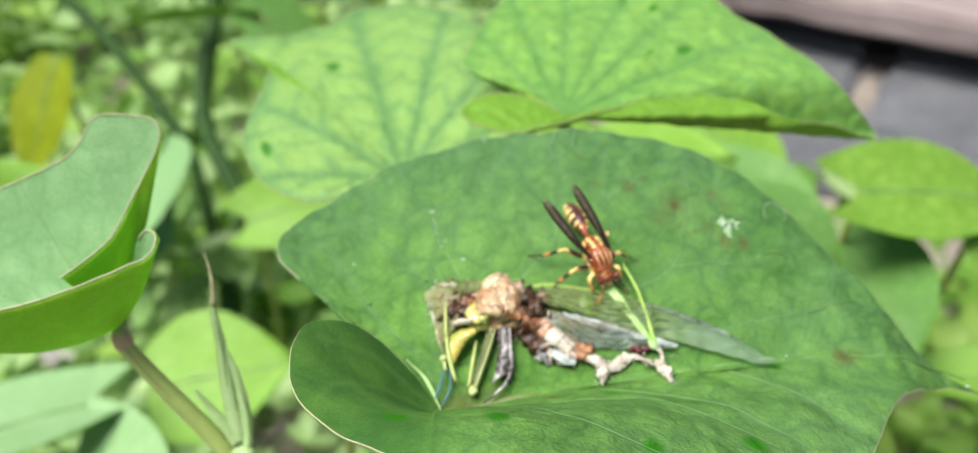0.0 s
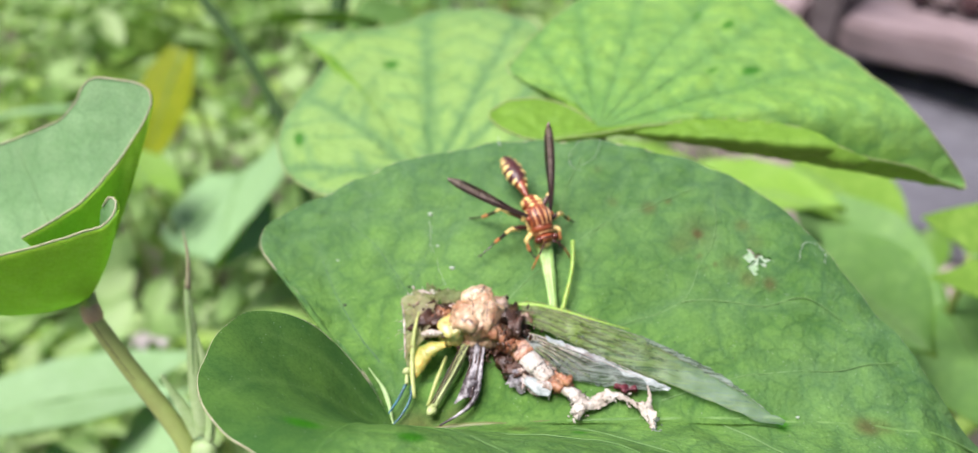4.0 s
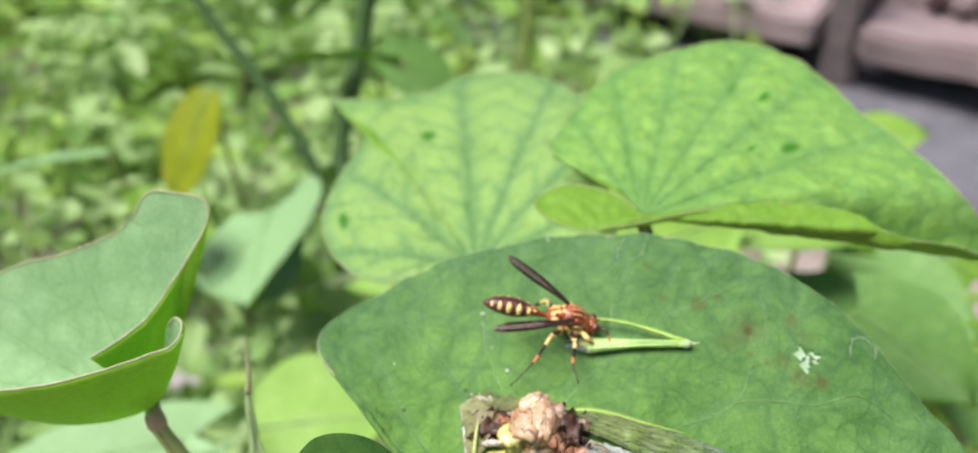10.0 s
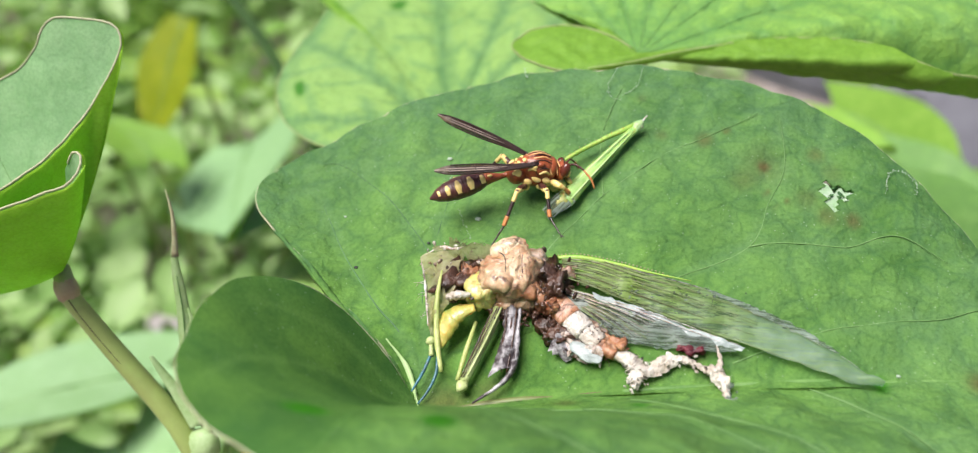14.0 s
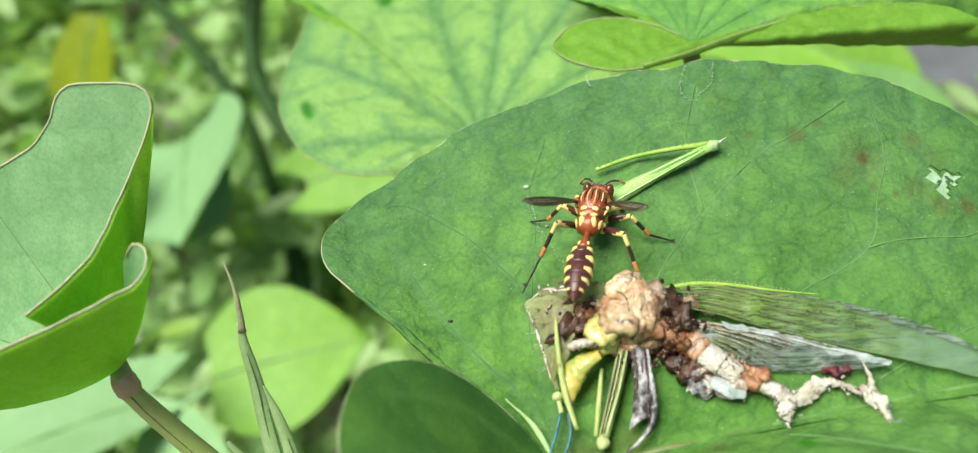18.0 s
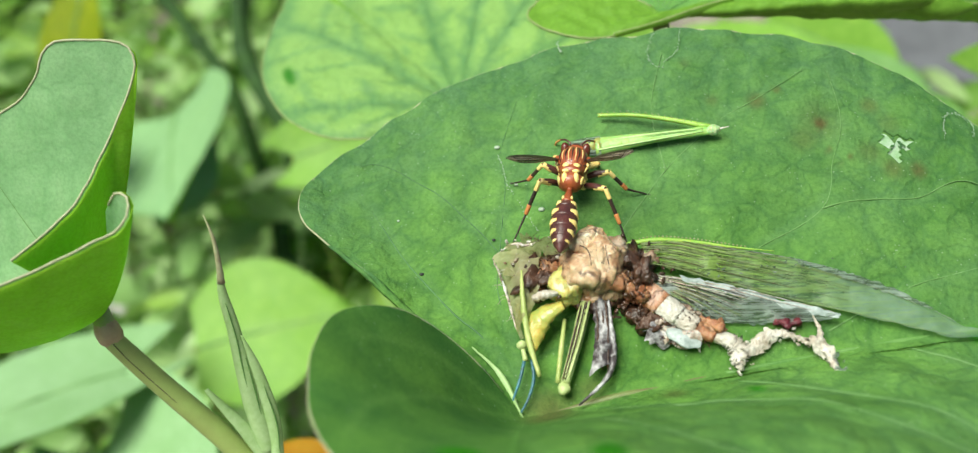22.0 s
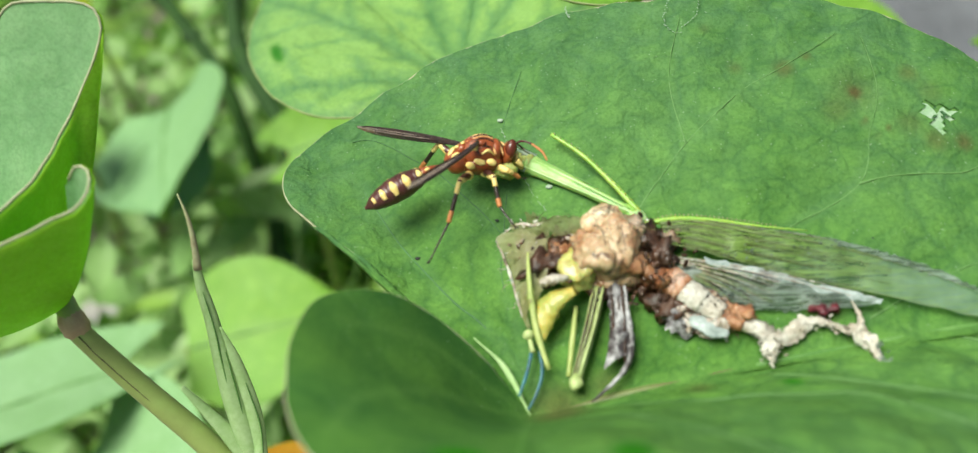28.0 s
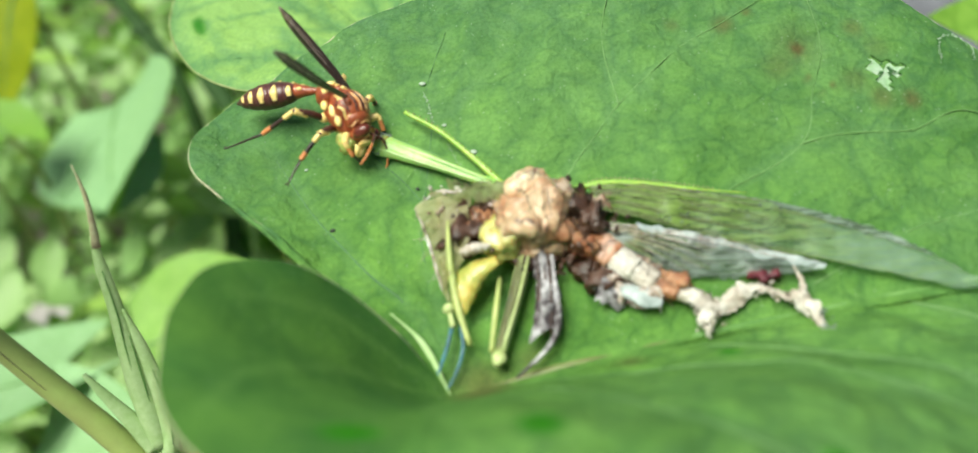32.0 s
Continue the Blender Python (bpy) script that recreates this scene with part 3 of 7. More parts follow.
    # beside the foot the edge of the upper half turns up and shows its pale underside
    turned = sheet([(x - FOOT[0], y - FOOT[1], z - 266) for x, y, z in ((-9.2, 79.3, 269.4), (-7.2, 77.1, 268.7), (-5.1, 73.4, 267.4))],
                   [(x - FOOT[0], y - FOOT[1], z - 266) for x, y, z in ((-8.9, 79.2, 269.3), (-6.5, 76.8, 268.65), (-5.0, 73.45, 267.4))], 14, 6, 0.1, 5.0, 0.15)
    part("turned_edge", mesh("turned_edge", *turned), BUD, leaf, "pale underside of the turned edge")
    # stalk: down from the foot, under the leaf, towards the vine
    part("petiole", mesh("petiole", *tube([(0.3, 0.2, 0.6), (-0.3, 0.2, -2), (-3, 1, -8), (-8, 2, -16), (-15, 3, -26), (-19, 3, -45)], [1.0, 1.0, 1.1, 1.2, 1.3], 10)), STEM_RED, leaf, "reddish green leaf stalk")
    return leaf


main_leaf()


# ---- leaves made of spokes: the foot, and the place of each spoke's end with the rise of its middle ----
def spoke_leaf(name, label, foot, spokes, top, under, margin, stations=110, rings=30, ripple=0.25, depth=0.25, veins=(), flip=False, group="", stalk=None, stalk_material=None, rim_size=0.11, wet=(), vein_glow=0.45, vein_width=1.6, field_size=5.0, turned=None):
    leaf = thing(name, label, "leaf", foot, group)
    ends = spline([(x - foot[0], y - foot[1], z - foot[2]) for x, y, z, *_ in spokes], stations)
    lift = np.interp(np.linspace(0, len(spokes) - 1, stations), range(len(spokes)), [s[3] for s in spokes])
    verts, vein_values, wets, fields = [], [], [], []
    for i, (end, rise) in enumerate(zip(ends, lift)):
        s = i / (stations - 1) * (len(spokes) - 1)
        beam = max([math.exp(-(((s - v) * 3.2) ** 2)) for v in veins] or [0.0])
        for r in np.linspace(0, 1, rings).tolist():
            q = r**0.85
            p = end * q + Vector((0, 0, rise * 4 * q * (1 - q)))
            p.z += ripple * (noise.noise(Vector((p.x * 0.22, p.y * 0.22, foot[0]))) * 1.5 + noise.noise(Vector((p.x * 0.7, p.y * 0.7, foot[1])))) * min(1, 3 * q)
            width = vein_width / max(1.0, q * end.length)
            thin = max([math.exp(-((s - v) / (width * 0.9)) ** 2) for v in veins] or [0.0])
            p.z -= 0.5 * beam * q * (1 - q)
            verts.append(tuple(p))
            # the pale field that this place lies in: its distance from the nearest rib and side vein
            step = max(2.5, (ends[min(i + 1, stations - 1)] - ends[max(i - 1, 0)]).length * (stations - 1) / (len(spokes) - 1) / 2) * q
            off, near = min([((s - v) * step, v) for v in veins] or [(9.0, 0.0)], key=lambda pair: abs(pair[0]))
            rung = (q * end.length - 0.75 * abs(off) + 1.5 * noise.noise(Vector((p.x * 0.15, p.y * 0.15, 3)))) / field_size + 0.37 * near + (0.5 if off < 0 else 0.0)
            rung = abs(rung - round(rung)) * field_size * 0.8
            fields.append(min(1.0, abs(off) / 2.6) ** 0.8 * min(1.0, 0.3 + rung / 1.6) * min(1.0, 6 * (1 - q) + 0.2))
            vein_values.append(thin * (1 - 0.5 * q) * vein_glow)
            wets.append(max([math.exp(-(((s - a) / (0.65 * c)) ** 2 + ((q - b) / (0.7 * d)) ** 2) ** 2) for a, b, c, d in wet] or [0.0]))
    faces = [(i * rings + k, i * rings + k + 1, (i + 1) * rings + k + 1, (i + 1) * rings + k) for i in range(stations - 1) for k in range(rings - 1)]
    v, f, half = thick(verts, faces, depth, flip)
    if under is None:
        v, f = v[:len(verts)], f[:half]
    zeros = [0.0] * len(v)
    part("blade", mesh("blade", v, f, values={"vein": (vein_values * 2)[:len(v)], "stain": zeros, "wet": (wets * 2)[:len(v)], "field": (fields * 2)[:len(v)]}, second=half), top, leaf, under=under)
    if turned:
        # a lobe that is curled over shows its underside
        blade = leaf.children[0].data
        for i in range(int(turned[0] / (len(spokes) - 1) * (stations - 1)), int(turned[1] / (len(spokes) - 1) * (stations - 1))):
            for k in range(rings - 1):
                blade.polygons[i * (rings - 1) + k].material_index = 1
    rim = [verts[i * rings + rings - 1] for i in range(0, stations, 2)]
    if margin:
        part("margin", mesh("margin", *tube(rim, [rim_size], 6, count=len(rim) * 2)), margin, leaf, "thin pale rim")
    for v in veins:
        i = int(round(v / (len(spokes) - 1) * (stations - 1)))
        line = [verts[i * rings + k] for k in range(1, rings - 1, 3)]
        part("vein", mesh("vein", *tube(line, [0.09, 0.05, 0.02], 6)), VEIN, leaf)
    if stalk:
        part("petiole", mesh("petiole", *tube([(x - foot[0], y - foot[1], z - foot[2]) for x, y, z in stalk], [0.9, 1.1, 1.2], 10)), stalk_material or STEM, leaf)
    return leaf


# the broad leaf behind, lying level, and the one that laps over it with a curled edge
spoke_leaf("heart_leaf", "broad mottled yellow-green heart-shaped leaf behind the wasp's leaf", (-12.5, 121, 264),
           [(-16, 117, 263, 0.5), (-24, 115.5, 264, 1), (-29, 117, 264, 1), (-34, 122, 264, 1.5), (-37.6, 130, 264, 1.5), (-38.3, 139, 264, 1.5), (-37.6, 150, 264, 1.5), (-39, 158, 263.5, 1), (-47.5, 166, 263, 0.5), (-40, 165.5, 264, 1),
            (-31, 169, 264, 1), (-25, 175, 264.5, 1.5), (-16, 177, 265, 1.5), (-9, 173, 266, 1.5), (-2, 165, 267, 1.5), (6, 152, 268, 1), (9, 138, 268, 1), (4, 122, 267, 0.5), (-6, 116, 265, 0.5), (-10.5, 118, 264, 0.2)],
           LEAF_RIBBED, LEAF_UNDER, MARGIN, stations=220, rings=64, veins=(2, 4.2, 6.6, 9.6, 11.6, 13.6, 15.8), vein_width=2.0, field_size=7.0, wet=((6.2, 0.8, 0.22, 0.06), (2.9, 0.85, 0.4, 0.05), (8.6, 0.7, 0.3, 0.05)), stalk=[(-12.5, 121, 263.8), (-14, 128, 250), (-22, 134, 225), (-30, 140, 170), (-34, 146, 54)])
curled = spoke_leaf("heart_leaf", "lime green heart-shaped leaf with a curled lobe and rolled edge", (10.0, 118.0, 276.6),
           [(9.3, 118.9, 277.2, 0.1), (7.0, 120.4, 277.6, 0.2), (4.3, 122.1, 277.8, 0.4), (1.1, 122.4, 277.8, 0.5), (-1.8, 121.6, 277.6, 0.6), (-3.4, 119.9, 277.4, 0.6), (-3.4, 117.4, 277, 0.3), (1.5, 114.2, 276.8, 0.1), (8, 115.2, 276.8, 0.1), (13.3, 117.7, 277.1, 0.1), (17.1, 119.4, 277.1, 0.1),
            (24.7, 122.0, 277.1, 0.2), (32.2, 122.1, 277.1, 0.3), (35.8, 121.2, 276.9, 0.4), (39.1, 119.0, 276.5, 0.6), (44, 119.6, 274.8, 1.3), (49, 121.5, 273, 1.0), (57.4, 127, 267.5, 0.8), (50, 129.5, 276, 1), (43.5, 140.7, 277, 0.8), (38.5, 147.8, 277.5, 0.8), (34.8, 155.9, 278, 0.6), (28.8, 163.5, 278, 0.6),
            (21.2, 166.4, 278, 0.6), (11.5, 162.7, 277.5, 0.6), (3.2, 155.4, 277, 0.5), (-1, 146, 276.5, 0.5), (-3.2, 138, 276, 0.3), (-3.8, 133.2, 275.8, 0.2), (0.2, 130.8, 275.2, 0.5), (3.9, 127.8, 274.8, 0.8), (7.4, 124.2, 274.8, 0.6), (9.2, 120.0, 275.6, 0.3)],
           LEAF_MOTTLED, LEAF_UNDER, MARGIN, stations=330, rings=64, turned=(0, 8.6), veins=(11, 17, 19.5, 21.5, 23.5, 25.5, 27.5), wet=((20.2, 0.72, 0.3, 0.05), (17.6, 0.62, 0.35, 0.06), (18.5, 0.5, 0.2, 0.04), (21.4, 0.7, 0.12, 0.04)), stalk=[(10.0, 118, 276.2), (13, 122, 262), (12, 130, 235), (2, 140, 205), (-6, 150, 54)])


def rolled_edge(leaf, foot, rim, fold):
    """The edge of a leaf rolled up and over: its underside shows beneath the rim."""
    a, b = spline([tuple(np.subtract(p, foot)) for p in rim], 60), spline([tuple(np.subtract(p, foot)) for p in fold], 60)
    verts = []
    for p, q in zip(a, b):
        for k in range(9):
            u = k / 8
            verts.append(tuple(p.lerp(q, u) + Vector((0, -0.9, -0.2)) * math.sin(math.pi * u) * min(1.0, (p - q).length / 3)))
    faces = [(i * 9 + k, i * 9 + k + 1, (i + 1) * 9 + k + 1, (i + 1) * 9 + k) for i in range(59) for k in range(8)]
    v, f, _ = thick(verts, faces, 0.25)
    part("rolled_edge", mesh("rolled_edge", v, f, values={key: [0.0] * len(v) for key in ("vein", "stain", "wet")}), LEAF_UNDER, leaf, "bright underside of the rolled edge")
    part("margin", mesh("margin", *tube([tuple(p) for p in a[::3]], [0.1, 0.14, 0.1], 6, count=50)), MARGIN, leaf, "thin pale rim")


rolled_edge(curled, (10.0, 118.0, 276.6), [(5, 114.4, 276.9), (9.6, 115.9, 277.1), (13.3, 117.7, 277.2), (17.1, 119.4, 277.2), (24.7, 122.0, 277.2), (32.2, 122.1, 277.2), (35.8, 121.2, 277), (39.1, 118.9, 276.6), (42.5, 119.0, 275.3)],
            [(5.2, 114.6, 276.6), (9.7, 116.2, 276.7), (13.4, 118.0, 276.6), (17.2, 119.7, 276.4), (24.7, 122.2, 276.0), (32.0, 122.2, 275.1), (36.2, 121.4, 273.8), (40.0, 119.6, 273.4), (43.2, 119.4, 274.7)])
# the lip of the upper lobe turns down into the notch
rolled_edge(curled, (10.0, 118.0, 276.6), [(-3.9, 133.6, 275.9), (-1.8, 132.2, 275.5), (0.2, 130.8, 275.3), (3.9, 127.8, 274.9), (7.4, 124.2, 274.9), (9.2, 120.0, 275.7)],
            [(-3.7, 133.4, 275.6), (-1.8, 131.9, 275.0), (0.2, 130.4, 274.7), (3.9, 127.3, 274.2), (7.3, 123.8, 274.3), (9.2, 119.8, 275.3)])
# the leaf on the near stem, folded to a funnel
spoke_leaf("heart_leaf", "pale green leaf folded into a funnel on a reddish stem", (-42.6, 84.4, 269.6),
           [(-44.9, 80.6, 280.2, 0.5), (-41, 85, 281.5, 0), (-40.3, 92.2, 281.9, -1), (-38.4, 95.6, 284.7, -1.5), (-37.4, 97.8, 287.4, -2), (-38.7, 98.6, 288.5, -2), (-41.9, 98.8, 289, -2), (-45, 98.5, 288.7, -2), (-46.6, 97.5, 286.3, -2), (-49.1, 97, 284.1, -2),
            (-55.1, 96, 281.4, -2), (-66, 96, 277, -1.5), (-84, 92, 268, -1), (-70, 82, 273, -3), (-58, 77, 277, -4.2), (-47.4, 76.3, 280.4, -4.2), (-42, 78.0, 281.3, -3.6), (-37.6, 79.8, 282.3, -3), (-35.4, 80.8, 283.0, -2.6), (-34.4, 82.2, 284.2, -2), (-35.8, 83.6, 284.3, -1.5), (-37.6, 84.0, 282.2, -1)],
           LEAF_PALE, LEAF_UNDER_PALE, MARGIN_PINK, stations=170, ripple=0.15, veins=(6.5, 9.5, 12, 14.5), flip=False, rim_size=0.11)


# ---- ground, boards and paving ----
def soil_material():
    n = Nodes("soil")
    broad, fine = n.noise(9.0, 5.0, 0.65), n.noise(70.0, 5.0, 0.7)
    colour = n.ramp(n.mix(0.5, broad, fine), (0.33, (0.085, 0.07, 0.055)), (0.5, (0.23, 0.19, 0.16)), (0.66, (0.45, 0.39, 0.36)))
    return n.finish(colour, 0.9, n.bump(fine, 0.006))


def stone_material(name, low, high, scale):
    n = Nodes(name)
    broad, fine = n.noise(scale, 5.0, 0.6), n.noise(scale * 9, 4.0, 0.7)
    colour = n.mix(n.maths("MULTIPLY", n.each(), 0.35), n.ramp(n.mix(0.5, broad, fine), (0.3, low), (0.7, high)), low)
    return n.finish(colour, 0.85, n.bump(fine, 0.0015))


def board_material():
    n = Nodes("weathered_board")
    stretched = n.add("ShaderNodeMapping", {"Vector": n.place, "Scale": (4.0, 60.0, 60.0)})
    grain, broad = n.noise(3.0, 6.0, 0.7, stretched, 0.6), n.noise(14.0, 3.0)
    colour = n.ramp(n.mix(0.35, grain, broad), (0.3, (0.10, 0.075, 0.075)), (0.5, (0.27, 0.21, 0.215)), (0.7, (0.46, 0.38, 0.39)))
    colour = n.mix(n.maths("MULTIPLY", n.each(), 0.3), colour, (0.30, 0.20, 0.17))
    return n.finish(colour, 0.85, n.bump(grain, 0.002))


SOIL = soil_material()
PAVING = stone_material("grey_paving", (0.06, 0.06, 0.068), (0.22, 0.22, 0.245), 40.0)
PEBBLE = stone_material("pale_stone", (0.44, 0.39, 0.37), (0.74, 0.70, 0.69), 60.0)
BOARD = board_material()
POST = tissue("grey_brown_post", (0.19, 0.155, 0.155), (0.09, 0.07, 0.07), 40.0, 0.85, 0.0012)
DARK_LATH = tissue("dark_red_lath", (0.12, 0.055, 0.055), (0.05, 0.025, 0.028), 60.0, 0.8, 0.001)
GAP_SHADE = tissue("gap_shade", (0.03, 0.024, 0.022), (0.012, 0.01, 0.01), 60.0, 0.9, 0.001)
GROUND = 60.0


def ground():
    steps = sorted({s * v for s in (-1, 1) for v in [0, *np.linspace(30, 900, 30), *np.geomspace(1000, 900000, 22)]})
    verts = []
    for y in steps:
        for x in steps:
            far = math.hypot(x, y - 450)
            z = GROUND + (5 * noise.noise(Vector((x * 0.012, y * 0.012, 0))) + 2.5 * noise.noise(Vector((x * 0.05, y * 0.05, 4)))) * (1 if far < 1500 else 0)
            verts.append((x, y + 450, z - 3))
    k = len(steps)
    faces = [(j * k + i, j * k + i + 1, (j + 1) * k + i + 1, (j + 1) * k + i) for j in range(k - 1) for i in range(k - 1)]
    ob = new("ground", mesh("ground", verts, faces))
    ob.data.materials.append(SOIL)
    tagged(ob, "bare brown soil scattered with pale dry bits", "ground", kind="structure")


ground()


def box(size, bevel=1.0, wobble=0.0):
    """A box with broken edges, a little uneven."""
    bm = bmesh.new()
    bmesh.ops.create_cube(bm, size=1.0)
    bmesh.ops.scale(bm, vec=size, verts=bm.verts)
    bmesh.ops.bevel(bm, geom=bm.edges[:], offset=bevel, segments=2, affect="EDGES")
    bmesh.ops.subdivide_edges(bm, edges=[e for e in bm.edges if e.calc_length() > max(size) * 0.5], cuts=10, use_grid_fill=True)
    verts = [tuple(v.co + wobble * noise.noise_vector(v.co * 0.03)) for v in bm.verts]
    faces = [tuple(v.index for v in f.verts) for f in bm.faces]
    bm.free()
    return verts, faces


ALONG = -23.5
WAY, BACK = (math.cos(radians(ALONG)), math.sin(radians(ALONG))), (-math.sin(radians(ALONG)), math.cos(radians(ALONG)))


def beside_deck(along, back, z, turn=0.0, lean=0.0):
    """A pose on the low deck: along its front edge from the gap between the two front boards, and back from it."""
    return pose(*[v * MM for v in (101 + along * WAY[0] + back * BACK[0], 548 + along * WAY[1] + back * BACK[1], z)], lean, 0, ALONG + turn)


def timber(name, label, category, size, at, material, group, turn=0.0, lean=0.0, bevel=3):
    piece = new(name, mesh(name, *box(size, bevel, 2.5), smooth=False))
    piece.data.materials.append(material)
    piece.matrix_world = beside_deck(*at, turn, lean)
    tagged(piece, label, category, group)


for along, back, z, length, width, height, turn in ((-118, 24, 98, 210, 46, 20, 0.6), (118, 26, 97, 214, 46, 19, -0.8), (-112, 78, 100, 230, 52, 18, 0), (126, 80, 99, 230, 52, 18, 0.5), (-100, 138, 101, 250, 56, 18, -0.4), (140, 140, 101, 250, 56, 18, 0.3)):
    timber("board", "weathered pinkish grey wooden board with rough edges", "board", (length, width, height), (along, back, z), BOARD, "boards behind the plants", turn)
timber("post", "dark weathered upright post between two boards", "post", (19, 24, 190), (1, 22, 150), POST, "")
for n, along in enumerate((26, 43, 60, 82, 97, 118)):
    timber("lath", ("dark reddish brown lath", "pale weathered lath")[n % 2] + " lying across the boards", "lath", (11, 150, 9), (along, 112, 115), (DARK_LATH, BOARD)[n % 2], "laths across the boards", 12 - 3 * n, 0, 2)
# two near-black blocks, added to paint the shade beneath the deck
timber("sleeper", "near-black block added as the shade under the boards", "timber block", (470, 60, 34), (0, 78, 72), GAP_SHADE, "")
timber("sleeper", "near-black block added as the shade under the boards", "timber block", (470, 60, 34), (0, 150, 74), GAP_SHADE, "")
for n, (x, y, sx, sy) in enumerate(((130, 515, 150, 84), (275, 440, 150, 84), (190, 425, 140, 70), (330, 360, 150, 80), (55, 560, 120, 70), (420, 385, 140, 90), (168, 591, 150, 84), (313, 516, 150, 84), (25, 660, 150, 84), (-60, 610, 120, 80), (-115, 690, 150, 84), (-30, 745, 150, 84), (-200, 640, 130, 80))):
    slab = new("paving_stone", mesh("paving_stone", *box((sx, sy, 20), 4, 2.5), smooth=False))
    slab.data.materials.append(PAVING)
    slab.matrix_world = pose(x * MM, y * MM, (GROUND - 2) * MM, rng.uniform(-2, 2), rng.uniform(-2, 2), ALONG + rng.uniform(-4, 4))
    tagged(slab, "dark grey paving stone with worn edges", "paving stone", "paving beside the plants")
for x, y, r in ((-160, 289, 14), (-174, 280, 9), (-148, 276, 8), (-166, 268, 6), (-122, 232, 11), (-101, 246, 8), (-135, 262, 9), (-88, 218, 7), (-150, 215, 8), (-60, 205, 9), (-110, 190, 10), (-190, 350, 12), (-75, 275, 7), (20, 260, 8), (70, 300, 9), (-128, 205, 7), (-72, 150, 9), (-88, 138, 11), (-60, 138, 8), (-98, 165, 9), (-46, 160, 8), (-80, 175, 10)):
    stone = new("pebble", mesh("pebble", *ball((0, 0, 0), (r, r * 0.8, r * 0.6), (0, 0, rng.uniform(0, 180)), r * 0.3, 1.6 / r)))
    stone.data.materials.append(PEBBLE)
    stone.location = (x * MM, y * MM, (GROUND + r * 0.2) * MM)
    tagged(stone, "pale pinkish stone lying on the soil", "stone", "stones on the soil")


# ---- low plants behind: many small leaves, too many to count ----
def herb_material(name, deep, fresh):
    n = Nodes(name)
    pick = n.island()
    colour = n.mix(pick, deep, fresh)
    colour = n.mix(n.maths("MULTIPLY", n.noise(150.0, 3.0), 0.5), colour, deep)
    return n.finish(colour, 0.5, n.bump(n.noise(500.0, 2.0), 0.0004), 0.45)


def herbs(name, label, material, count, area, heights, sizes, seed):
    """Loose leaves on thin stalks, each a bent blade of eight faces."""
    pick = random.Random(seed)
    verts, faces = [], []
    clumps = [(pick.uniform(*area[:2]), pick.uniform(*area[2:])) for _ in range(max(12, count // 26))]
    for _ in range(count):
        cx, cy = pick.choice(clumps)
        x, y = cx + pick.gauss(0, 22), cy + pick.gauss(0, 22)
        if x > 30 + (y - 420) * 0.25 and y > 330 or (x > -150 and y > 520 and pick.random() < 0.65):
            continue
        # a bare patch of soil, and room round the dark stem
        if math.hypot((x + 160) / 46, (y - 282) / 34) < 1 or (y < 262 and abs(x / y + 0.335) < 0.06):
            continue
        z = GROUND + pick.uniform(*heights) * (0.6 + 0.4 * pick.random())
        size, wide = pick.uniform(*sizes), pick.uniform(0.42, 0.7)
        turn = Euler((radians(pick.gauss(-8, 22)), radians(pick.gauss(0, 22)), pick.uniform(0, 6.283))).to_matrix()
        base = len(verts)
        bend = pick.uniform(0.05, 0.3)
        for u, w in ((0, 0.04), (0.25, 0.85), (0.55, 1.0), (0.82, 0.6), (1, 0.03)):
            for side in (-1, 0, 1):
                p = turn @ Vector((u * size, side * w * wide * size * 0.5, -bend * size * u * u + abs(side) * 0.1 * size))
                verts.append((x + p.x, y + p.y, z + p.z))
        for i in range(4):
            for k in range(2):
                a = base + 3 * i + k
                faces.append((a, a + 1, a + 4, a + 3))
        a = len(verts)
        verts += [(x - 0.5, y, z), (x + 0.5, y, z), (cx + 0.5, cy, GROUND - 6), (cx - 0.5, cy, GROUND - 6)]
        faces.append((a, a + 1, a + 2, a + 3))
    ob = new(name, mesh(name, verts, faces))
    ob.data.materials.append(material)
    tagged(ob, label, "ground cover", kind="stuff")


HERB_FRESH = herb_material("herb_fresh", (0.15, 0.32, 0.04), (0.42, 0.60, 0.13))
HERB_PALE = herb_material("herb_pale", (0.26, 0.44, 0.13), (0.54, 0.70, 0.32))
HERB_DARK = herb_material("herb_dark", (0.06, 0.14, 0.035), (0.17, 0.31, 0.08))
herbs("low_herbs", "dense fresh green low herbs covering the soil", HERB_FRESH, 7200, (-640, 330, 250, 1000), (8, 75), (8, 24), 1)
herbs("low_herbs", "pale green low herbs among darker ones", HERB_PALE, 5200, (-640, 120, 260, 1000), (15, 90), (8, 24), 2)
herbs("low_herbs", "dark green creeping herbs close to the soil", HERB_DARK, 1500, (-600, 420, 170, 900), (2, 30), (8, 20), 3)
herbs("low_herbs", "fresh green herbs growing beneath the vine leaves", HERB_FRESH, 800, (-220, 260, 190, 330), (6, 60), (8, 20), 4)
herbs("low_herbs", "tall fresh herbs at the back", HERB_FRESH, 3200, (-700, -60, 620, 1500), (60, 190), (14, 34), 5)
herbs("low_herbs", "pale fresh herbs in the shelter of the vine", HERB_PALE, 700, (-260, -30, 190, 330), (20, 80), (8, 22), 7)
herbs("low_herbs", "pale green herbs growing low beside the vine", HERB_PALE, 200, (-240, 40, 110, 280), (20, 70), (12, 26), 6)


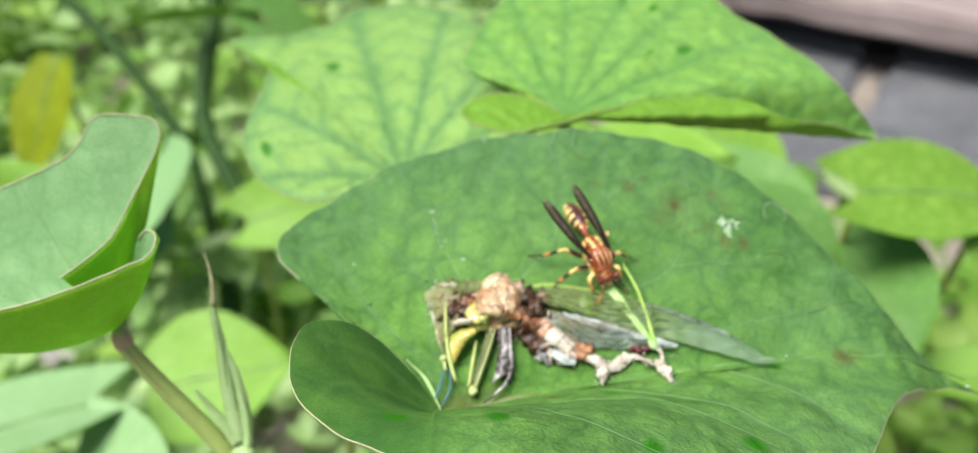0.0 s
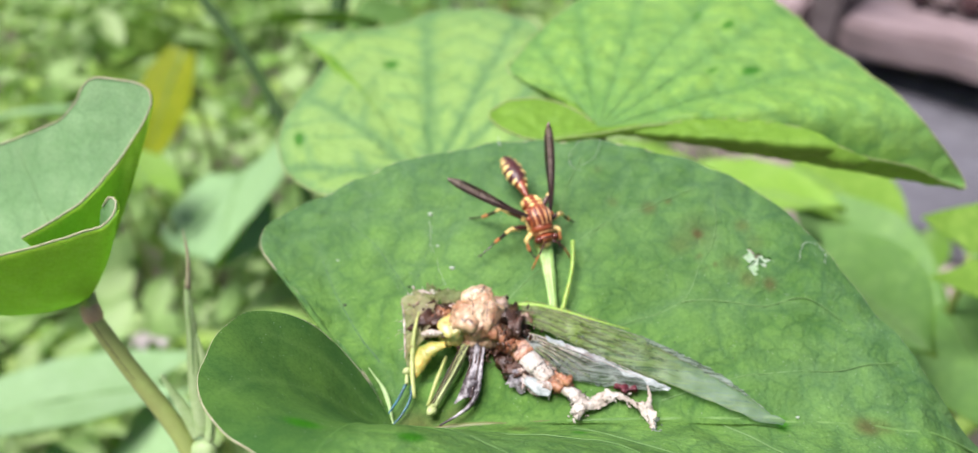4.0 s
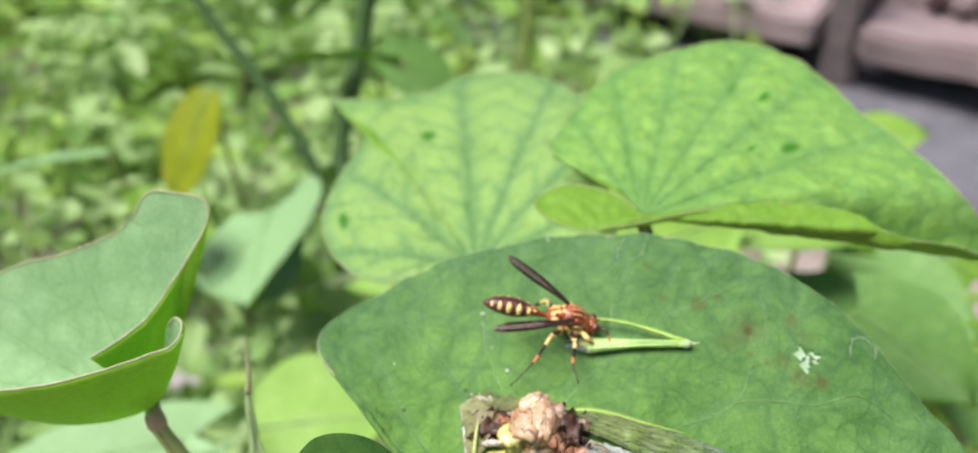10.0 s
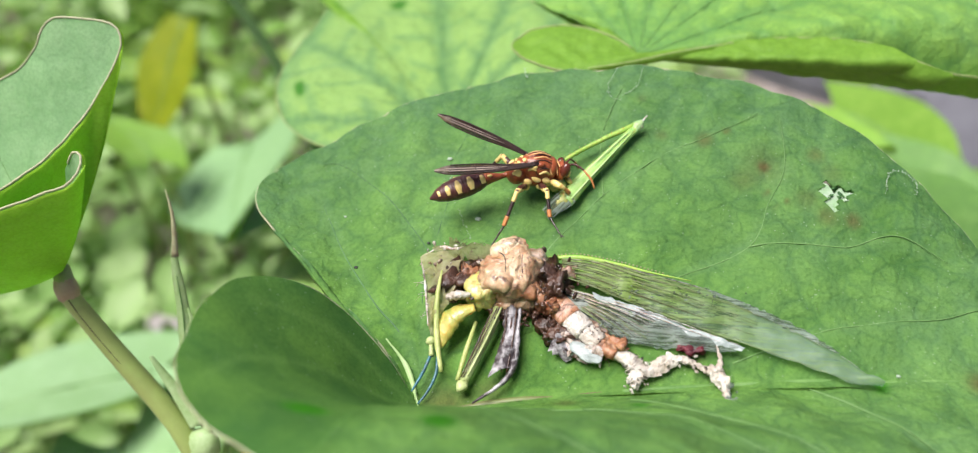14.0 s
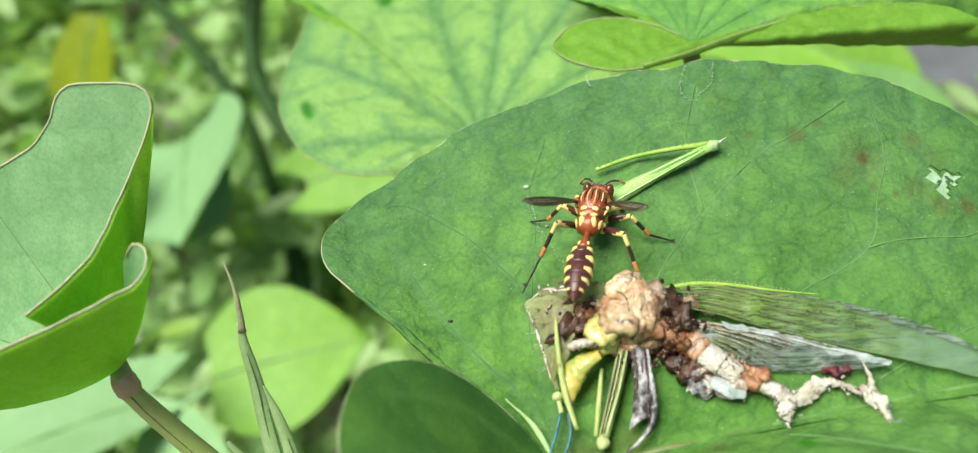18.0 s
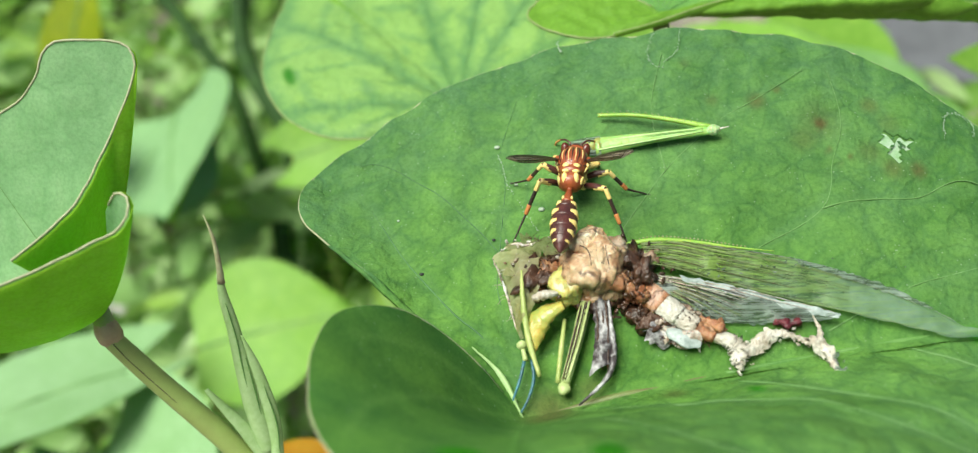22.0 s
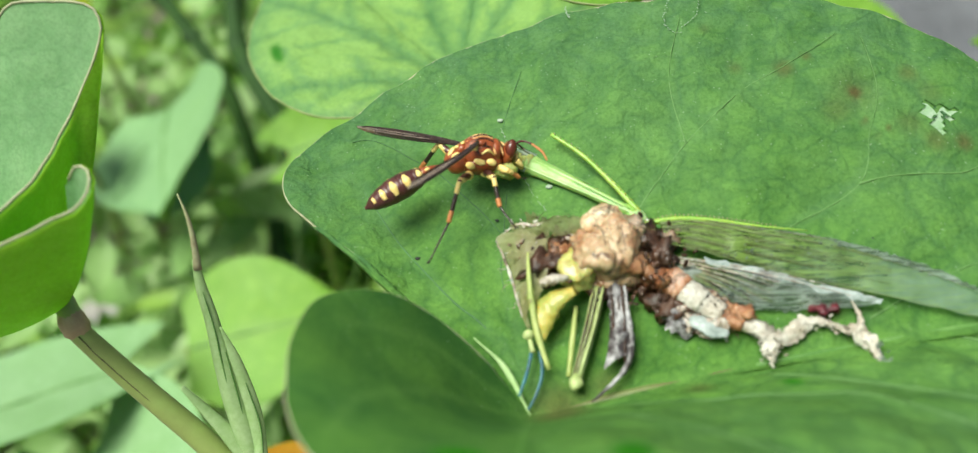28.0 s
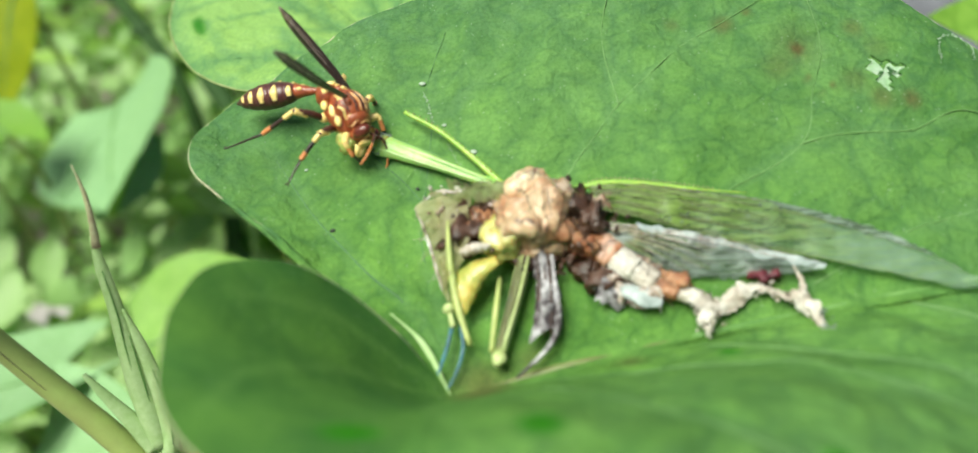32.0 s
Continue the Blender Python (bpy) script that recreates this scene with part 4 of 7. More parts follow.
# ---- single leaves of the vine behind and below ----
def plain_leaf(label, at, length, width, heading, tilt, lean, top, cup=0.12, droop=0.2, heart=0.25, group="", rise=None, category="leaf", point=1.0):
    """A heart-shaped leaf with its midrib and a stalk to the soil; heading: degrees, 0 to the right, 90 away."""
    leaf = thing("vine_leaf", label, category, at, group)
    leaf.rotation_euler = [radians(a) for a in (lean, -tilt, heading)]
    rows, cols = 22, 13
    verts, veins = [], []
    for i in range(rows):
        u = i / (rows - 1)
        w = math.sin(math.pi * min(1, u * 0.86 + 0.14) ** (0.75 + 0.25 * point)) ** 0.8 * (1 - u**6) ** 0.5
        for k in range(cols):
            v = -1 + 2 * k / (cols - 1)
            x = (u - heart * (abs(v) ** 1.5) * (1 - u) ** 2) * length
            y = v * w * width * 0.5
            z = cup * width * v * v * 0.5 - droop * length * (u - 0.3) ** 2 + 0.5 * noise.noise(Vector((x * 0.15 + at[0], y * 0.15, 0)))
            verts.append((x - 0.35 * length, y, z))
            side = abs((abs(v) * 1.4 - u * 5) % 1.0 - 0.5)
            veins.append(max(math.exp(-((v * w * width / 1.2) ** 2)), 0.2 * math.exp(-((side / 0.08) ** 2))))
    faces = [(i * cols + k, (i + 1) * cols + k, (i + 1) * cols + k + 1, i * cols + k + 1) for i in range(rows - 1) for k in range(cols - 1)]
    v, f, half = thick(verts, faces, 0.3)
    part("blade", mesh("blade", v, f, values={"vein": veins * 2, "stain": [0.0] * len(v), "wet": [0.0] * len(v)}, second=half), top, leaf, under=LEAF_UNDER)
    middle = cols // 2
    part("midrib", mesh("midrib", *tube([verts[i * cols + middle] for i in range(0, rows, 3)], [0.5, 0.3, 0.12], 6)), VEIN, leaf)
    # the stalk bends down from the foot to the soil
    down = leaf.rotation_euler.to_matrix().inverted()
    foot = Vector(verts[middle])
    drop = (rise if rise is not None else at[2]) - GROUND + 6
    line = [foot, foot + down @ Vector((rng.uniform(-4, 4), rng.uniform(2, 8), -0.25 * drop)), foot + down @ Vector((rng.uniform(-14, 14), rng.uniform(4, 20), -drop - 6))]
    part("petiole", mesh("petiole", *tube([tuple(p) for p in line], [0.8, 1.0, 1.2], 8)), STEM, leaf)
    return leaf


for row in (
    ("rounded mid-green vine leaf behind the heart-shaped leaf", (57, 164, 220), 40, 34, -60, 10, 25, LEAF_MID),
    ("bright lime green vine leaf with a drooping tip", (92, 176, 222), 48, 36, 5, -5, 20, LEAF_LIME),
    ("yellowing lime green vine leaf hanging down", (112, 168, 212), 40, 26, -70, -25, 10, LEAF_LIME),
    ("green vine leaf under the lime green one", (82, 167, 206), 46, 38, -80, 0, 15, LEAF_MID),
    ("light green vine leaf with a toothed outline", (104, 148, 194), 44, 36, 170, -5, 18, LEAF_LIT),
    ("lime green vine leaf with an upturned pointed tip", (60, 72, 247), 36, 22, 22, -10, 10, LEAF_LIME),
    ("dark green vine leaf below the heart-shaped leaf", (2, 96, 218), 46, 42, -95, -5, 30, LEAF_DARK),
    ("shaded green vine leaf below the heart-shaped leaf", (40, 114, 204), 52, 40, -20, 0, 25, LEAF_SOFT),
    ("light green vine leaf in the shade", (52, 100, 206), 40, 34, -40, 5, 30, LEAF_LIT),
    ("large pale green vine leaf near the soil", (-109, 152, 174), 66, 62, -150, 5, 22, LEAF_SOFT),
    ("large pale green vine leaf close to the soil", (-86, 128, 170), 66, 70, -60, 5, 25, LEAF_SOFT),
    ("light green vine leaf away from the others", (-112, 252, 150), 36, 30, 60, 5, 30, LEAF_SOFT),
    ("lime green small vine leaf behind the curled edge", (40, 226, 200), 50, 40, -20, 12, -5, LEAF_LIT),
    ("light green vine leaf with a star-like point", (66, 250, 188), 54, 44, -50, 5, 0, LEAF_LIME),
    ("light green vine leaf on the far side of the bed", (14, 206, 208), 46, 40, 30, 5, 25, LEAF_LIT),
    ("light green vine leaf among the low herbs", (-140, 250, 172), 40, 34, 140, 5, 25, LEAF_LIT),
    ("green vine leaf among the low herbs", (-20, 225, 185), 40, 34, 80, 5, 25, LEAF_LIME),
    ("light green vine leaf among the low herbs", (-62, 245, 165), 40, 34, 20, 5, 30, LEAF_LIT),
    ("mid-green vine leaf in the shade of others", (68, 222, 186), 54, 46, -40, 5, 20, LEAF_MID),
    ("mid-green vine leaf in the shade of others", (40, 205, 176), 50, 44, 200, 5, 20, LEAF_MID),
    ("green vine leaf among the low herbs", (122, 222, 186), 46, 36, -30, 5, 25, LEAF_LIME),
    ("light green vine leaf among the low herbs", (80, 308, 180), 32, 24, 10, 5, 25, LEAF_LIT),
):
    plain_leaf(row[0], row[1], row[2] * 0.78, row[3] * 0.72, *row[4:], group="leaves of the vine behind")
plain_leaf("bright green rounded vine leaf near the soil", (-76, 186, 154), 40, 38, 10, 8, 20, LEAF_LIT, heart=0.0, point=0.6)
plain_leaf("shaded blue-green vine leaf low behind the stem", (-113, 258, 158), 50, 52, -80, 0, 30, LEAF_BLUE, heart=0.1, point=0.6)
plain_leaf("yellowing oval leaf hanging among low herbs", (-152, 300, 170), 46, 24, 250, -48, 0, LEAF_YELLOW, heart=0.0)
plain_leaf("fallen orange leaf with a rolled edge", (-40.5, 107, 211), 16.5, 10, 0, 5, 30, LEAF_ORANGE, heart=0.0)
plain_leaf("long olive green leaf across a stem", (-94, 314, 196), 52, 12, 172, -5, 40, LEAF_MID, heart=0.0)
plain_leaf("bright green leaf beside a dark stem", (-74, 312, 194), 34, 22, 0, -30, 30, LEAF_MID, heart=0.0)
plain_leaf("upright green leaf on a shoot", (-62, 328, 202), 26, 16, 130, 20, 40, LEAF_MID, heart=0.0)
plain_leaf("narrow pale leaf among low herbs", (-192, 271, 173), 60, 16, 190, -8, 20, LEAF_PALE, heart=0.0)


def bare_stem(label, line, radii, material, knots=()):
    stem = thing("plant_stem", label, "stem", line[0])
    local = [tuple(np.subtract(p, line[0])) for p in line]
    part("stalk", mesh("stalk", *tube(local, radii, 10, bumps=0.03)), material, stem)
    for p, r in knots:
        part("knot", mesh("knot", *ball(tuple(np.subtract(p, line[0])), (r, r, r * 0.8), rough=r * 0.2, scale=0.6)), material, stem)
    return stem


bare_stem("dark green upright stem with a bend", [(-84, 256, 52), (-86, 259, 96), (-93, 268, 108), (-86, 285, 131), (-101, 306, 158), (-98, 325, 184), (-96, 336, 200), (-90, 352, 240), (-84, 370, 300)], [3.6, 3.4, 3.3, 3.3, 3.1, 3.0], STEM_DARK, (((-86, 285, 131), 4.0), ((-101, 306, 158), 3.6)))
bare_stem("olive green slanting side stem", [(-94, 270, 54), (-102, 292, 140), (-114, 304, 164), (-131, 316, 184), (-152, 327, 204), (-172, 340, 232)], [2.7, 2.6, 2.4, 2.0], STEM_DARK, (((-114, 304, 164), 3.2),))
bare_stem("thin olive stem behind the broad leaf", [(-35, 330, 54), (-40, 335, 150), (-38, 342, 200), (-34, 352, 240)], [1.8, 1.6, 1.3], STEM)

# the stem that carries the folded leaf, with its buds
vine = thing("vine", "reddish green vine stem with a pointed bud", "vine", (-20, 80, 54))


def from_vine(*points):
    return [(x + 20, y - 80, z - 54) for x, y, z in points]


part("stalk", mesh("stalk", *tube(from_vine((-20, 80, 54), (-22, 78, 150), (-25, 76.6, 215), (-28.2, 77.2, 243), (-30.4, 78.3, 252.4), (-32.2, 79.5, 255.4), (-35.2, 80.8, 259.0), (-38.1, 82.0, 262.4), (-40.4, 83.0, 265.2), (-42.1, 83.8, 267.7), (-42.6, 84.7, 269.9)), [1.4, 1.4, 1.35, 1.3, 1.2, 1.05, 0.95, 0.95, 1.0, 1.15, 0.9], 14, bumps=0.012, count=70)), STEM_RED, vine)
part("stalk_collar", mesh("stalk_collar", *ball((-42.1 + 20, 83.9 - 80, 267.9 - 54), (1.2, 1.1, 1.75), (-20, -20, 0), 0.08, 1.2)), STEM_PINK, vine, "pinkish swelling under the leaf")


def furled(points, radii, flat, label=""):
    part("bud_leaf", mesh("bud_leaf", *tube(from_vine(*points), radii, 12, flat=flat, count=34)), BUD, vine, label)


# a long furled leaf, the sheath beside it and a pale bract at their foot
furled(((-29.6, 79.8, 255.1), (-30.1, 81.1, 257.4), (-30.6, 82.3, 259.5), (-31.2, 84.4, 263.5), (-31.6, 85.8, 266.2), (-32.1, 87.1, 268.7), (-32.2, 88.0, 270.6)), [0.9, 0.95, 0.92, 0.8, 0.62, 0.5, 0.3], 0.85, "furled pale green bud leaf")
part("bud_tip", mesh("bud_tip", *tube(from_vine((-32.1, 87.6, 269.8), (-32.15, 88.9, 272.4), (-32.4, 89.7, 274.0), (-32.9, 90.5, 275.6)), [0.36, 0.26, 0.17, 0.05], 8, bumps=0.12)), BUD_TIP, vine, "dry brown tip")
furled(((-28.9, 79.5, 254.9), (-28.85, 81.2, 257.8), (-29.4, 82.8, 260.8), (-30.1, 84.1, 263.4), (-30.8, 85.1, 265.5)), [0.8, 0.68, 0.6, 0.45, 0.08], 0.6, "second leaf sheathing the bud")
furled(((-29.9, 79.6, 255.2), (-31.4, 80.6, 257.2), (-33.1, 81.6, 259.2), (-34.3, 82.3, 260.6), (-34.7, 82.6, 261.0)), [0.9, 0.8, 0.6, 0.42, 0.2], 0.5, "small pale blunt bract")
furled(((-29.3, 78.9, 253.6), (-28.9, 79.6, 255.4), (-28.6, 80.4, 257.0)), [0.8, 0.7, 0.1], 0.6)
for line in (((-29.8, 79.6, 255.6), (-30.2, 80.6, 257.6), (-30.9, 83.2, 262.6), (-31.2, 84.8, 265.6), (-31.8, 86.4, 268.4)), ((-29.6, 80.6, 257.4), (-30.0, 82.0, 260.0), (-30.6, 84.0, 263.6)), ((-28.4, 79.4, 255.6), (-28.4, 80.8, 258.0), (-29.2, 82.6, 261.2))):
    part("bud_seam", mesh("bud_seam", *tube(from_vine(*line), [0.05, 0.09, 0.04], 6, count=30)), VEIN, vine)
for side in (0.92, -0.25):
    line = [(x - 0.55 * side, y - 0.75 + 0.2 * side, z - 0.62 * side + 0.45 * (1 - abs(side))) for x, y, z in ((-32.2, 79.5, 255.4), (-35.2, 80.8, 259.0), (-38.1, 82.0, 262.4), (-40.4, 83.0, 265.2), (-41.6, 83.6, 267.0))]
    part("stalk_ridge", mesh("stalk_ridge", *tube(from_vine(*line), [0.04, 0.06, 0.07], 6, count=40, bumps=0.25)), RIB, vine, "dark reddish ridge along the stem")
part("node", mesh("node", *ball((-29.4 + 20, 78.6 - 80, 253.2 - 54), (1.6, 1.3, 2.0), (-20, 0, 0), 0.25, 0.8)), BUD, vine)


# ---- the dead insect on the leaf ----
CARCASS = (1.6, 84.0, 271.0)


def shell_material(name, light, warm, dark, scale=300.0, seams=0.55):
    """Dried shell: cream and orange patches, dark seams, black crumbs."""
    n = Nodes(name)
    broad, fine = n.noise(scale, 5.0, 0.65, None, 0.8), n.noise(scale * 5.0, 4.0, 0.7)
    colour = n.mix(n.ramp(broad, (0.42, 0.0), (0.6, 1.0)), light, warm)
    colour = n.mix(n.ramp(n.noise(scale * 1.7, 4.0, 0.7, None, 1.2), (0.51, 0.0), (0.64, 0.9)), colour, dark)
    wobble = n.mix(0.0012, n.place, n.add("ShaderNodeTexNoise", {"Vector": n.place, "Scale": 700.0}, 1), "ADD")
    seam = n.cells(scale * 1.1, wobble, "DISTANCE_TO_EDGE")
    colour = n.mix(n.ramp(seam, (0.0, seams), (0.05, 0.0)), colour, dark)
    colour = n.mix(n.ramp(fine, (0.64, 0.0), (0.7, 0.9)), colour, (0.02, 0.012, 0.008))
    height = n.mix(0.5, fine, n.ramp(seam, (0.0, 0.0), (0.12, 1.0)))
    return n.finish(colour, 0.34, n.bump(height, 0.00028), subsurface=0.1, coat=0.12)


DRY = shell_material("dry_tan_shell", (0.54, 0.38, 0.23), (0.34, 0.165, 0.08), (0.08, 0.04, 0.024), 330.0, 0.2)
DRY_CREAM = shell_material("dry_cream_shell", (0.74, 0.62, 0.42), (0.52, 0.28, 0.13), (0.12, 0.06, 0.04), 360.0, 0.12)
PINK_RING = shell_material("pinkish_shell", (0.66, 0.46, 0.36), (0.42, 0.18, 0.08), (0.12, 0.05, 0.03), 420.0, 0.15)
PALE_FLAKE = tissue("bluish_white_flake", (0.60, 0.65, 0.64), (0.30, 0.36, 0.33), 900.0, 0.25, 0.0002, through=0.2, alpha=0.9, coat=0.3)
WET_LIME = tissue("wet_yellow_green_flesh", (0.58, 0.56, 0.17), (0.34, 0.27, 0.09), 480.0, 0.2, 0.0003, subsurface=0.3, coat=0.5)
GREY_FLESH = shell_material("grey_brown_flesh", (0.46, 0.36, 0.27), (0.22, 0.13, 0.08), (0.05, 0.025, 0.02), 420.0)
ROT = tissue("dark_rot", (0.10, 0.045, 0.025), (0.008, 0.005, 0.004), 600.0, 0.28, 0.0003)
RUST = shell_material("rusty_flesh", (0.40, 0.20, 0.10), (0.24, 0.09, 0.04), (0.05, 0.02, 0.012), 500.0)
WHITE_BRIGHT = tissue("white_skin", (0.80, 0.75, 0.66), (0.46, 0.36, 0.27), 520.0, 0.28, 0.0006, through=0.15, alpha=0.9, coat=0.3, low=0.36, high=0.58)
WHITE_SHRED = shell_material("white_shreds", (0.62, 0.57, 0.52), (0.42, 0.31, 0.25), (0.10, 0.06, 0.042), 520.0, 0.1)
MEMBRANE = tissue("clear_membrane", (0.80, 0.77, 0.52), (0.54, 0.52, 0.24), 420.0, 0.2, 0.0005, through=0.35, alpha=0.28)
THIN_MEMBRANE = tissue("thin_membrane", (0.66, 0.70, 0.40), (0.34, 0.36, 0.14), 900.0, 0.2, 0.0005, through=0.4, alpha=0.25)
YELLOW_FACE = tissue("yellow_face", (0.56, 0.44, 0.10), (0.30, 0.33, 0.07), 520.0, 0.3, 0.0002, subsurface=0.2, coat=0.3)
LIME_SKIN = tissue("lime_skin", (0.36, 0.52, 0.10), (0.20, 0.36, 0.04), 500.0, 0.4, 0.0001, subsurface=0.15)
PALE_LIME = tissue("pale_lime_skin", (0.60, 0.64, 0.24), (0.36, 0.44, 0.12), 500.0, 0.35, 0.0002, through=0.2)
PALE_LEG = tissue("pale_green_leg", (0.48, 0.56, 0.24), (0.26, 0.30, 0.10), 350.0, 0.45, 0.0002)
GREY_WING = tissue("grey_wing_case", (0.48, 0.46, 0.47), (0.05, 0.038, 0.04), 420.0, 0.4, 0.0004, low=0.44, high=0.6)
BLUE = tissue("blue_green_feeler", (0.06, 0.22, 0.28), (0.01, 0.025, 0.03), 900.0, 0.35, 0.0001)
DARK_RED = tissue("dark_red_clot", (0.17, 0.02, 0.03), (0.05, 0.006, 0.012), 700.0, 0.4, 0.0004)


def wing_material(name, tint, edge, pale, alpha, stripes, clearing=0.3, tip=None):
    """A thin wing: clear skin between long darker veins."""
    n = Nodes(name)
    long = n.add("ShaderNodeMapping", {"Vector": n.place, "Rotation": (0, 0, 0.25), "Scale": (90.0, stripes, stripes)})
    lines = n.noise(1.0, 4.0, 0.65, long)
    blotch = n.noise(280.0, 4.0, 0.7)
    colour = n.mix(n.ramp(lines, (0.43, 0.0), (0.54, 1.0)), edge, tint)
    colour = n.mix(n.ramp(blotch, (0.52, 0.0), (0.7, 0.45)), colour, pale)
    cover = n.maths("ADD", n.maths("MULTIPLY", n.ramp(n.mix(0.5, blotch, lines), (0.35, 0.0), (0.65, 1.0)), clearing), alpha)
    if tip:
        # the far end is clearer and bluish white
        along = n.add("ShaderNodeSeparateXYZ", {"Vector": n.place})
        far = n.ramp(n.maths("ADD", n.maths("MULTIPLY", along, 30.0), n.maths("MULTIPLY", blotch, 0.3)), (0.45, 0.0), (0.85, 1.0))
        colour = n.mix(far, colour, n.mix(n.ramp(lines, (0.4, 0.0), (0.6, 1.0)), tip, n.mix(0.5, tip, tint)))
        cover = n.maths("MULTIPLY", cover, n.ramp(far, (0.0, 1.0), (1.0, 0.8)))
    return n.finish(colour, 0.3, n.bump(n.mix(0.5, lines, blotch), 0.00018), 0.3, None, cover, specular=0.6)


WING_RIB = tissue("olive_wing_rib", (0.22, 0.28, 0.10), (0.10, 0.12, 0.05), 500.0, 0.4)
GREEN_WING = wing_material("green_wing", (0.34, 0.49, 0.12), (0.10, 0.18, 0.03), (0.52, 0.64, 0.30), 0.18, 4200.0, 0.45, (0.40, 0.56, 0.44))
CLEAR_WING = wing_material("clear_wing", (0.46, 0.54, 0.48), (0.16, 0.20, 0.15), (0.84, 0.87, 0.87), 0.06, 4200.0, 0.42)


def crumbs(centre, spread, count, sizes):
    """Small ragged flakes strewn round a place."""
    flakes = []
    for _ in range(count):
        p = [c + rng.gauss(0, s) for c, s in zip(centre, spread)]
        r = rng.uniform(*sizes)
        flakes.append(ball(p, (r, r * rng.uniform(0.4, 0.8), r * rng.uniform(0.25, 0.6)), [rng.uniform(0, 180) for _ in range(3)], r * 0.5, 1.5 / r, 5, 7))
    return joined(*flakes)


def fray(line, count, length, size):
    """Fine torn fibres along a line."""
    hairs = []
    for p in spline(line, count):
        end = p + Vector((rng.gauss(0, length), rng.gauss(0, length), rng.uniform(-0.1, 0.35) * length))
        hairs.append(tube([tuple(p), tuple(p.lerp(end, 0.5) + Vector((rng.gauss(0, 0.1), rng.gauss(0, 0.1), 0.1))), tuple(end)], [size, size * 0.7, size * 0.3], 4, count=5))
    return joined(*hairs)


def dead_insect():
    body = thing("dead_katydid", "half-eaten dead green katydid, torn open and dried, on the leaf", "insect", CARCASS)

    def c(*points):
        return [tuple(np.subtract(p, CARCASS)) for p in points]

    def add(name, shape, material, label="", parent=None):
        ob = part(name, mesh(name, *shape), material, parent or body, label)
        return tagged(ob, label or "tiny dry crumbs", kind="stuff") if name in ("debris", "frayed_edge") else ob

    thorax = add("thorax", ball(c((1.4, 84.3, 272.6))[0], (3.2, 2.8, 3.0), (0, 0, 20), 0.8, 0.5, 44, 60), DRY, "dried tan shell with dark seams")
    add("shell_plate", ball(c((0.9, 85.8, 274.9))[0], (1.7, 1.2, 0.7), (20, 0, 30), 0.4, 0.7, 16, 20), DRY_CREAM, "cream shell plate", thorax)
    add("shell_plate", ball(c((2.6, 82.9, 273.2))[0], (1.5, 1.2, 0.9), (0, 0, -20), 0.4, 0.7, 16, 20), RUST, "rusty shell plate", thorax)
    add("shell_plate", ball(c((3.2, 85.4, 274.2))[0], (1.1, 1.3, 0.8), (0, 20, 0), 0.4, 0.8, 14, 18), GREY_FLESH, "grey bruised shell plate", thorax)
    for line in (((-0.6, 85.5, 274.9), (0.7, 84, 275.6), (1.0, 82.2, 274.6)), ((1.0, 84, 275.6), (2.6, 83.9, 275.3), (4.2, 83.6, 273.8)), ((2.4, 86, 275.3), (2.2, 84, 275.5), (2.6, 82.0, 274.2))):
        add("seam", tube(c(*line), [0.02, 0.045, 0.02], 5, bumps=0.4), ROT, parent=thorax)
    add("torn_flesh", ball(c((4.9, 84.6, 272.9))[0], (1.2, 1.9, 1.5), (0, 20, 10), 1.3, 0.9, 18, 22), ROT, "dark rotten flesh")
    add("torn_flesh", ball(c((4.4, 82.4, 272.0))[0], (1.5, 1.0, 1.0), (0, 0, -40), 0.9, 1.1, 16, 18), RUST, "rusty brown flesh")
    add("torn_flesh", ball(c((5.9, 85.3, 273.3))[0], (0.9, 0.8, 0.6), (0, 0, 10), 0.6, 1.3, 12, 14), GREY_FLESH, "pale torn flap of shell")
    add("torn_flesh", ball(c((-2.6, 84.6, 272.2))[0], (2.3, 1.9, 1.3), (0, 0, 10), 1.4, 0.9, 24, 28), RUST, "dark brown flesh")
    add("torn_flesh", ball(c((-3.7, 84.0, 272.7))[0], (1.4, 1.9, 1.0), (0, 0, -30), 1.0, 1.2, 18, 20), ROT, "dark rotten flesh")
    add("debris", crumbs(c((-3.3, 84.5, 273.3))[0], (0.7, 0.8, 0.3), 34, (0.1, 0.34)), ROT)
    add("torn_flesh", ball(c((-1.6, 85.9, 272.9))[0], (1.6, 0.8, 0.9), (0, 0, 30), 0.9, 1.2, 14, 18), ROT)
    add("cavity", ball(c((-2.7, 83.2, 273.2))[0], (0.8, 0.7, 0.5), (0, 0, 0), 0.3, 1.5), ROT, "dark cavity")
    add("cavity", ball(c((-3.5, 81.6, 272.4))[0], (0.40, 0.36, 0.3)), ROT, "dark cavity")
    add("torn_flesh", ball(c((-1.2, 82.7, 272.6))[0], (1.5, 1.7, 1.35), (0, 0, 10), 0.6, 1.1, 20, 24), WET_LIME, "wet yellow-green flesh")
    add("debris", crumbs(c((4.9, 83.4, 273.2))[0], (0.9, 1.3, 0.6), 60, (0.12, 0.4)), ROT, "dark crumbs")
    add("debris", crumbs(c((-2.0, 84.6, 273.2))[0], (1.3, 1.0, 0.4), 40, (0.1, 0.32)), GREY_FLESH, "grey crumbs")
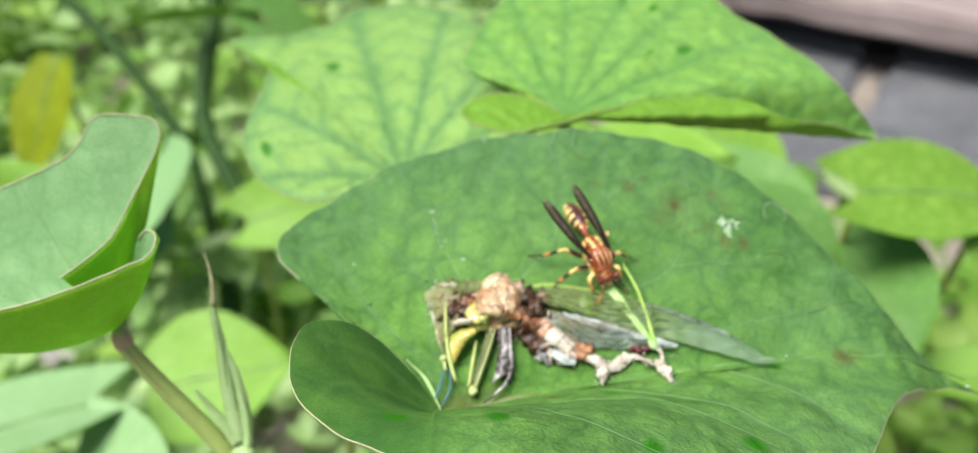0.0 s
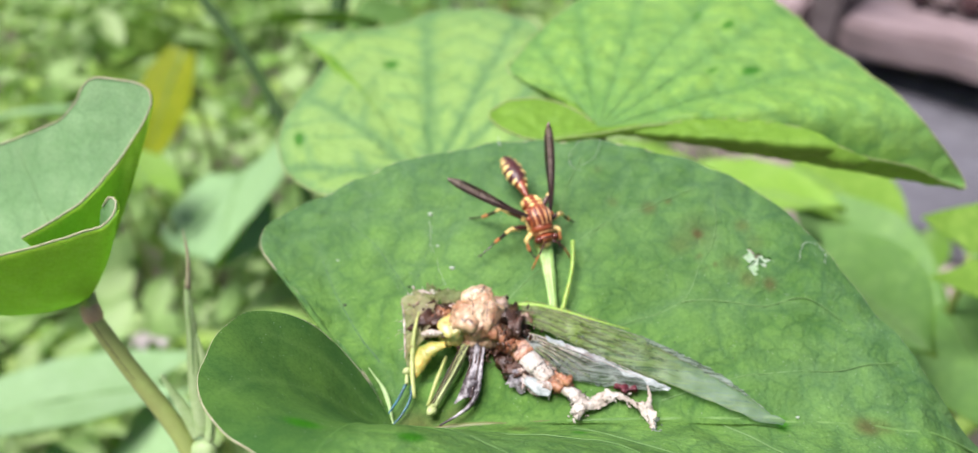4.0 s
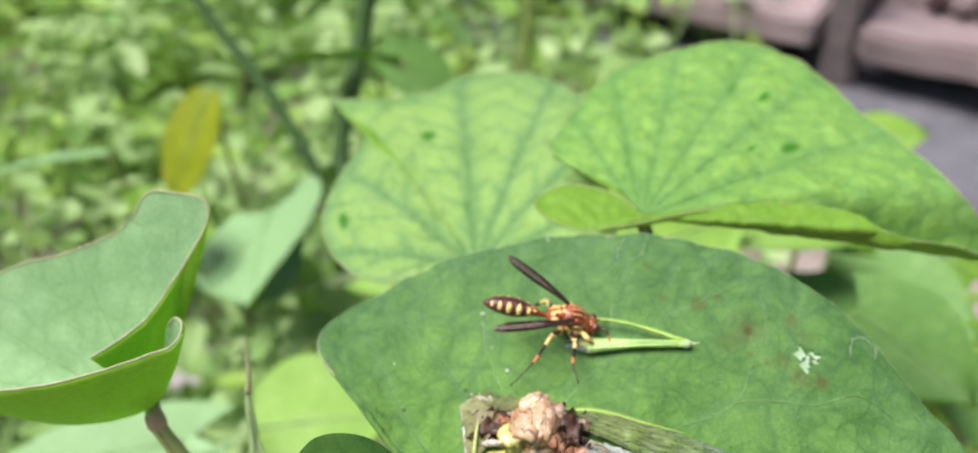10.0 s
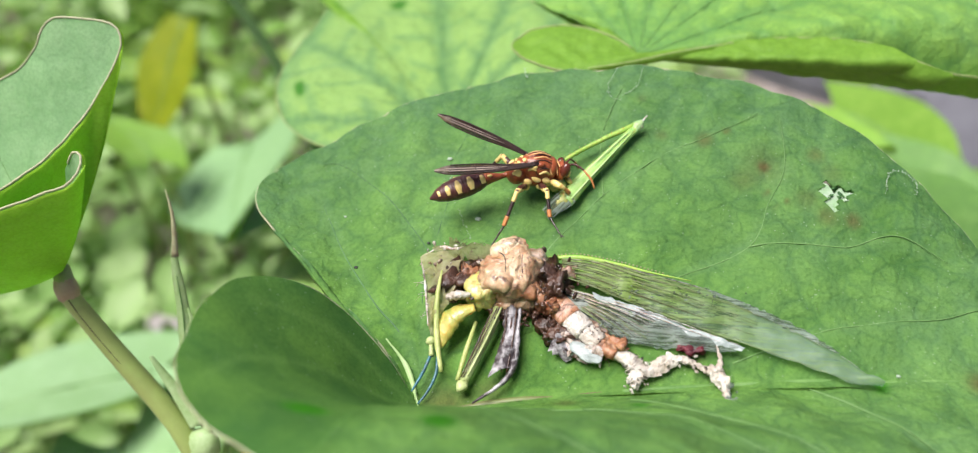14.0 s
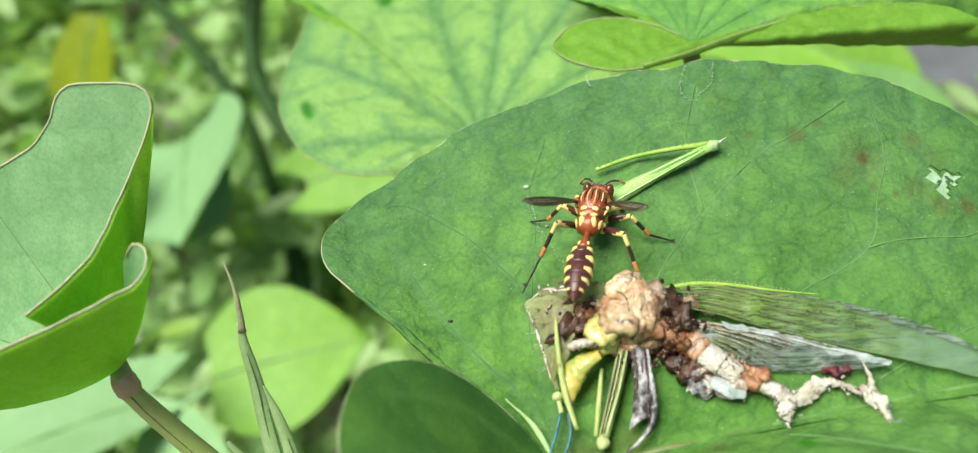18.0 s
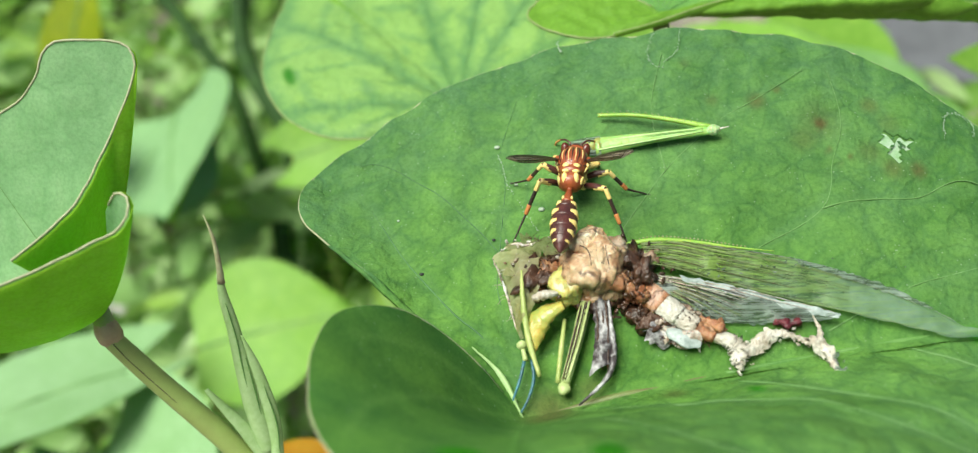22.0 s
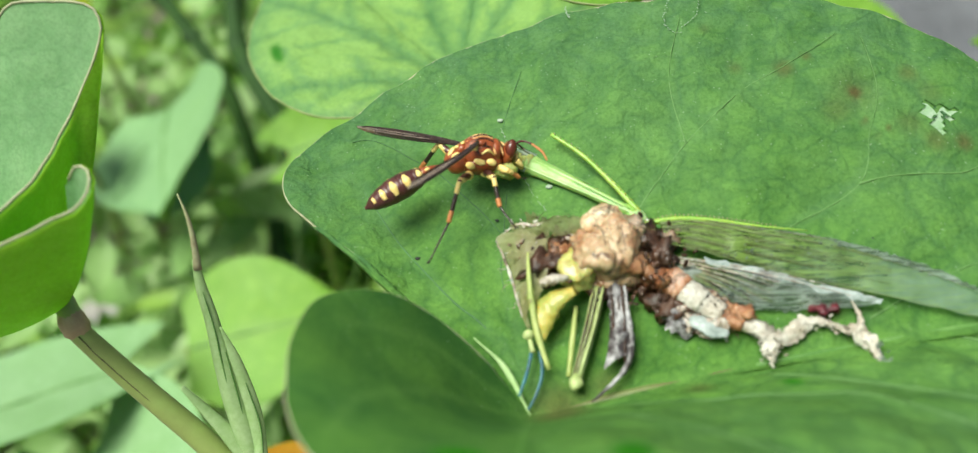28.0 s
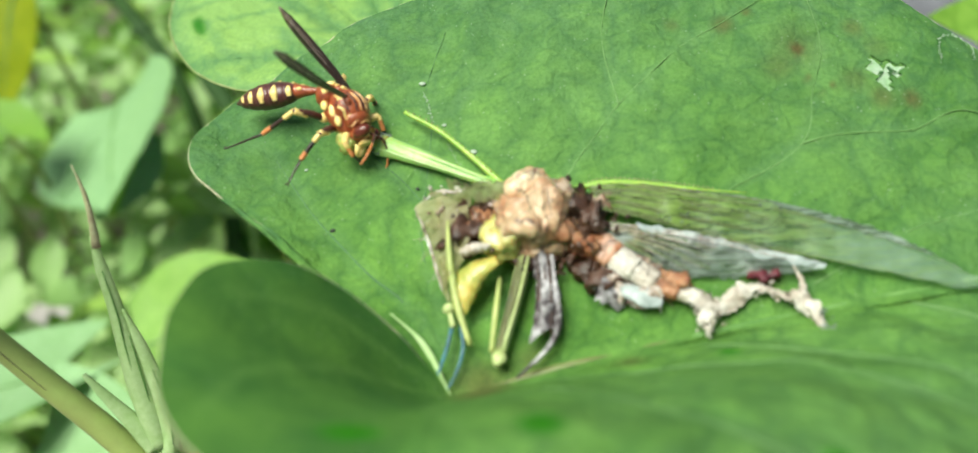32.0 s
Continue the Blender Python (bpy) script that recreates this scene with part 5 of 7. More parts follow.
    add("debris", crumbs(c((-1.3, 84.9, 273.9))[0], (0.5, 0.4, 0.2), 10, (0.12, 0.3)), WHITE_SHRED, "whitish crumbs")
    add("debris", crumbs(c((5.6, 81.0, 271.2))[0], (0.8, 0.5, 0.35), 40, (0.1, 0.35)), ROT)
    # the head, shrunk to a yellow shell with torn skin round it
    add("head", tube(c((-1.5, 81.0, 272.3), (-2.6, 80.6, 272.0), (-3.5, 80.0, 271.5), (-3.9, 79.2, 270.9), (-4.0, 78.0, 270.2)), [0.45, 0.8, 1.05, 0.8, 0.2], 14, flat=0.6, bumps=0.14, count=24), YELLOW_FACE, "yellow face shell")
    add("jaw", tube(c((-3.9, 81.3, 272.9), (-2.9, 81.3, 273.3), (-1.9, 81.5, 273.2)), [0.25, 0.42, 0.2], 9, bumps=0.25, count=16), WHITE_BRIGHT, "cream jaw")
    add("jaw", tube(c((-1.9, 81.9, 273.2), (-1.1, 82.2, 273.2), (-0.5, 82.5, 273.0)), [0.2, 0.36, 0.3], 9, bumps=0.25, count=14), WHITE_BRIGHT, "cream jaw")
    add("jaw_tip", ball(c((-1.3, 81.5, 272.95))[0], (0.75, 0.2, 0.25), (0, 0, 25), 0.12, 2), ROT)
    add("torn_skin", sheet(c((-7.3, 86.1, 272.7), (-6.6, 84.3, 272.2), (-6.0, 82.2, 271.6), (-5.3, 79.5, 270.7)), c((-5.6, 87.2, 273.4), (-3.6, 86.2, 274.0), (-3.4, 82.6, 273.2), (-4.3, 80.2, 271.6)), 34, 16, 0.8, 1.0, 0.6, 0.12), MEMBRANE, "dry clear skin")
    add("torn_skin", sheet(c((-5.0, 88.0, 273.7), (-3, 87.2, 274.0), (-0.8, 87.0, 274.3)), c((-4.6, 86, 273.9), (-2.8, 85.2, 274), (-0.6, 85, 274.6)), 18, 7, 0.9, 2.0, 0.3, 0.35), THIN_MEMBRANE)
    for top, turn in (((-5.6, 86.9, 273.6), 30), ((-5.8, 84.4, 273.0), 60)):
        add("flake", ball(c(top)[0], (0.9, 0.45, 0.1), (20, 25, turn), 0.3, 1.4, 8, 12), MEMBRANE, "pale flake of skin")
    for rim in (((-7.3, 86.2, 272.9), (-6.6, 84.3, 272.5), (-6.0, 82.2, 271.9), (-5.4, 79.8, 270.9)), ((-7.2, 86.2, 273.0), (-5.6, 87.1, 273.6), (-4.4, 86.7, 273.8), (-3.0, 87.0, 274.0))):
        add("skin_rim", tube(c(*rim), [0.05, 0.13, 0.06], 6, bumps=0.4, count=16), WHITE_SHRED, "whitish rim of torn skin")
    add("debris", crumbs(c((-4.9, 85.2, 273.4))[0], (0.8, 1.1, 0.3), 20, (0.12, 0.34)), GREY_FLESH, "grey pinkish shreds of flesh")
    add("debris", crumbs(c((-4.4, 86.2, 273.9))[0], (1.0, 0.7, 0.25), 14, (0.08, 0.24)), WHITE_BRIGHT, "whitish shreds of skin")
    add("torn_flesh", ball(c((-4.3, 84.0, 272.4))[0], (0.8, 1.4, 0.6), (0, 0, 15), 0.9, 1.1, 18, 20), GREY_FLESH, "grey brown flesh")
    add("frayed_edge", fray(c((-7.2, 86.2, 272.9), (-6.2, 83, 272.2), (-5.3, 80, 271.0)), 24, 0.45, 0.035), WHITE_SHRED, "fine pale fibres")
    add("frayed_edge", fray(c((-4.4, 87.4, 274.0), (-2.4, 86.6, 274.2), (-0.4, 86.4, 274.6)), 22, 0.5, 0.035), ROT, "fine dark fibres")
    add("fore_leg", tube(c((-4.8, 83.8, 273.7), (-4.75, 81.4, 272.9), (-4.4, 78.6, 271.0), (-3.6, 76.0, 269.4)), [0.10, 0.24, 0.26, 0.18], 8, bumps=0.15, count=22), PALE_LIME, "pale yellow-green leg")
    add("palp", tube(c((-5.2, 81.6, 272), (-5.2, 80.2, 271), (-4.95, 79.2, 270.4)), [0.2, 0.26, 0.18], 7), MEMBRANE)
    add("palp_knob", ball(c((-4.95, 78.7, 270.2))[0], (0.46, 0.43, 0.43), rough=0.06, scale=2), PALE_LEG, "pale rounded knob")
    add("palp", tube(c((-4.9, 78.3, 270.1), (-4.7, 77.4, 269.7)), [0.18, 0.24], 7), PALE_LEG)
    add("feeler", tube(c((-4.8, 77.5, 269.7), (-5.2, 76, 269.1), (-5.8, 74.3, 268.6)), [0.15, 0.14, 0.09], 7), BLUE, "blue-green feeler stub")
    add("feeler", tube(c((-4.2, 77.6, 269.6), (-4.1, 76, 269.0), (-4.6, 74.6, 268.3), (-5.2, 73.6, 267.9)), [0.15, 0.15, 0.12, 0.09], 7), BLUE, "blue-green feeler stub")
    # legs hanging down towards the leaf's foot
    add("hind_leg", tube(c((0.4, 81.8, 271.6), (-0.5, 78.6, 270.5), (-1.6, 75.4, 269.2)), [0.55, 0.5, 0.4], 8, flat=0.8), PALE_LEG, "pale green dried leg")
    add("leg_joint", ball(c((-1.7, 75.0, 269.0))[0], (0.52, 0.58, 0.48), rough=0.12, scale=2), PALE_LEG)
    add("middle_leg", tube(c((-1.4, 80.6, 271.0), (-1.8, 78, 270.2), (-2.2, 75.6, 269.0)), [0.16, 0.22, 0.18], 7), PALE_LIME, "pale green leg")
    add("leg_ridge", tube(c((0.7, 81.6, 272.0), (-0.15, 78.6, 271.0), (-1.3, 75.6, 269.6)), [0.1, 0.12, 0.08], 6), PALE_LEG)
    add("leg_ridge", tube(c((0.0, 81.2, 272.0), (-0.8, 78.5, 270.95), (-1.8, 75.4, 269.6)), [0.06, 0.08, 0.05], 6), ROT)
    add("leg_ridge", tube(c((0.35, 81.4, 272.1), (-0.5, 78.5, 271.05), (-1.6, 75.4, 269.65)), [0.05, 0.06, 0.04], 6), ROT)
    add("wing_case", sheet(c((0.9, 82.0, 271.8), (1.0, 79, 270.6), (0.4, 75.8, 269.4)), c((2.2, 82.0, 271.9), (2.3, 79, 270.8), (2.2, 76.6, 269.7)), 20, 9, 0.5, 4.0, 0.5, 0.2), GREY_WING, "grey shrivelled wing case")
    for dx in (0.25, 0.7, 1.05):
        add("wing_case_rib", tube(c((0.95 + dx, 82, 272.2), (1.0 + dx, 79, 271.1), (0.5 + dx * 1.3, 76.2, 269.8)), [0.06, 0.09, 0.06], 5, bumps=0.3), ROT)
    add("wing_case_edge", tube(c((2.2, 82, 272), (2.4, 79, 270.9), (2.3, 76.6, 269.8), (1.2, 75.0, 269.2), (-0.6, 73.6, 268.6)), [0.12, 0.18, 0.3, 0.2, 0.08], 6, bumps=0.35, count=24), GREY_WING)
    # the hind body: pale rings, torn at its end to white shreds
    rings = spline(c((4.2, 83.6, 272.2), (6.3, 81.6, 271.7), (8.4, 80.0, 271.0), (10.2, 79.0, 270.5), (12.0, 78.3, 270.2)), 13)
    for n in range(6):
        a, b, d = rings[2 * n], rings[2 * n + 1], rings[2 * n + 2]
        r = (1.1, 1.2, 1.1, 0.95, 0.8, 0.65)[n]
        add("body_ring", tube([tuple(a), tuple(b), tuple(d + (d - b) * 0.25)], [r, r * 1.04, r * 0.98], 14, flat=0.72, bumps=0.035, count=9), (PINK_RING, PINK_RING, WHITE_BRIGHT, WHITE_BRIGHT, RUST, WHITE_BRIGHT)[n], ("pinkish body ring", "pinkish body ring", "whitish body ring", "whitish body ring", "rusty body ring", "whitish body ring")[n])
    add("torn_flesh", ball(c((5.3, 80.6, 270.8))[0], (1.5, 0.9, 0.7), (0, 0, -35), 1.0, 1.2, 14, 18), ROT)
    add("torn_flesh", ball(c((8.6, 81.0, 271.2))[0], (1.2, 0.4, 0.3), (0, 0, -30), 0.5, 1.4, 14, 18), GREY_FLESH)
    add("torn_flesh", ball(c((10.6, 79.4, 270.8))[0], (1.2, 0.6, 0.5), (0, 0, -25), 0.6, 1.6, 14, 18), RUST)
    add("torn_skin", sheet(c((5.6, 79.5, 270.2), (7.2, 78.4, 270.1), (9.4, 77.9, 269.9)), c((6.0, 80.6, 271.2), (8, 79.6, 270.9), (9.8, 79, 270.6)), 16, 8, 0.9, 6.0, 0.4, 0.3), WHITE_SHRED, "white torn skin")
    add("flake", ball(c((8.2, 78.5, 270.5))[0], (1.5, 0.75, 0.22), (12, 10, -28), 0.22, 1.1, 12, 18), PALE_FLAKE, "smooth bluish white flake")
    add("torn_skin", sheet(c((4.6, 80.2, 270.4), (5.2, 78.8, 269.9), (6.8, 78.3, 269.8)), c((5.6, 81, 271), (6.4, 79.8, 270.8), (7.6, 79.4, 270.6)), 14, 7, 0.9, 7.5, 0.3, 0.35), GREY_WING)
    add("frayed_edge", fray(c((4.6, 80.6, 270.9), (5.2, 79.2, 270.4), (7.4, 78.6, 270.2), (10, 78.2, 270.1)), 46, 0.4, 0.04), ROT, "fine dark fibres")
    add("debris", crumbs(c((9, 79.8, 271.7))[0], (1.6, 0.5, 0.15), 22, (0.06, 0.16)), ROT)
    for line in (((3.4, 82.0, 271.2), (5.2, 80.2, 270.2), (7.4, 78.8, 269.7)), ((-0.6, 82.0, 271.6), (1.2, 81.6, 271.4), (3.2, 82.0, 271.4))):
        add("torn_flesh", tube(c(*line), [0.5, 0.8, 0.3], 9, flat=0.6, bumps=0.5, count=22), ROT, "dark wet flesh")
    add("debris", crumbs(c((3.2, 81.6, 271.4))[0], (1.6, 0.7, 0.4), 50, (0.08, 0.3)), ROT)
    # shreds of skin trailing over the leaf
    add("shred", tube(c((11.6, 78.4, 270.4), (12.4, 77.6, 270.0), (12.2, 76.6, 269.6), (12.5, 75.9, 269.4)), [0.6, 0.85, 0.6, 0.12], 11, flat=0.4, bumps=0.5, count=34), WHITE_BRIGHT)
    add("shred", sheet(c((12.4, 77.4, 270.0), (13.6, 78.4, 270.2), (14.9, 79.4, 270.5)), c((13.2, 76.9, 269.7), (14.2, 77.4, 269.9), (15.8, 78.6, 270.2)), 14, 7, 0.5, 15.0, 0.3, 0.4), WHITE_BRIGHT, "whitish shred of skin")
    add("shred", tube(c((14.8, 78.8, 270.3), (16.2, 78.9, 270.2), (17.2, 78.5, 270.1), (18.2, 78.0, 270.0)), [0.3, 0.4, 0.25, 0.4], 9, flat=0.5, bumps=0.5, count=30), WHITE_BRIGHT)
    add("shred", sheet(c((17.6, 78.3, 270.2), (18.6, 78.4, 270.4), (19.7, 77.6, 270.3)), c((18.2, 77.2, 269.9), (19.0, 76.6, 269.9), (19.6, 76.2, 270)), 14, 8, 0.6, 17.0, 0.4, 0.3), WHITE_BRIGHT, "white shred of skin")
    add("shred", tube(c((19.2, 77.0, 270.1), (19.4, 75.8, 270.0), (19.5, 74.4, 270.1)), [0.35, 0.25, 0.18], 7, bumps=0.5, count=16), WHITE_BRIGHT)
    add("shred", tube(c((18.8, 77.8, 270.2), (18.9, 79, 270.6), (18.6, 80.2, 270.9)), [0.45, 0.2, 0.05], 7, bumps=0.4, count=14), WHITE_BRIGHT)
    add("debris", crumbs(c((20.0, 74.9, 270.2))[0], (0.35, 0.5, 0.15), 16, (0.12, 0.4)), CLEAR_WING, "clear white flakes")
    add("debris", crumbs(c((12.3, 76.8, 269.8))[0], (0.5, 0.7, 0.15), 18, (0.1, 0.35)), WHITE_BRIGHT, "white flakes")
    add("debris", crumbs(c((15.8, 78.4, 270.2))[0], (1.6, 0.4, 0.1), 18, (0.08, 0.25)), WHITE_BRIGHT, "white flakes")
    add("frayed_edge", fray(c((12, 77.4, 270), (15, 78.6, 270.3), (18, 78, 270.2), (19.6, 75, 270)), 50, 0.35, 0.03), WHITE_BRIGHT, "fine pale fibres")
    add("clot", ball(c((16.7, 79.9, 270.5))[0], (1.2, 0.6, 0.35), (0, 0, 8), 0.6, 1.6, 14, 18), DARK_RED, "dark red dried clot")
    # wings laid out over the leaf
    up = c((5.2, 86.9, 273.4), (8, 86.9, 273.6), (11.3, 86.2, 273.2), (18.4, 84.9, 272.4), (25.1, 82.4, 271.2), (29.5, 79.8, 270.2), (31.6, 78.3, 270.0))
    low = c((5.6, 84.6, 273.2), (8.4, 84.0, 272.8), (11, 83.3, 272.2), (17.9, 81.4, 271.2), (24.5, 79.7, 270.4), (29, 78.2, 270.0), (31.4, 77.9, 270.0))
    wing = add("fore_wing", sheet(up, low, 60, 14, 0.35, 11.0, 0.5, 0.012), GREEN_WING, "long clear green fore wing")
    a, b = spline(up, 40), spline(low, 40)
    for share in (0.0, 0.07, 0.19, 0.24, 0.33, 0.45, 0.52, 0.61, 0.78, 1.0):
        stop = 38 if share in (0.0, 1.0) else rng.randint(22, 34)
        line = [a[i].lerp(b[i], share) + Vector((0, 0, 0.08 + 0.5 * math.sin(math.pi * share))) for i in range(0, stop, 4)]
        add("wing_vein", tube([tuple(p) for p in line], [0.05, 0.035, 0.015], 5), WING_RIB if share > 0 else GREY_WING, parent=wing)
    add("hind_wing", sheet(c((5.6, 84.0, 272.6), (10.9, 82.7, 272.0), (15.5, 81.5, 271.4), (20.6, 80.2, 270.7)), c((6.6, 82.2, 272.0), (9.6, 80.4, 270.9), (13.6, 79.8, 270.5), (20.2, 79.9, 270.5)), 44, 12, 0.55, 13.0, 0.3, 0.12), CLEAR_WING, "crumpled clear hind wing")
    for start, end in (((5.8, 83.8, 272.8), (20.4, 80.4, 270.95)), ((5.9, 83.6, 272.7), (20.0, 80.1, 270.9)), ((6, 83.3, 272.6), (17, 80.6, 271.0)), ((6.2, 82.9, 272.4), (13, 80.3, 270.9)), ((6.3, 82.6, 272.3), (11.6, 80.4, 270.95)), ((6.4, 82.4, 272.2), (10.2, 80.4, 270.95))):
        middle = tuple((np.array(start) + end) / 2 + (0, 0, 0.35))
        add("wing_fold", tube(c(start, middle, end), [0.06, 0.045, 0.02], 5, bumps=0.3, count=18), WING_RIB if start[0] > 6 else WHITE_SHRED)
    # the glint along the hind wing's fold is painted as a bluish white strip
    glint = sheet(c((8.2, 83.3, 272.9), (12.5, 82.5, 272.2), (16.6, 81.3, 271.5), (20.9, 80.2, 270.95)), c((8.4, 82.9, 272.7), (12.3, 81.9, 271.9), (16.4, 80.7, 271.2), (20.6, 79.8, 270.8)), 40, 5, 0.25, 31.0, 0.1, 0.3)
    add("wing_fold", glint, PALE_FLAKE, "fold of the hind wing with a painted silvery glint")
    for n in range(16):
        share = n / 15
        start, end = Vector((6.2 + 0.5 * share, 83.7 - 1.2 * share, 272.8 - 0.5 * share)), Vector((19.0 - 8.6 * share**0.7, 80.7 - 0.5 * share, 271.1 - 0.25 * share))
        line = [start, start.lerp(end, 0.5) + Vector((0, rng.gauss(0, 0.06), 0.32)), end]
        add("wing_vein", tube(c(*[tuple(v) for v in line]), [0.05, 0.04, 0.02], 4, bumps=0.25, count=14), (WING_RIB, WHITE_SHRED, ROT)[n % 3])
    # a glint on the fore wing's upper edge, painted as a whitish strip
    add("wing_streak", sheet(c((17.4, 85.2, 272.75), (21.4, 83.95, 272.15), (25.2, 82.5, 271.5), (28.4, 80.6, 270.7)), c((17.6, 84.9, 272.75), (21.2, 83.3, 272.1), (24.8, 81.9, 271.45), (28.0, 80.5, 270.75)), 40, 5, 0.1, 33.0, 0.05, 0.45), CLEAR_WING, "whitish glint painted along the wing edge", wing)
    for n in range(22):
        share = 0.04 + 0.92 * n / 21 + rng.uniform(-0.015, 0.015)
        first, last = rng.randint(0, 3), rng.randint(10, 26)
        line = [a[i].lerp(b[i], share) + Vector((0, 0, 0.1 + 0.5 * math.sin(math.pi * share))) for i in range(first, last, 3)]
        add("wing_vein", tube([tuple(p) for p in line], [0.03, 0.022, 0.01], 4), (WING_RIB, ROT, WING_RIB, LIME_SKIN)[n % 4], parent=wing)
    # highlight on the lower rim, put into the colour as a whitish line
    add("wing_rim", tube(c((9.0, 80.6, 271.1), (13.6, 79.9, 270.7), (17.2, 79.8, 270.7), (20.2, 79.9, 270.7)), [0.04, 0.1, 0.08, 0.03], 6, flat=0.5, bumps=0.4, count=30), CLEAR_WING, "wing rim with a painted whitish glint")
    add("debris", crumbs(c((10.5, 81.6, 271.7))[0], (1.6, 0.6, 0.12), 40, (0.06, 0.2)), CLEAR_WING)
    # white glints along the fore wing's middle, made as pale flecks
    add("debris", crumbs(c((15.5, 83.9, 272.9))[0], (3.6, 0.5, 0.12), 46, (0.05, 0.2)), CLEAR_WING, "whitish flecks painted as glints on the wing")
    strip = add("wing_rib", tube(c((3.6, 86.6, 273.4), (6.5, 86.8, 273.7), (9.6, 86.6, 273.5), (12.8, 86.2, 273.1), (16.4, 85.9, 272.7)), [0.2, 0.24, 0.18, 0.1, 0.05], 7), LIME_SKIN, "lime green toothed rib")
    for p in spline(c((4.6, 86.8, 273.7), (6.5, 87.0, 273.95), (9.6, 86.8, 273.7), (14, 86.2, 273.1)), 30):
        add("bead", ball(tuple(p), (0.10, 0.08, 0.08), rings=4, sides=6), MEMBRANE, parent=strip)
    return body


dead_insect()


# ---- the wasp ----
WASP_RED = tissue("wasp_red_brown", (0.36, 0.085, 0.025), (0.17, 0.034, 0.013), 1100.0, 0.3, 0.00008, coat=0.2)
WASP_DARK = tissue("wasp_dark_brown", (0.10, 0.03, 0.024), (0.045, 0.014, 0.013), 1100.0, 0.3, 0.00008, coat=0.15)
WASP_BLACK = tissue("wasp_black", (0.045, 0.022, 0.015), (0.015, 0.009, 0.007), 1100.0, 0.28, 0.00008, coat=0.2)
WASP_YELLOW = tissue("wasp_yellow", (0.88, 0.70, 0.27), (0.74, 0.50, 0.14), 1400.0, 0.36, 0.00006, coat=0.1)
WASP_ORANGE = tissue("wasp_orange", (0.62, 0.25, 0.08), (0.42, 0.14, 0.04), 1400.0, 0.34, 0.00006)
WASP_LINE = tissue("wasp_pale_line", (0.86, 0.52, 0.22), (0.66, 0.34, 0.12), 1400.0, 0.36, 0.00006)
WASP_GREY = tissue("wing_pale_streak", (0.46, 0.38, 0.32), (0.22, 0.15, 0.11), 900.0, 0.4, 0.00006)
PULP = tissue("green_pulp", (0.44, 0.47, 0.13), (0.25, 0.29, 0.07), 800.0, 0.3, 0.0002, subsurface=0.3)
SMOKY_WING = wing_material("smoky_wing", (0.20, 0.12, 0.075), (0.035, 0.016, 0.01), (0.50, 0.42, 0.38), 0.3, 2600.0, 0.5)
THIGH_GREEN = tissue("thigh_green", (0.37, 0.55, 0.17), (0.21, 0.39, 0.07), 380.0, 0.35, 0.0002, subsurface=0.2)
THIGH_RIDGE = tissue("thigh_ridge", (0.50, 0.66, 0.30), (0.30, 0.48, 0.12), 380.0, 0.35, 0.0002)
EYE_BROWN = tissue("eye_brown", (0.14, 0.03, 0.015), (0.07, 0.015, 0.01), 1500.0, 0.22, 0.00002)


def strip_on(centre, radii, path, width, lift=0.04):
    """A thin raised band along a path of (turn, slope) degrees on an egg-shaped body."""
    line = []
    for turn, slope in path:
        a, b = radians(turn), radians(slope)
        v = (math.cos(b) * math.cos(a), math.cos(b) * math.sin(a), math.sin(b))
        line.append(tuple(centre[i] + v[i] * (radii[i] + lift - width * 0.5) for i in range(3)))
    return tube(line, [width * 0.6, width, width * 0.6], 6, count=16)


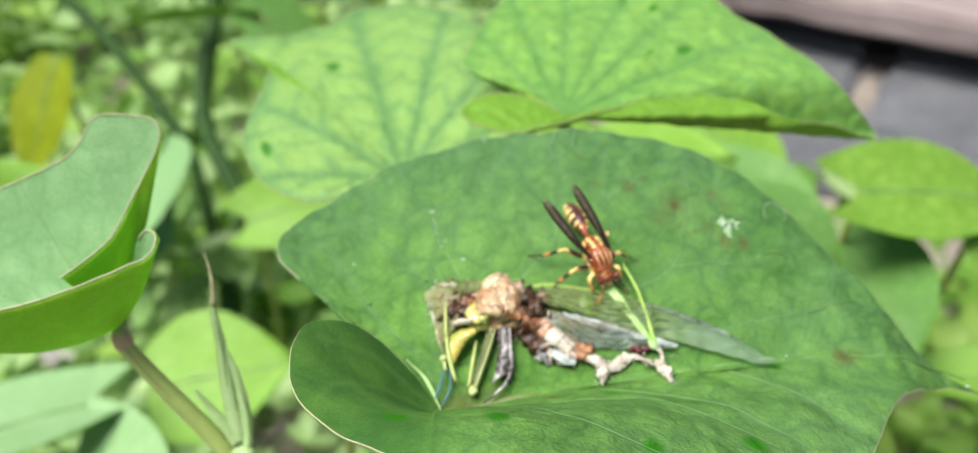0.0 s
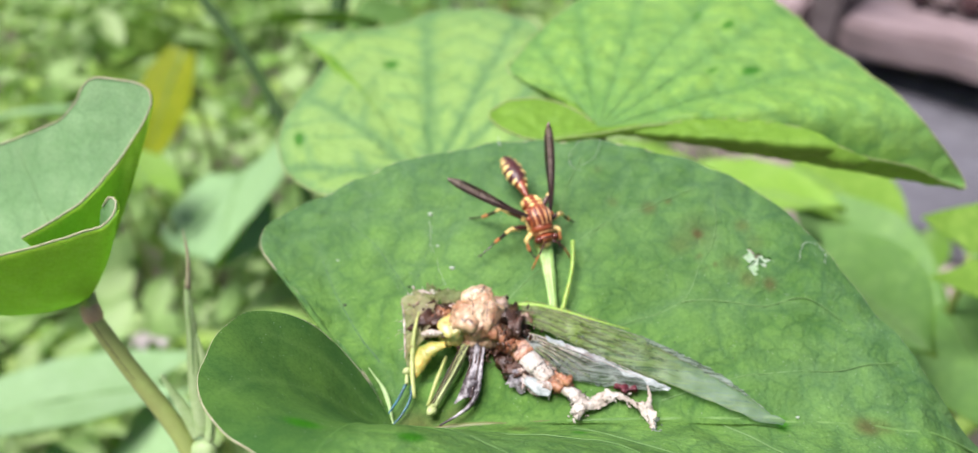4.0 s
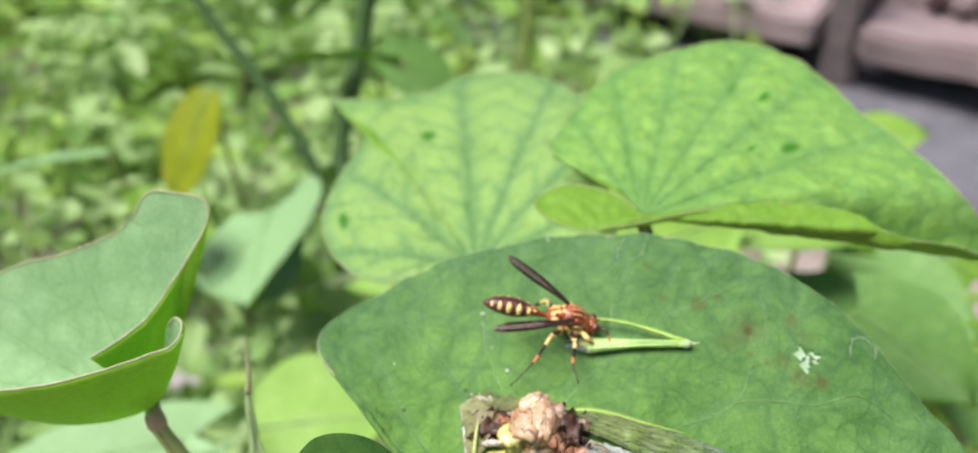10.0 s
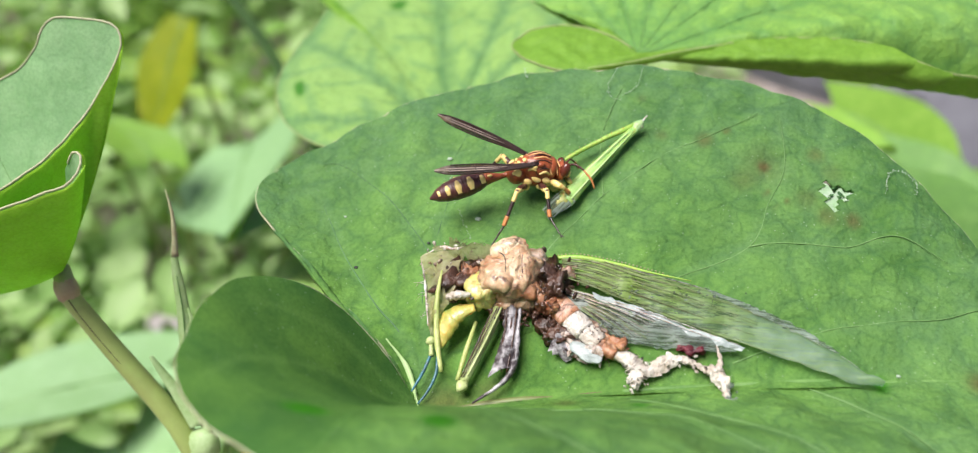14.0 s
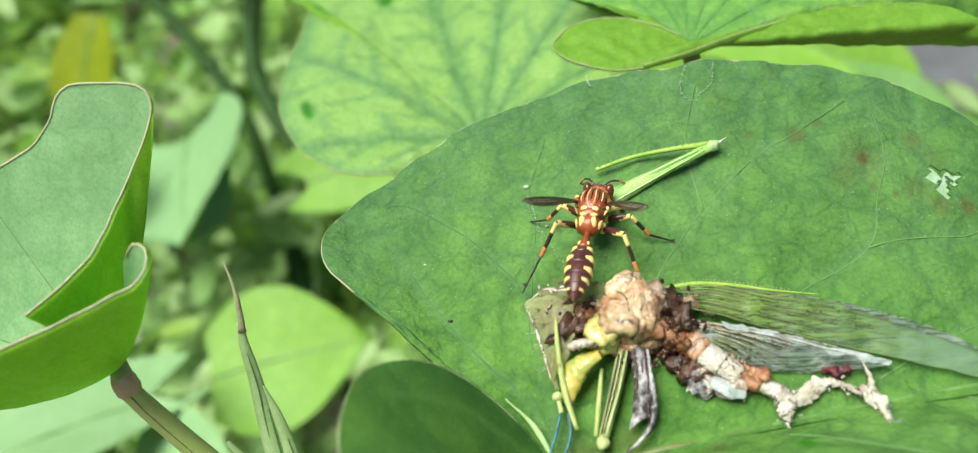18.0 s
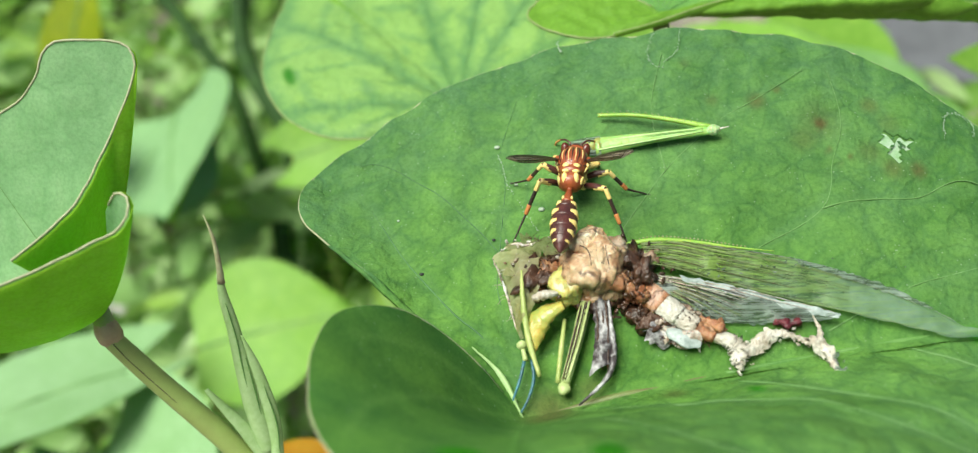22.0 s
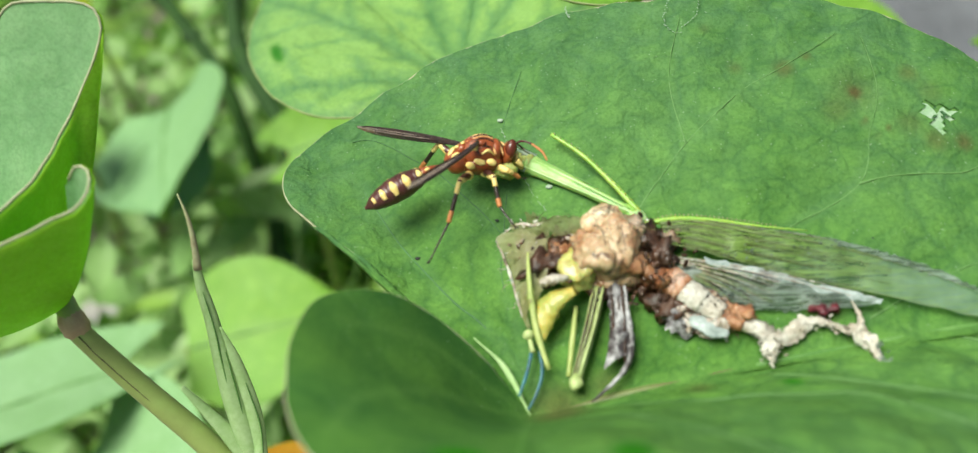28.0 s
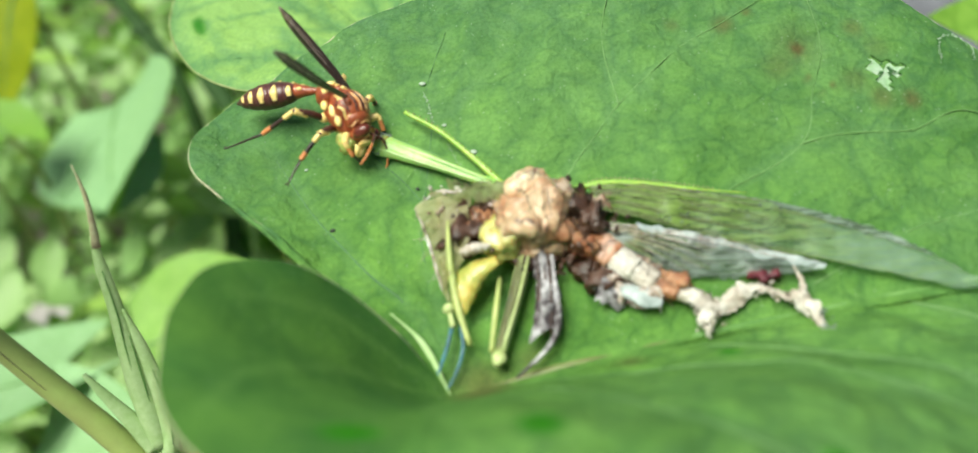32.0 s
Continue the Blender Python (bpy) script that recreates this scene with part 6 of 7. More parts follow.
def wasp():
    body = thing("paper_wasp", "red-brown paper wasp with yellow bands, chewing a green insect leg", "wasp")

    def add(name, shape, material, label="", parent=None):
        return part(name, mesh(name, *shape), material, parent or body, label)

    chest_at, chest_r = (0.25, 0, 0.25), (1.75, 1.45, 1.35)
    chest = add("thorax", ball(chest_at, chest_r, (0, 8, 0), 0.05, 3, 16, 20), WASP_RED, "red-brown thorax with yellow lines")
    for side in (-1, 1):
        # two pinkish lines along the back, a pale line round it, dark seams between
        add("stripe", strip_on(chest_at, chest_r, [(side * 12, 40), (side * 30, 68), (side * 110, 76), (side * 160, 58)], 0.075), WASP_LINE, parent=chest)
        add("stripe", strip_on(chest_at, chest_r, [(side * 38, 30), (side * 62, 50), (side * 100, 52), (side * 140, 44)], 0.075), WASP_LINE, parent=chest)
        add("seam", strip_on(chest_at, chest_r, [(side * 25, 42), (side * 52, 62), (side * 105, 65), (side * 150, 52)], 0.085), WASP_BLACK, parent=chest)
        add("seam", strip_on(chest_at, chest_r, [(side * 48, 18), (side * 72, 38), (side * 104, 40), (side * 138, 34)], 0.08), WASP_BLACK, parent=chest)
        add("seam", strip_on(chest_at, chest_r, [(side * 100, -20), (side * 112, 15), (side * 146, 38)], 0.09), WASP_BLACK, parent=chest)
        add("stripe", strip_on(chest_at, chest_r, [(side * 56, -26), (side * 76, -8), (side * 96, -14)], 0.15), WASP_YELLOW, parent=chest)
        add("stripe", strip_on(chest_at, chest_r, [(side * 104, 2), (side * 116, 10), (side * 130, 4)], 0.16), WASP_YELLOW, parent=chest)
        add("seam", strip_on(chest_at, chest_r, [(side * 52, -8), (side * 78, 8), (side * 98, 4)], 0.06), WASP_BLACK, parent=chest)
    add("seam", strip_on(chest_at, chest_r, [(0, 46), (0, 75), (180, 80), (180, 56)], 0.06), WASP_BLACK, parent=chest)
    collar = add("collar", ball((1.35, 0, 0.0), (0.75, 1.25, 1.1), (0, 20, 0), 0.03, 3, 12, 18), WASP_RED)
    add("stripe", tube([(1.25, 1.22, -0.35), (1.05, 1.0, 0.62), (0.95, 0, 1.2), (1.05, -1.0, 0.62), (1.25, -1.22, -0.35)], [0.09, 0.12, 0.09], 6, count=24), WASP_LINE, parent=collar)
    add("stripe", tube([(1.85, 1.05, -0.5), (1.8, 0.8, 0.45), (1.75, 0, 0.85), (1.8, -0.8, 0.45), (1.85, -1.05, -0.5)], [0.06, 0.1, 0.06], 6, count=24), WASP_LINE, parent=collar)
    add("underside", ball((0.2, 0, -0.75), (1.75, 1.15, 0.85), (0, 5, 0), 0.08, 2), WASP_RED, "red-brown underside")
    for side in (-1, 1):
        for x, z, long in ((0.75, -0.85, 0.42), (-0.15, -0.6, 0.5), (-0.95, -0.75, 0.4)):
            add("patch", ball((x, side * 1.08, z), (long, 0.18, 0.3), (0, 30, 0), rings=6, sides=10), WASP_YELLOW, parent=chest)
    shield = add("shield", ball((-1.15, 0, 0.75), (0.6, 0.95, 0.5), (0, -25, 0), 0.03, 3), WASP_RED)
    rump = add("rump", ball((-1.75, 0, -0.1), (0.95, 1.15, 1.05), (0, -15, 0), 0.04, 3), WASP_RED)
    for side in (-1, 1):
        # yellow bars across the shield, and broad ones down the rump
        add("patch", ball((-1.0, side * 0.42, 1.14), (0.24, 0.36, 0.16), (0, -25, 0), rings=6, sides=10), WASP_YELLOW, parent=shield)
        add("patch", ball((-1.5, side * 0.42, 0.96), (0.17, 0.36, 0.16), (0, -45, 0), rings=6, sides=10), WASP_YELLOW, parent=shield)
        add("patch", ball((-2.12, side * 0.45, 0.52), (0.62, 0.3, 0.24), (0, -52, side * 10), rings=8, sides=12), WASP_YELLOW, parent=rump)
        add("patch", ball((-1.9, side * 0.98, 0.1), (0.5, 0.14, 0.4), (0, -40, side * 20), rings=6, sides=10), WASP_YELLOW, parent=rump)
        add("wing_root", ball((0.3, side * 1.32, 0.75), (0.38, 0.3, 0.25), rings=6, sides=10), WASP_RED, parent=chest)
        add("wing_root_patch", ball((-0.25, side * 1.32, 0.62), (0.26, 0.2, 0.2), rings=6, sides=10), WASP_YELLOW, parent=chest)
    head = add("head", ball((2.4, 0, -0.4), (0.6, 1.15, 0.95), (0, 25, 0), 0.03, 3, 14, 18), WASP_RED, "red-brown head")
    add("stripe", tube([(2.62, 0.62, 0.36), (2.72, 0.3, 0.5), (2.75, 0, 0.52), (2.72, -0.3, 0.5), (2.62, -0.62, 0.36)], [0.05, 0.08, 0.05], 6, count=16), WASP_BLACK, parent=head)
    add("stripe", tube([(2.15, 0.9, 0.2), (2.1, 0.5, 0.5), (2.1, 0, 0.58), (2.1, -0.5, 0.5), (2.15, -0.9, 0.2)], [0.05, 0.09, 0.05], 6, count=18), WASP_LINE, parent=head)
    for side in (-1, 1):
        add("eye", ball((2.6, side * 0.86, -0.2), (0.48, 0.46, 0.82), (side * -12, 25, 0), rings=12, sides=14), EYE_BROWN, "glossy dark brown eye", head)
        add("stripe", tube([(2.95, side * 0.5, 0.2), (3.0, side * 0.45, -0.2), (3.0, side * 0.5, -0.6)], [0.05, 0.08, 0.05], 6, count=10), WASP_LINE, parent=head)
        feeler = [(3.05, side * 0.35, 0.1), (3.6, side * 0.9, 0.25), (4.2, side * 1.5, -0.2), (4.7, side * 2.0, -1.0), (4.9, side * 2.2, -1.8)]
        add("antenna", tube(feeler[:3], [0.10, 0.09, 0.09], 7, count=12), WASP_DARK, "dark brown antenna", head)
        add("antenna_tip", tube(feeler[2:], [0.09, 0.11, 0.07], 7, count=14), WASP_ORANGE, "rusty antenna tip", head)
        add("mandible", tube([(2.95, side * 0.5, -1.15), (3.25, side * 0.4, -1.6), (3.35, side * 0.1, -1.85)], [0.26, 0.2, 0.08], 7), WASP_YELLOW, parent=head)
    add("face_plate", ball((3.05, 0, -0.75), (0.25, 0.55, 0.5), (0, 25, 0), rings=8, sides=12), WASP_YELLOW, "yellow face plate", head)
    add("mouthful", ball((2.0, 0, -1.7), (1.0, 0.8, 0.65), rough=0.35, scale=1.4, rings=12, sides=14), PULP, "chewed green pulp")

    # the hind body hangs on a thin waist and swings on it
    waist = (-2.45, 0, -0.15)
    abdomen = part("abdomen", mesh("abdomen", *tube([(0.3, 0, 0.05), (-0.8, 0, 0.0), (-1.5, 0, 0.05), (-2.2, 0, 0.05)], [0.28, 0.24, 0.42, 0.62], 12, count=16)), WASP_RED, body, "dark brown banded abdomen on a red waist")
    abdomen.location = [v * MM for v in waist]
    outline = [(-1.9, 0.5), (-2.5, 0.82), (-3.3, 1.06), (-4.3, 1.15), (-5.2, 1.08), (-6.0, 0.9), (-6.7, 0.62), (-7.35, 0.12)]
    bounds = [(-1.9, -2.9), (-2.82, -4.15), (-4.07, -5.2), (-5.12, -6.1), (-6.02, -6.85), (-6.77, -7.4)]

    def girth(x):
        return float(np.interp(-x, [-p[0] for p in outline], [p[1] for p in outline]))

    for n, (front, back) in enumerate(bounds):
        xs = np.linspace(front, back, 7)
        sizes = [girth(x) * (0.955 + 0.05 * i / 6) for i, x in enumerate(xs)]
        ring = add("ring", tube([(float(x), 0, -0.012 * float(x) ** 2 + 0.08) for x in xs], sizes, 16, flat=0.92, count=8), WASP_DARK, parent=abdomen)
        if n < 5:
            x = front * 0.35 + back * 0.65
            g = girth(x)
            for side in (-1, 1):
                reach = ((30, 58, 92), (28, 60, 100), (28, 60, 100), (30, 58, 92), (34, 56, 80))[n]
                arc = [radians(side * r) for r in reach]
                line = [(x + 0.06 * i, g * 0.98 * math.sin(a), g * 0.905 * math.cos(a) - 0.012 * x * x + 0.08) for i, a in enumerate(arc)]
                thick_most = (0.26, 0.36, 0.34, 0.28, 0.2)[n]
                add("spot", tube(line, [0.14, thick_most, 0.2], 8, flat=0.4, up=(0, math.sin(arc[1]), math.cos(arc[1])), count=12), WASP_YELLOW, "yellow side spot", abdomen)
    for side in (-1, 1):
        add("spot", ball((-1.75, side * 0.34, 0.36), (0.26, 0.16, 0.14), (side * 40, 0, 0), rings=6, sides=10), WASP_YELLOW, "cream spot on the red waist", abdomen)

    # wings: a stiff leading rib, clear smoky skin, a few veins
    wings = []
    for side in (-1, 1):
        front = [(0, 0, 0), (-2.6, side * 0.28, 0.10), (-5.5, side * 0.36, 0.12), (-8.2, side * 0.24, 0.05), (-9.4, side * -0.12, 0.0)]
        rear = [(0.0, side * -0.15, 0), (-2.4, side * -0.2, -0.1), (-5.2, side * -0.5, -0.2), (-7.9, side * -0.62, -0.16), (-9.3, side * -0.3, -0.02)]
        wing = part("wing", mesh("wing", *sheet(front, rear, 30, 8, 0.06, side * 3.0)), SMOKY_WING, body, "smoky brown narrow wing")
        add("wing_vein", tube(front, [0.14, 0.12, 0.10, 0.05], 6, count=24), WASP_BLACK, parent=wing)
        for share in (0.2, 0.42, 0.7, 1.0):
            line = [Vector(a).lerp(Vector(b), share) + Vector((0, 0, 0.03)) for a, b in zip(front[:4], rear[:4])]
            add("wing_vein", tube([tuple(p) for p in line], [0.10, 0.08, 0.05], 5, count=18), WASP_BLACK, parent=wing)
        for share in (0.32, 0.56):
            line = [Vector(a).lerp(Vector(b), share) + Vector((0, 0, 0.045)) for a, b in zip(front[1:], rear[1:])]
            add("wing_streak", tube([tuple(p) for p in line], [0.03, 0.07, 0.03], 5, flat=0.4, count=16), WASP_GREY, "pale streak", wing)
        add("wing_vein", tube([front[2], tuple(Vector(front[2]).lerp(Vector(rear[2]), 0.5) + Vector((-0.4, 0, 0.04))), tuple(Vector(rear[2]) + Vector((-0.3, 0, 0.03)))], [0.06, 0.05], 5), WASP_BLACK, parent=wing)
        wings.append((side, wing))

    # legs: hip, thigh, shin and foot
    legs = {"fore_leg": [(1.1, 0.75, -1.0), (1.9, 1.85, -0.6), (2.7, 1.7, -1.5), (3.2, 1.4, -1.95)],
            "middle_leg": [(0.2, 0.9, -1.1), (0.3, 2.8, -0.2), (0.1, 4.2, -1.9), (0.6, 5.8, -2.8)],
            "hind_leg": [(-1.1, 0.9, -1.0), (-2.4, 2.7, 0.2), (-4.0, 3.9, -2.3), (-6.2, 5.1, -4.4)]}
    limbs = []
    for side in (-1, 1):
        for name, (hip0, knee0, ankle0, toe0) in legs.items():
            flip = lambda p: (p[0], p[1] * side * (1.12 if side < 0 else 0.95), p[2] + (0.0 if p is hip0 else (-0.3 if side < 0 else 0.25)))
            hip, knee, ankle, toe = flip(hip0), flip(knee0), flip(ankle0), flip(toe0)
            leg = add(name, tube([hip, tuple(Vector(hip).lerp(Vector(knee), 0.5) + Vector((0, 0, 0.1))), knee], [0.25, 0.31, 0.2], 8, count=12), WASP_DARK if name != "fore_leg" else WASP_YELLOW, "dark leg with yellow joints")
            limbs.append(leg)
            add("hip", ball(hip, (0.4, 0.36, 0.42), rings=6, sides=10), WASP_YELLOW, parent=leg)
            add("knee", ball(tuple(Vector(knee).lerp(Vector(hip), 0.12)), (0.26, 0.26, 0.26), rings=6, sides=10), WASP_YELLOW, parent=leg)
            add("knee_band", tube([tuple(Vector(knee).lerp(Vector(hip), 0.45)), knee], [0.315, 0.24], 8), WASP_YELLOW, parent=leg)
            add("shin", tube([knee, ankle], [0.16, 0.185, 0.15], 8, count=10), WASP_BLACK if name != "fore_leg" else WASP_ORANGE, parent=leg)
            add("shin_band", tube([knee, tuple(Vector(knee).lerp(Vector(ankle), 0.3))], [0.2, 0.21], 8), WASP_YELLOW, parent=leg)
            add("shin_band", tube([tuple(Vector(knee).lerp(Vector(ankle), 0.72)), ankle], [0.21, 0.19], 8), WASP_ORANGE, parent=leg)
            sole = Vector(toe)
            add("foot", tube([ankle, tuple(Vector(ankle).lerp(sole, 0.5)), toe], [0.1, 0.085, 0.06], 6, count=14, bumps=0.12), WASP_BLACK, parent=leg)
            way = (sole - Vector(ankle)).normalized()
            for spread in (-0.5, 0.5):
                tip = sole + Vector((way.x + spread * way.y, way.y - spread * way.x, -0.1)) * 0.35
                add("claw", tube([toe, tuple(tip)], [0.07, 0.03], 5), WASP_BLACK, parent=leg)
    return body, abdomen, wings, limbs


WASP_BODY, WASP_ABDOMEN, WASP_WINGS, WASP_LEGS = wasp()

KNEE = tissue("pale_knee", (0.50, 0.62, 0.36), (0.27, 0.42, 0.13), 700.0, 0.35, 0.0002, subsurface=0.2)


def torn_leg():
    """The katydid's hind leg that the wasp drags about: its knee is the origin, the torn end lies backwards."""
    leg = thing("insect_leg", "torn-off green katydid leg held by the wasp", "insect leg")

    def add(name, shape, material, label="", parent=None):
        return part(name, mesh(name, *shape), material, parent or leg, label)

    thigh = add("thigh", tube([(0.3, 0, 0), (-0.6, 0, 0.05), (-3, -0.1, 0.1), (-7, -0.3, 0.15), (-10.3, -0.5, 0.1)], [0.44, 0.46, 0.52, 0.74, 0.95], 12, flat=0.65, bumps=0.02, count=30), THIGH_GREEN, "bright green tapering thigh")
    for y, z, size in ((0.12, 0.46, 0.12), (-0.42, 0.42, 0.08)):
        add("ridge", tube([(-0.6, y * 0.5, z * 0.75), (-5, y * 1.1 - 0.15, z + 0.03), (-10, y * 1.5 - 0.45, z + 0.12)], [size * 0.5, size, size * 1.2], 6, flat=0.6), THIGH_RIDGE, parent=thigh)
    for y, z in ((-0.14, 0.45), (0.5, 0.32)):
        add("groove", tube([(-1.2, y * 0.5, z * 0.85), (-5, y * 0.9 - 0.1, z + 0.01), (-9.6, y * 1.2 - 0.35, z + 0.09)], [0.02, 0.05, 0.06], 5), VEIN, parent=thigh)
    add("knee", ball((0.3, 0, 0.05), (0.66, 0.46, 0.44), rough=0.12, scale=2.4, rings=14, sides=16), KNEE, "pale swollen knee")
    add("spur", tube([(0.7, 0, 0.1), (1.7, 0.1, 0.15)], [0.12, 0.04], 5), WHITE_SHRED)
    shin = add("shin", tube([(0.1, 0.3, 0.05), (-3, 1.3, 0.3), (-6.5, 2.2, 0.5), (-9.8, 2.5, 0.7)], [0.28, 0.22, 0.2, 0.19], 8, count=22), LIME_SKIN, "thin lime green shin")
    for p in spline([(-1, 0.7, 0.45), (-6, 2.2, 0.78), (-9.4, 2.5, 0.95)], 16):
        add("spine", tube([tuple(p), (p.x - 0.1, p.y + 0.05, p.z + 0.22)], [0.06, 0.02], 4, count=3), MEMBRANE, parent=shin)
    add("torn_end", sheet([(-9.8, -1.5, 0.2), (-11.5, -1.3, 0.3), (-12.8, -0.9, 0.2)], [(-9.8, 0.5, 0.3), (-11.3, 0.4, 0.4), (-12.6, 0.1, 0.3)], 12, 7, 0.35, 21.0, 0.5), CLEAR_WING, "clear shreds at the torn end")
    add("torn_end", tube([(-9.8, -0.4, 0.2), (-11, -0.5, 0.15), (-12.2, -0.3, 0.0)], [0.7, 0.5, 0.15], 8, bumps=0.3, count=12), PULP, "chewed green flesh")
    return leg


TORN_LEG = torn_leg()

# ---- what moves: places in mm, turns in degrees ----
WASP = [
    (0, 12.36, 88.55, 276.42, 0.5, 29.7, -63.0),
    (0.5, 11.49, 89.17, 276.63, 1.0, 30.5, -71.1),
    (1, 11.91, 88.94, 276.54, -0.2, 28.0, -51.8),
    (1.5, 8.49, 90.31, 276.90, -0.7, 22.2, -54.0),
    (2, 6.45, 93.82, 277.99, -1.0, 18.3, -66.7),
    (2.5, 5.73, 94.92, 278.35, -1.5, 17.3, -60.3),
    (3, 5.51, 94.75, 278.28, -1.2, 19.1, -67.7),
    (3.5, 6.10, 95.18, 278.30, -1.4, 22.9, -62.9),
    (4, 5.48, 95.72, 278.32, -1.5, 26.1, -56.2),
    (4.5, 5.73, 95.65, 278.33, -1.7, 25.5, -52.3),
    (6.5, 4.78, 94.99, 278.12, -1.8, 23.8, -42.1),
    (7, 4.57, 95.87, 278.43, -2.1, 21.6, -34.1),
    (7.5, 4.42, 95.43, 278.24, -2.2, 15.7, -27.3),
    (8, 4.72, 95.90, 278.37, -2.2, 9.9, -21.3),
    (8.5, 4.08, 96.13, 278.43, -2.5, 12.7, -13.7),
    (9, 4.50, 95.63, 278.27, -2.8, 15.7, -6.1),
    (9.5, 3.59, 96.02, 278.35, -4.1, 17.8, -1.2),
    (10, 3.32, 95.65, 278.20, -5.8, 17.0, 11.9),
    (10.5, 3.23, 95.74, 278.26, -7.9, 12.8, 12.9),
    (11, 3.12, 95.20, 278.11, -10.1, 8.4, 15.0),
    (11.5, 2.63, 94.56, 277.86, -11.9, 5.8, 22.5),
    (12, 2.21, 94.60, 277.85, -13.3, 6.5, 20.3),
    (12.5, 2.34, 93.97, 277.65, -14.3, 4.9, 24.3),
    (13, 2.37, 94.33, 277.78, -15.2, 4.1, 26.2),
    (13.5, 2.31, 93.86, 277.61, -16.4, 4.1, 22.5),
    (14, 1.98, 94.07, 277.67, -17.6, 2.9, 22.1),
    (14.5, 2.42, 94.81, 277.95, -15.3, -1.2, 31.6),
    (16.5, 0.60, 94.10, 277.61, -6.2, -5.8, 39.4),
    (17, -0.82, 93.19, 277.23, -4.0, -5.5, 45.0),
    (17.5, -1.25, 92.60, 276.97, -3.1, -4.9, 66.3),
    (18, -1.25, 92.75, 277.00, -2.3, -1.8, 76.1),
    (18.5, -0.29, 93.40, 277.28, -0.9, -1.7, 75.2),
    (19, -0.43, 92.16, 276.83, 0.2, -1.8, 73.5),
    (19.5, -0.24, 92.21, 276.86, 0.2, -3.3, 77.7),
    (20, -0.52, 92.40, 276.90, 0.1, -4.6, 78.5),
    (20.5, 0.26, 93.21, 277.23, -0.2, -3.8, 77.5),
    (21, -0.58, 92.69, 277.00, -0.5, -3.2, 84.7),
    (21.5, 0.06, 93.34, 277.26, -0.0, -1.8, 85.2),
    (22, -0.11, 92.77, 277.05, 0.1, -0.2, 82.0),
    (22.5, -0.74, 93.17, 277.16, 0.2, 0.3, 81.2),
    (23, -0.50, 92.15, 276.81, 0.2, 1.0, 78.2),
    (23.5, 0.27, 93.21, 277.23, -3.0, 2.3, 69.6),
    (24, 0.27, 92.35, 276.94, -6.0, 3.3, 66.5),
    (24.5, -0.12, 93.02, 277.15, -11.5, 3.4, 53.7),
    (26.5, -3.85, 94.11, 277.33, -32.9, -1.3, 35.7),
    (27, -3.84, 93.18, 277.00, -37.8, 0.8, 19.0),
    (27.5, -5.89, 91.76, 276.49, -39.8, 3.2, 14.0),
    (28, -8.60, 92.24, 276.58, -42.2, 2.3, 19.2),
    (28.5, -10.38, 93.35, 276.70, -45.2, 14.7, 11.3),
    (29, -10.94, 93.35, 276.55, -48.0, 27.7, 3.4),
    (29.5, -11.71, 93.36, 276.52, -50.7, 25.6, -26.2),
    (30, -11.37, 93.53, 276.65, -54.2, 20.1, -45.3),
    (30.5, -11.48, 93.56, 276.60, -54.8, 19.3, -43.7),
    (31, -12.12, 93.67, 276.54, -55.0, 20.0, -46.5),
    (31.5, -12.65, 93.50, 276.47, -53.5, 21.7, -49.1),
    (32, -12.47, 93.80, 276.64, -52.7, 21.1, -44.9),
]
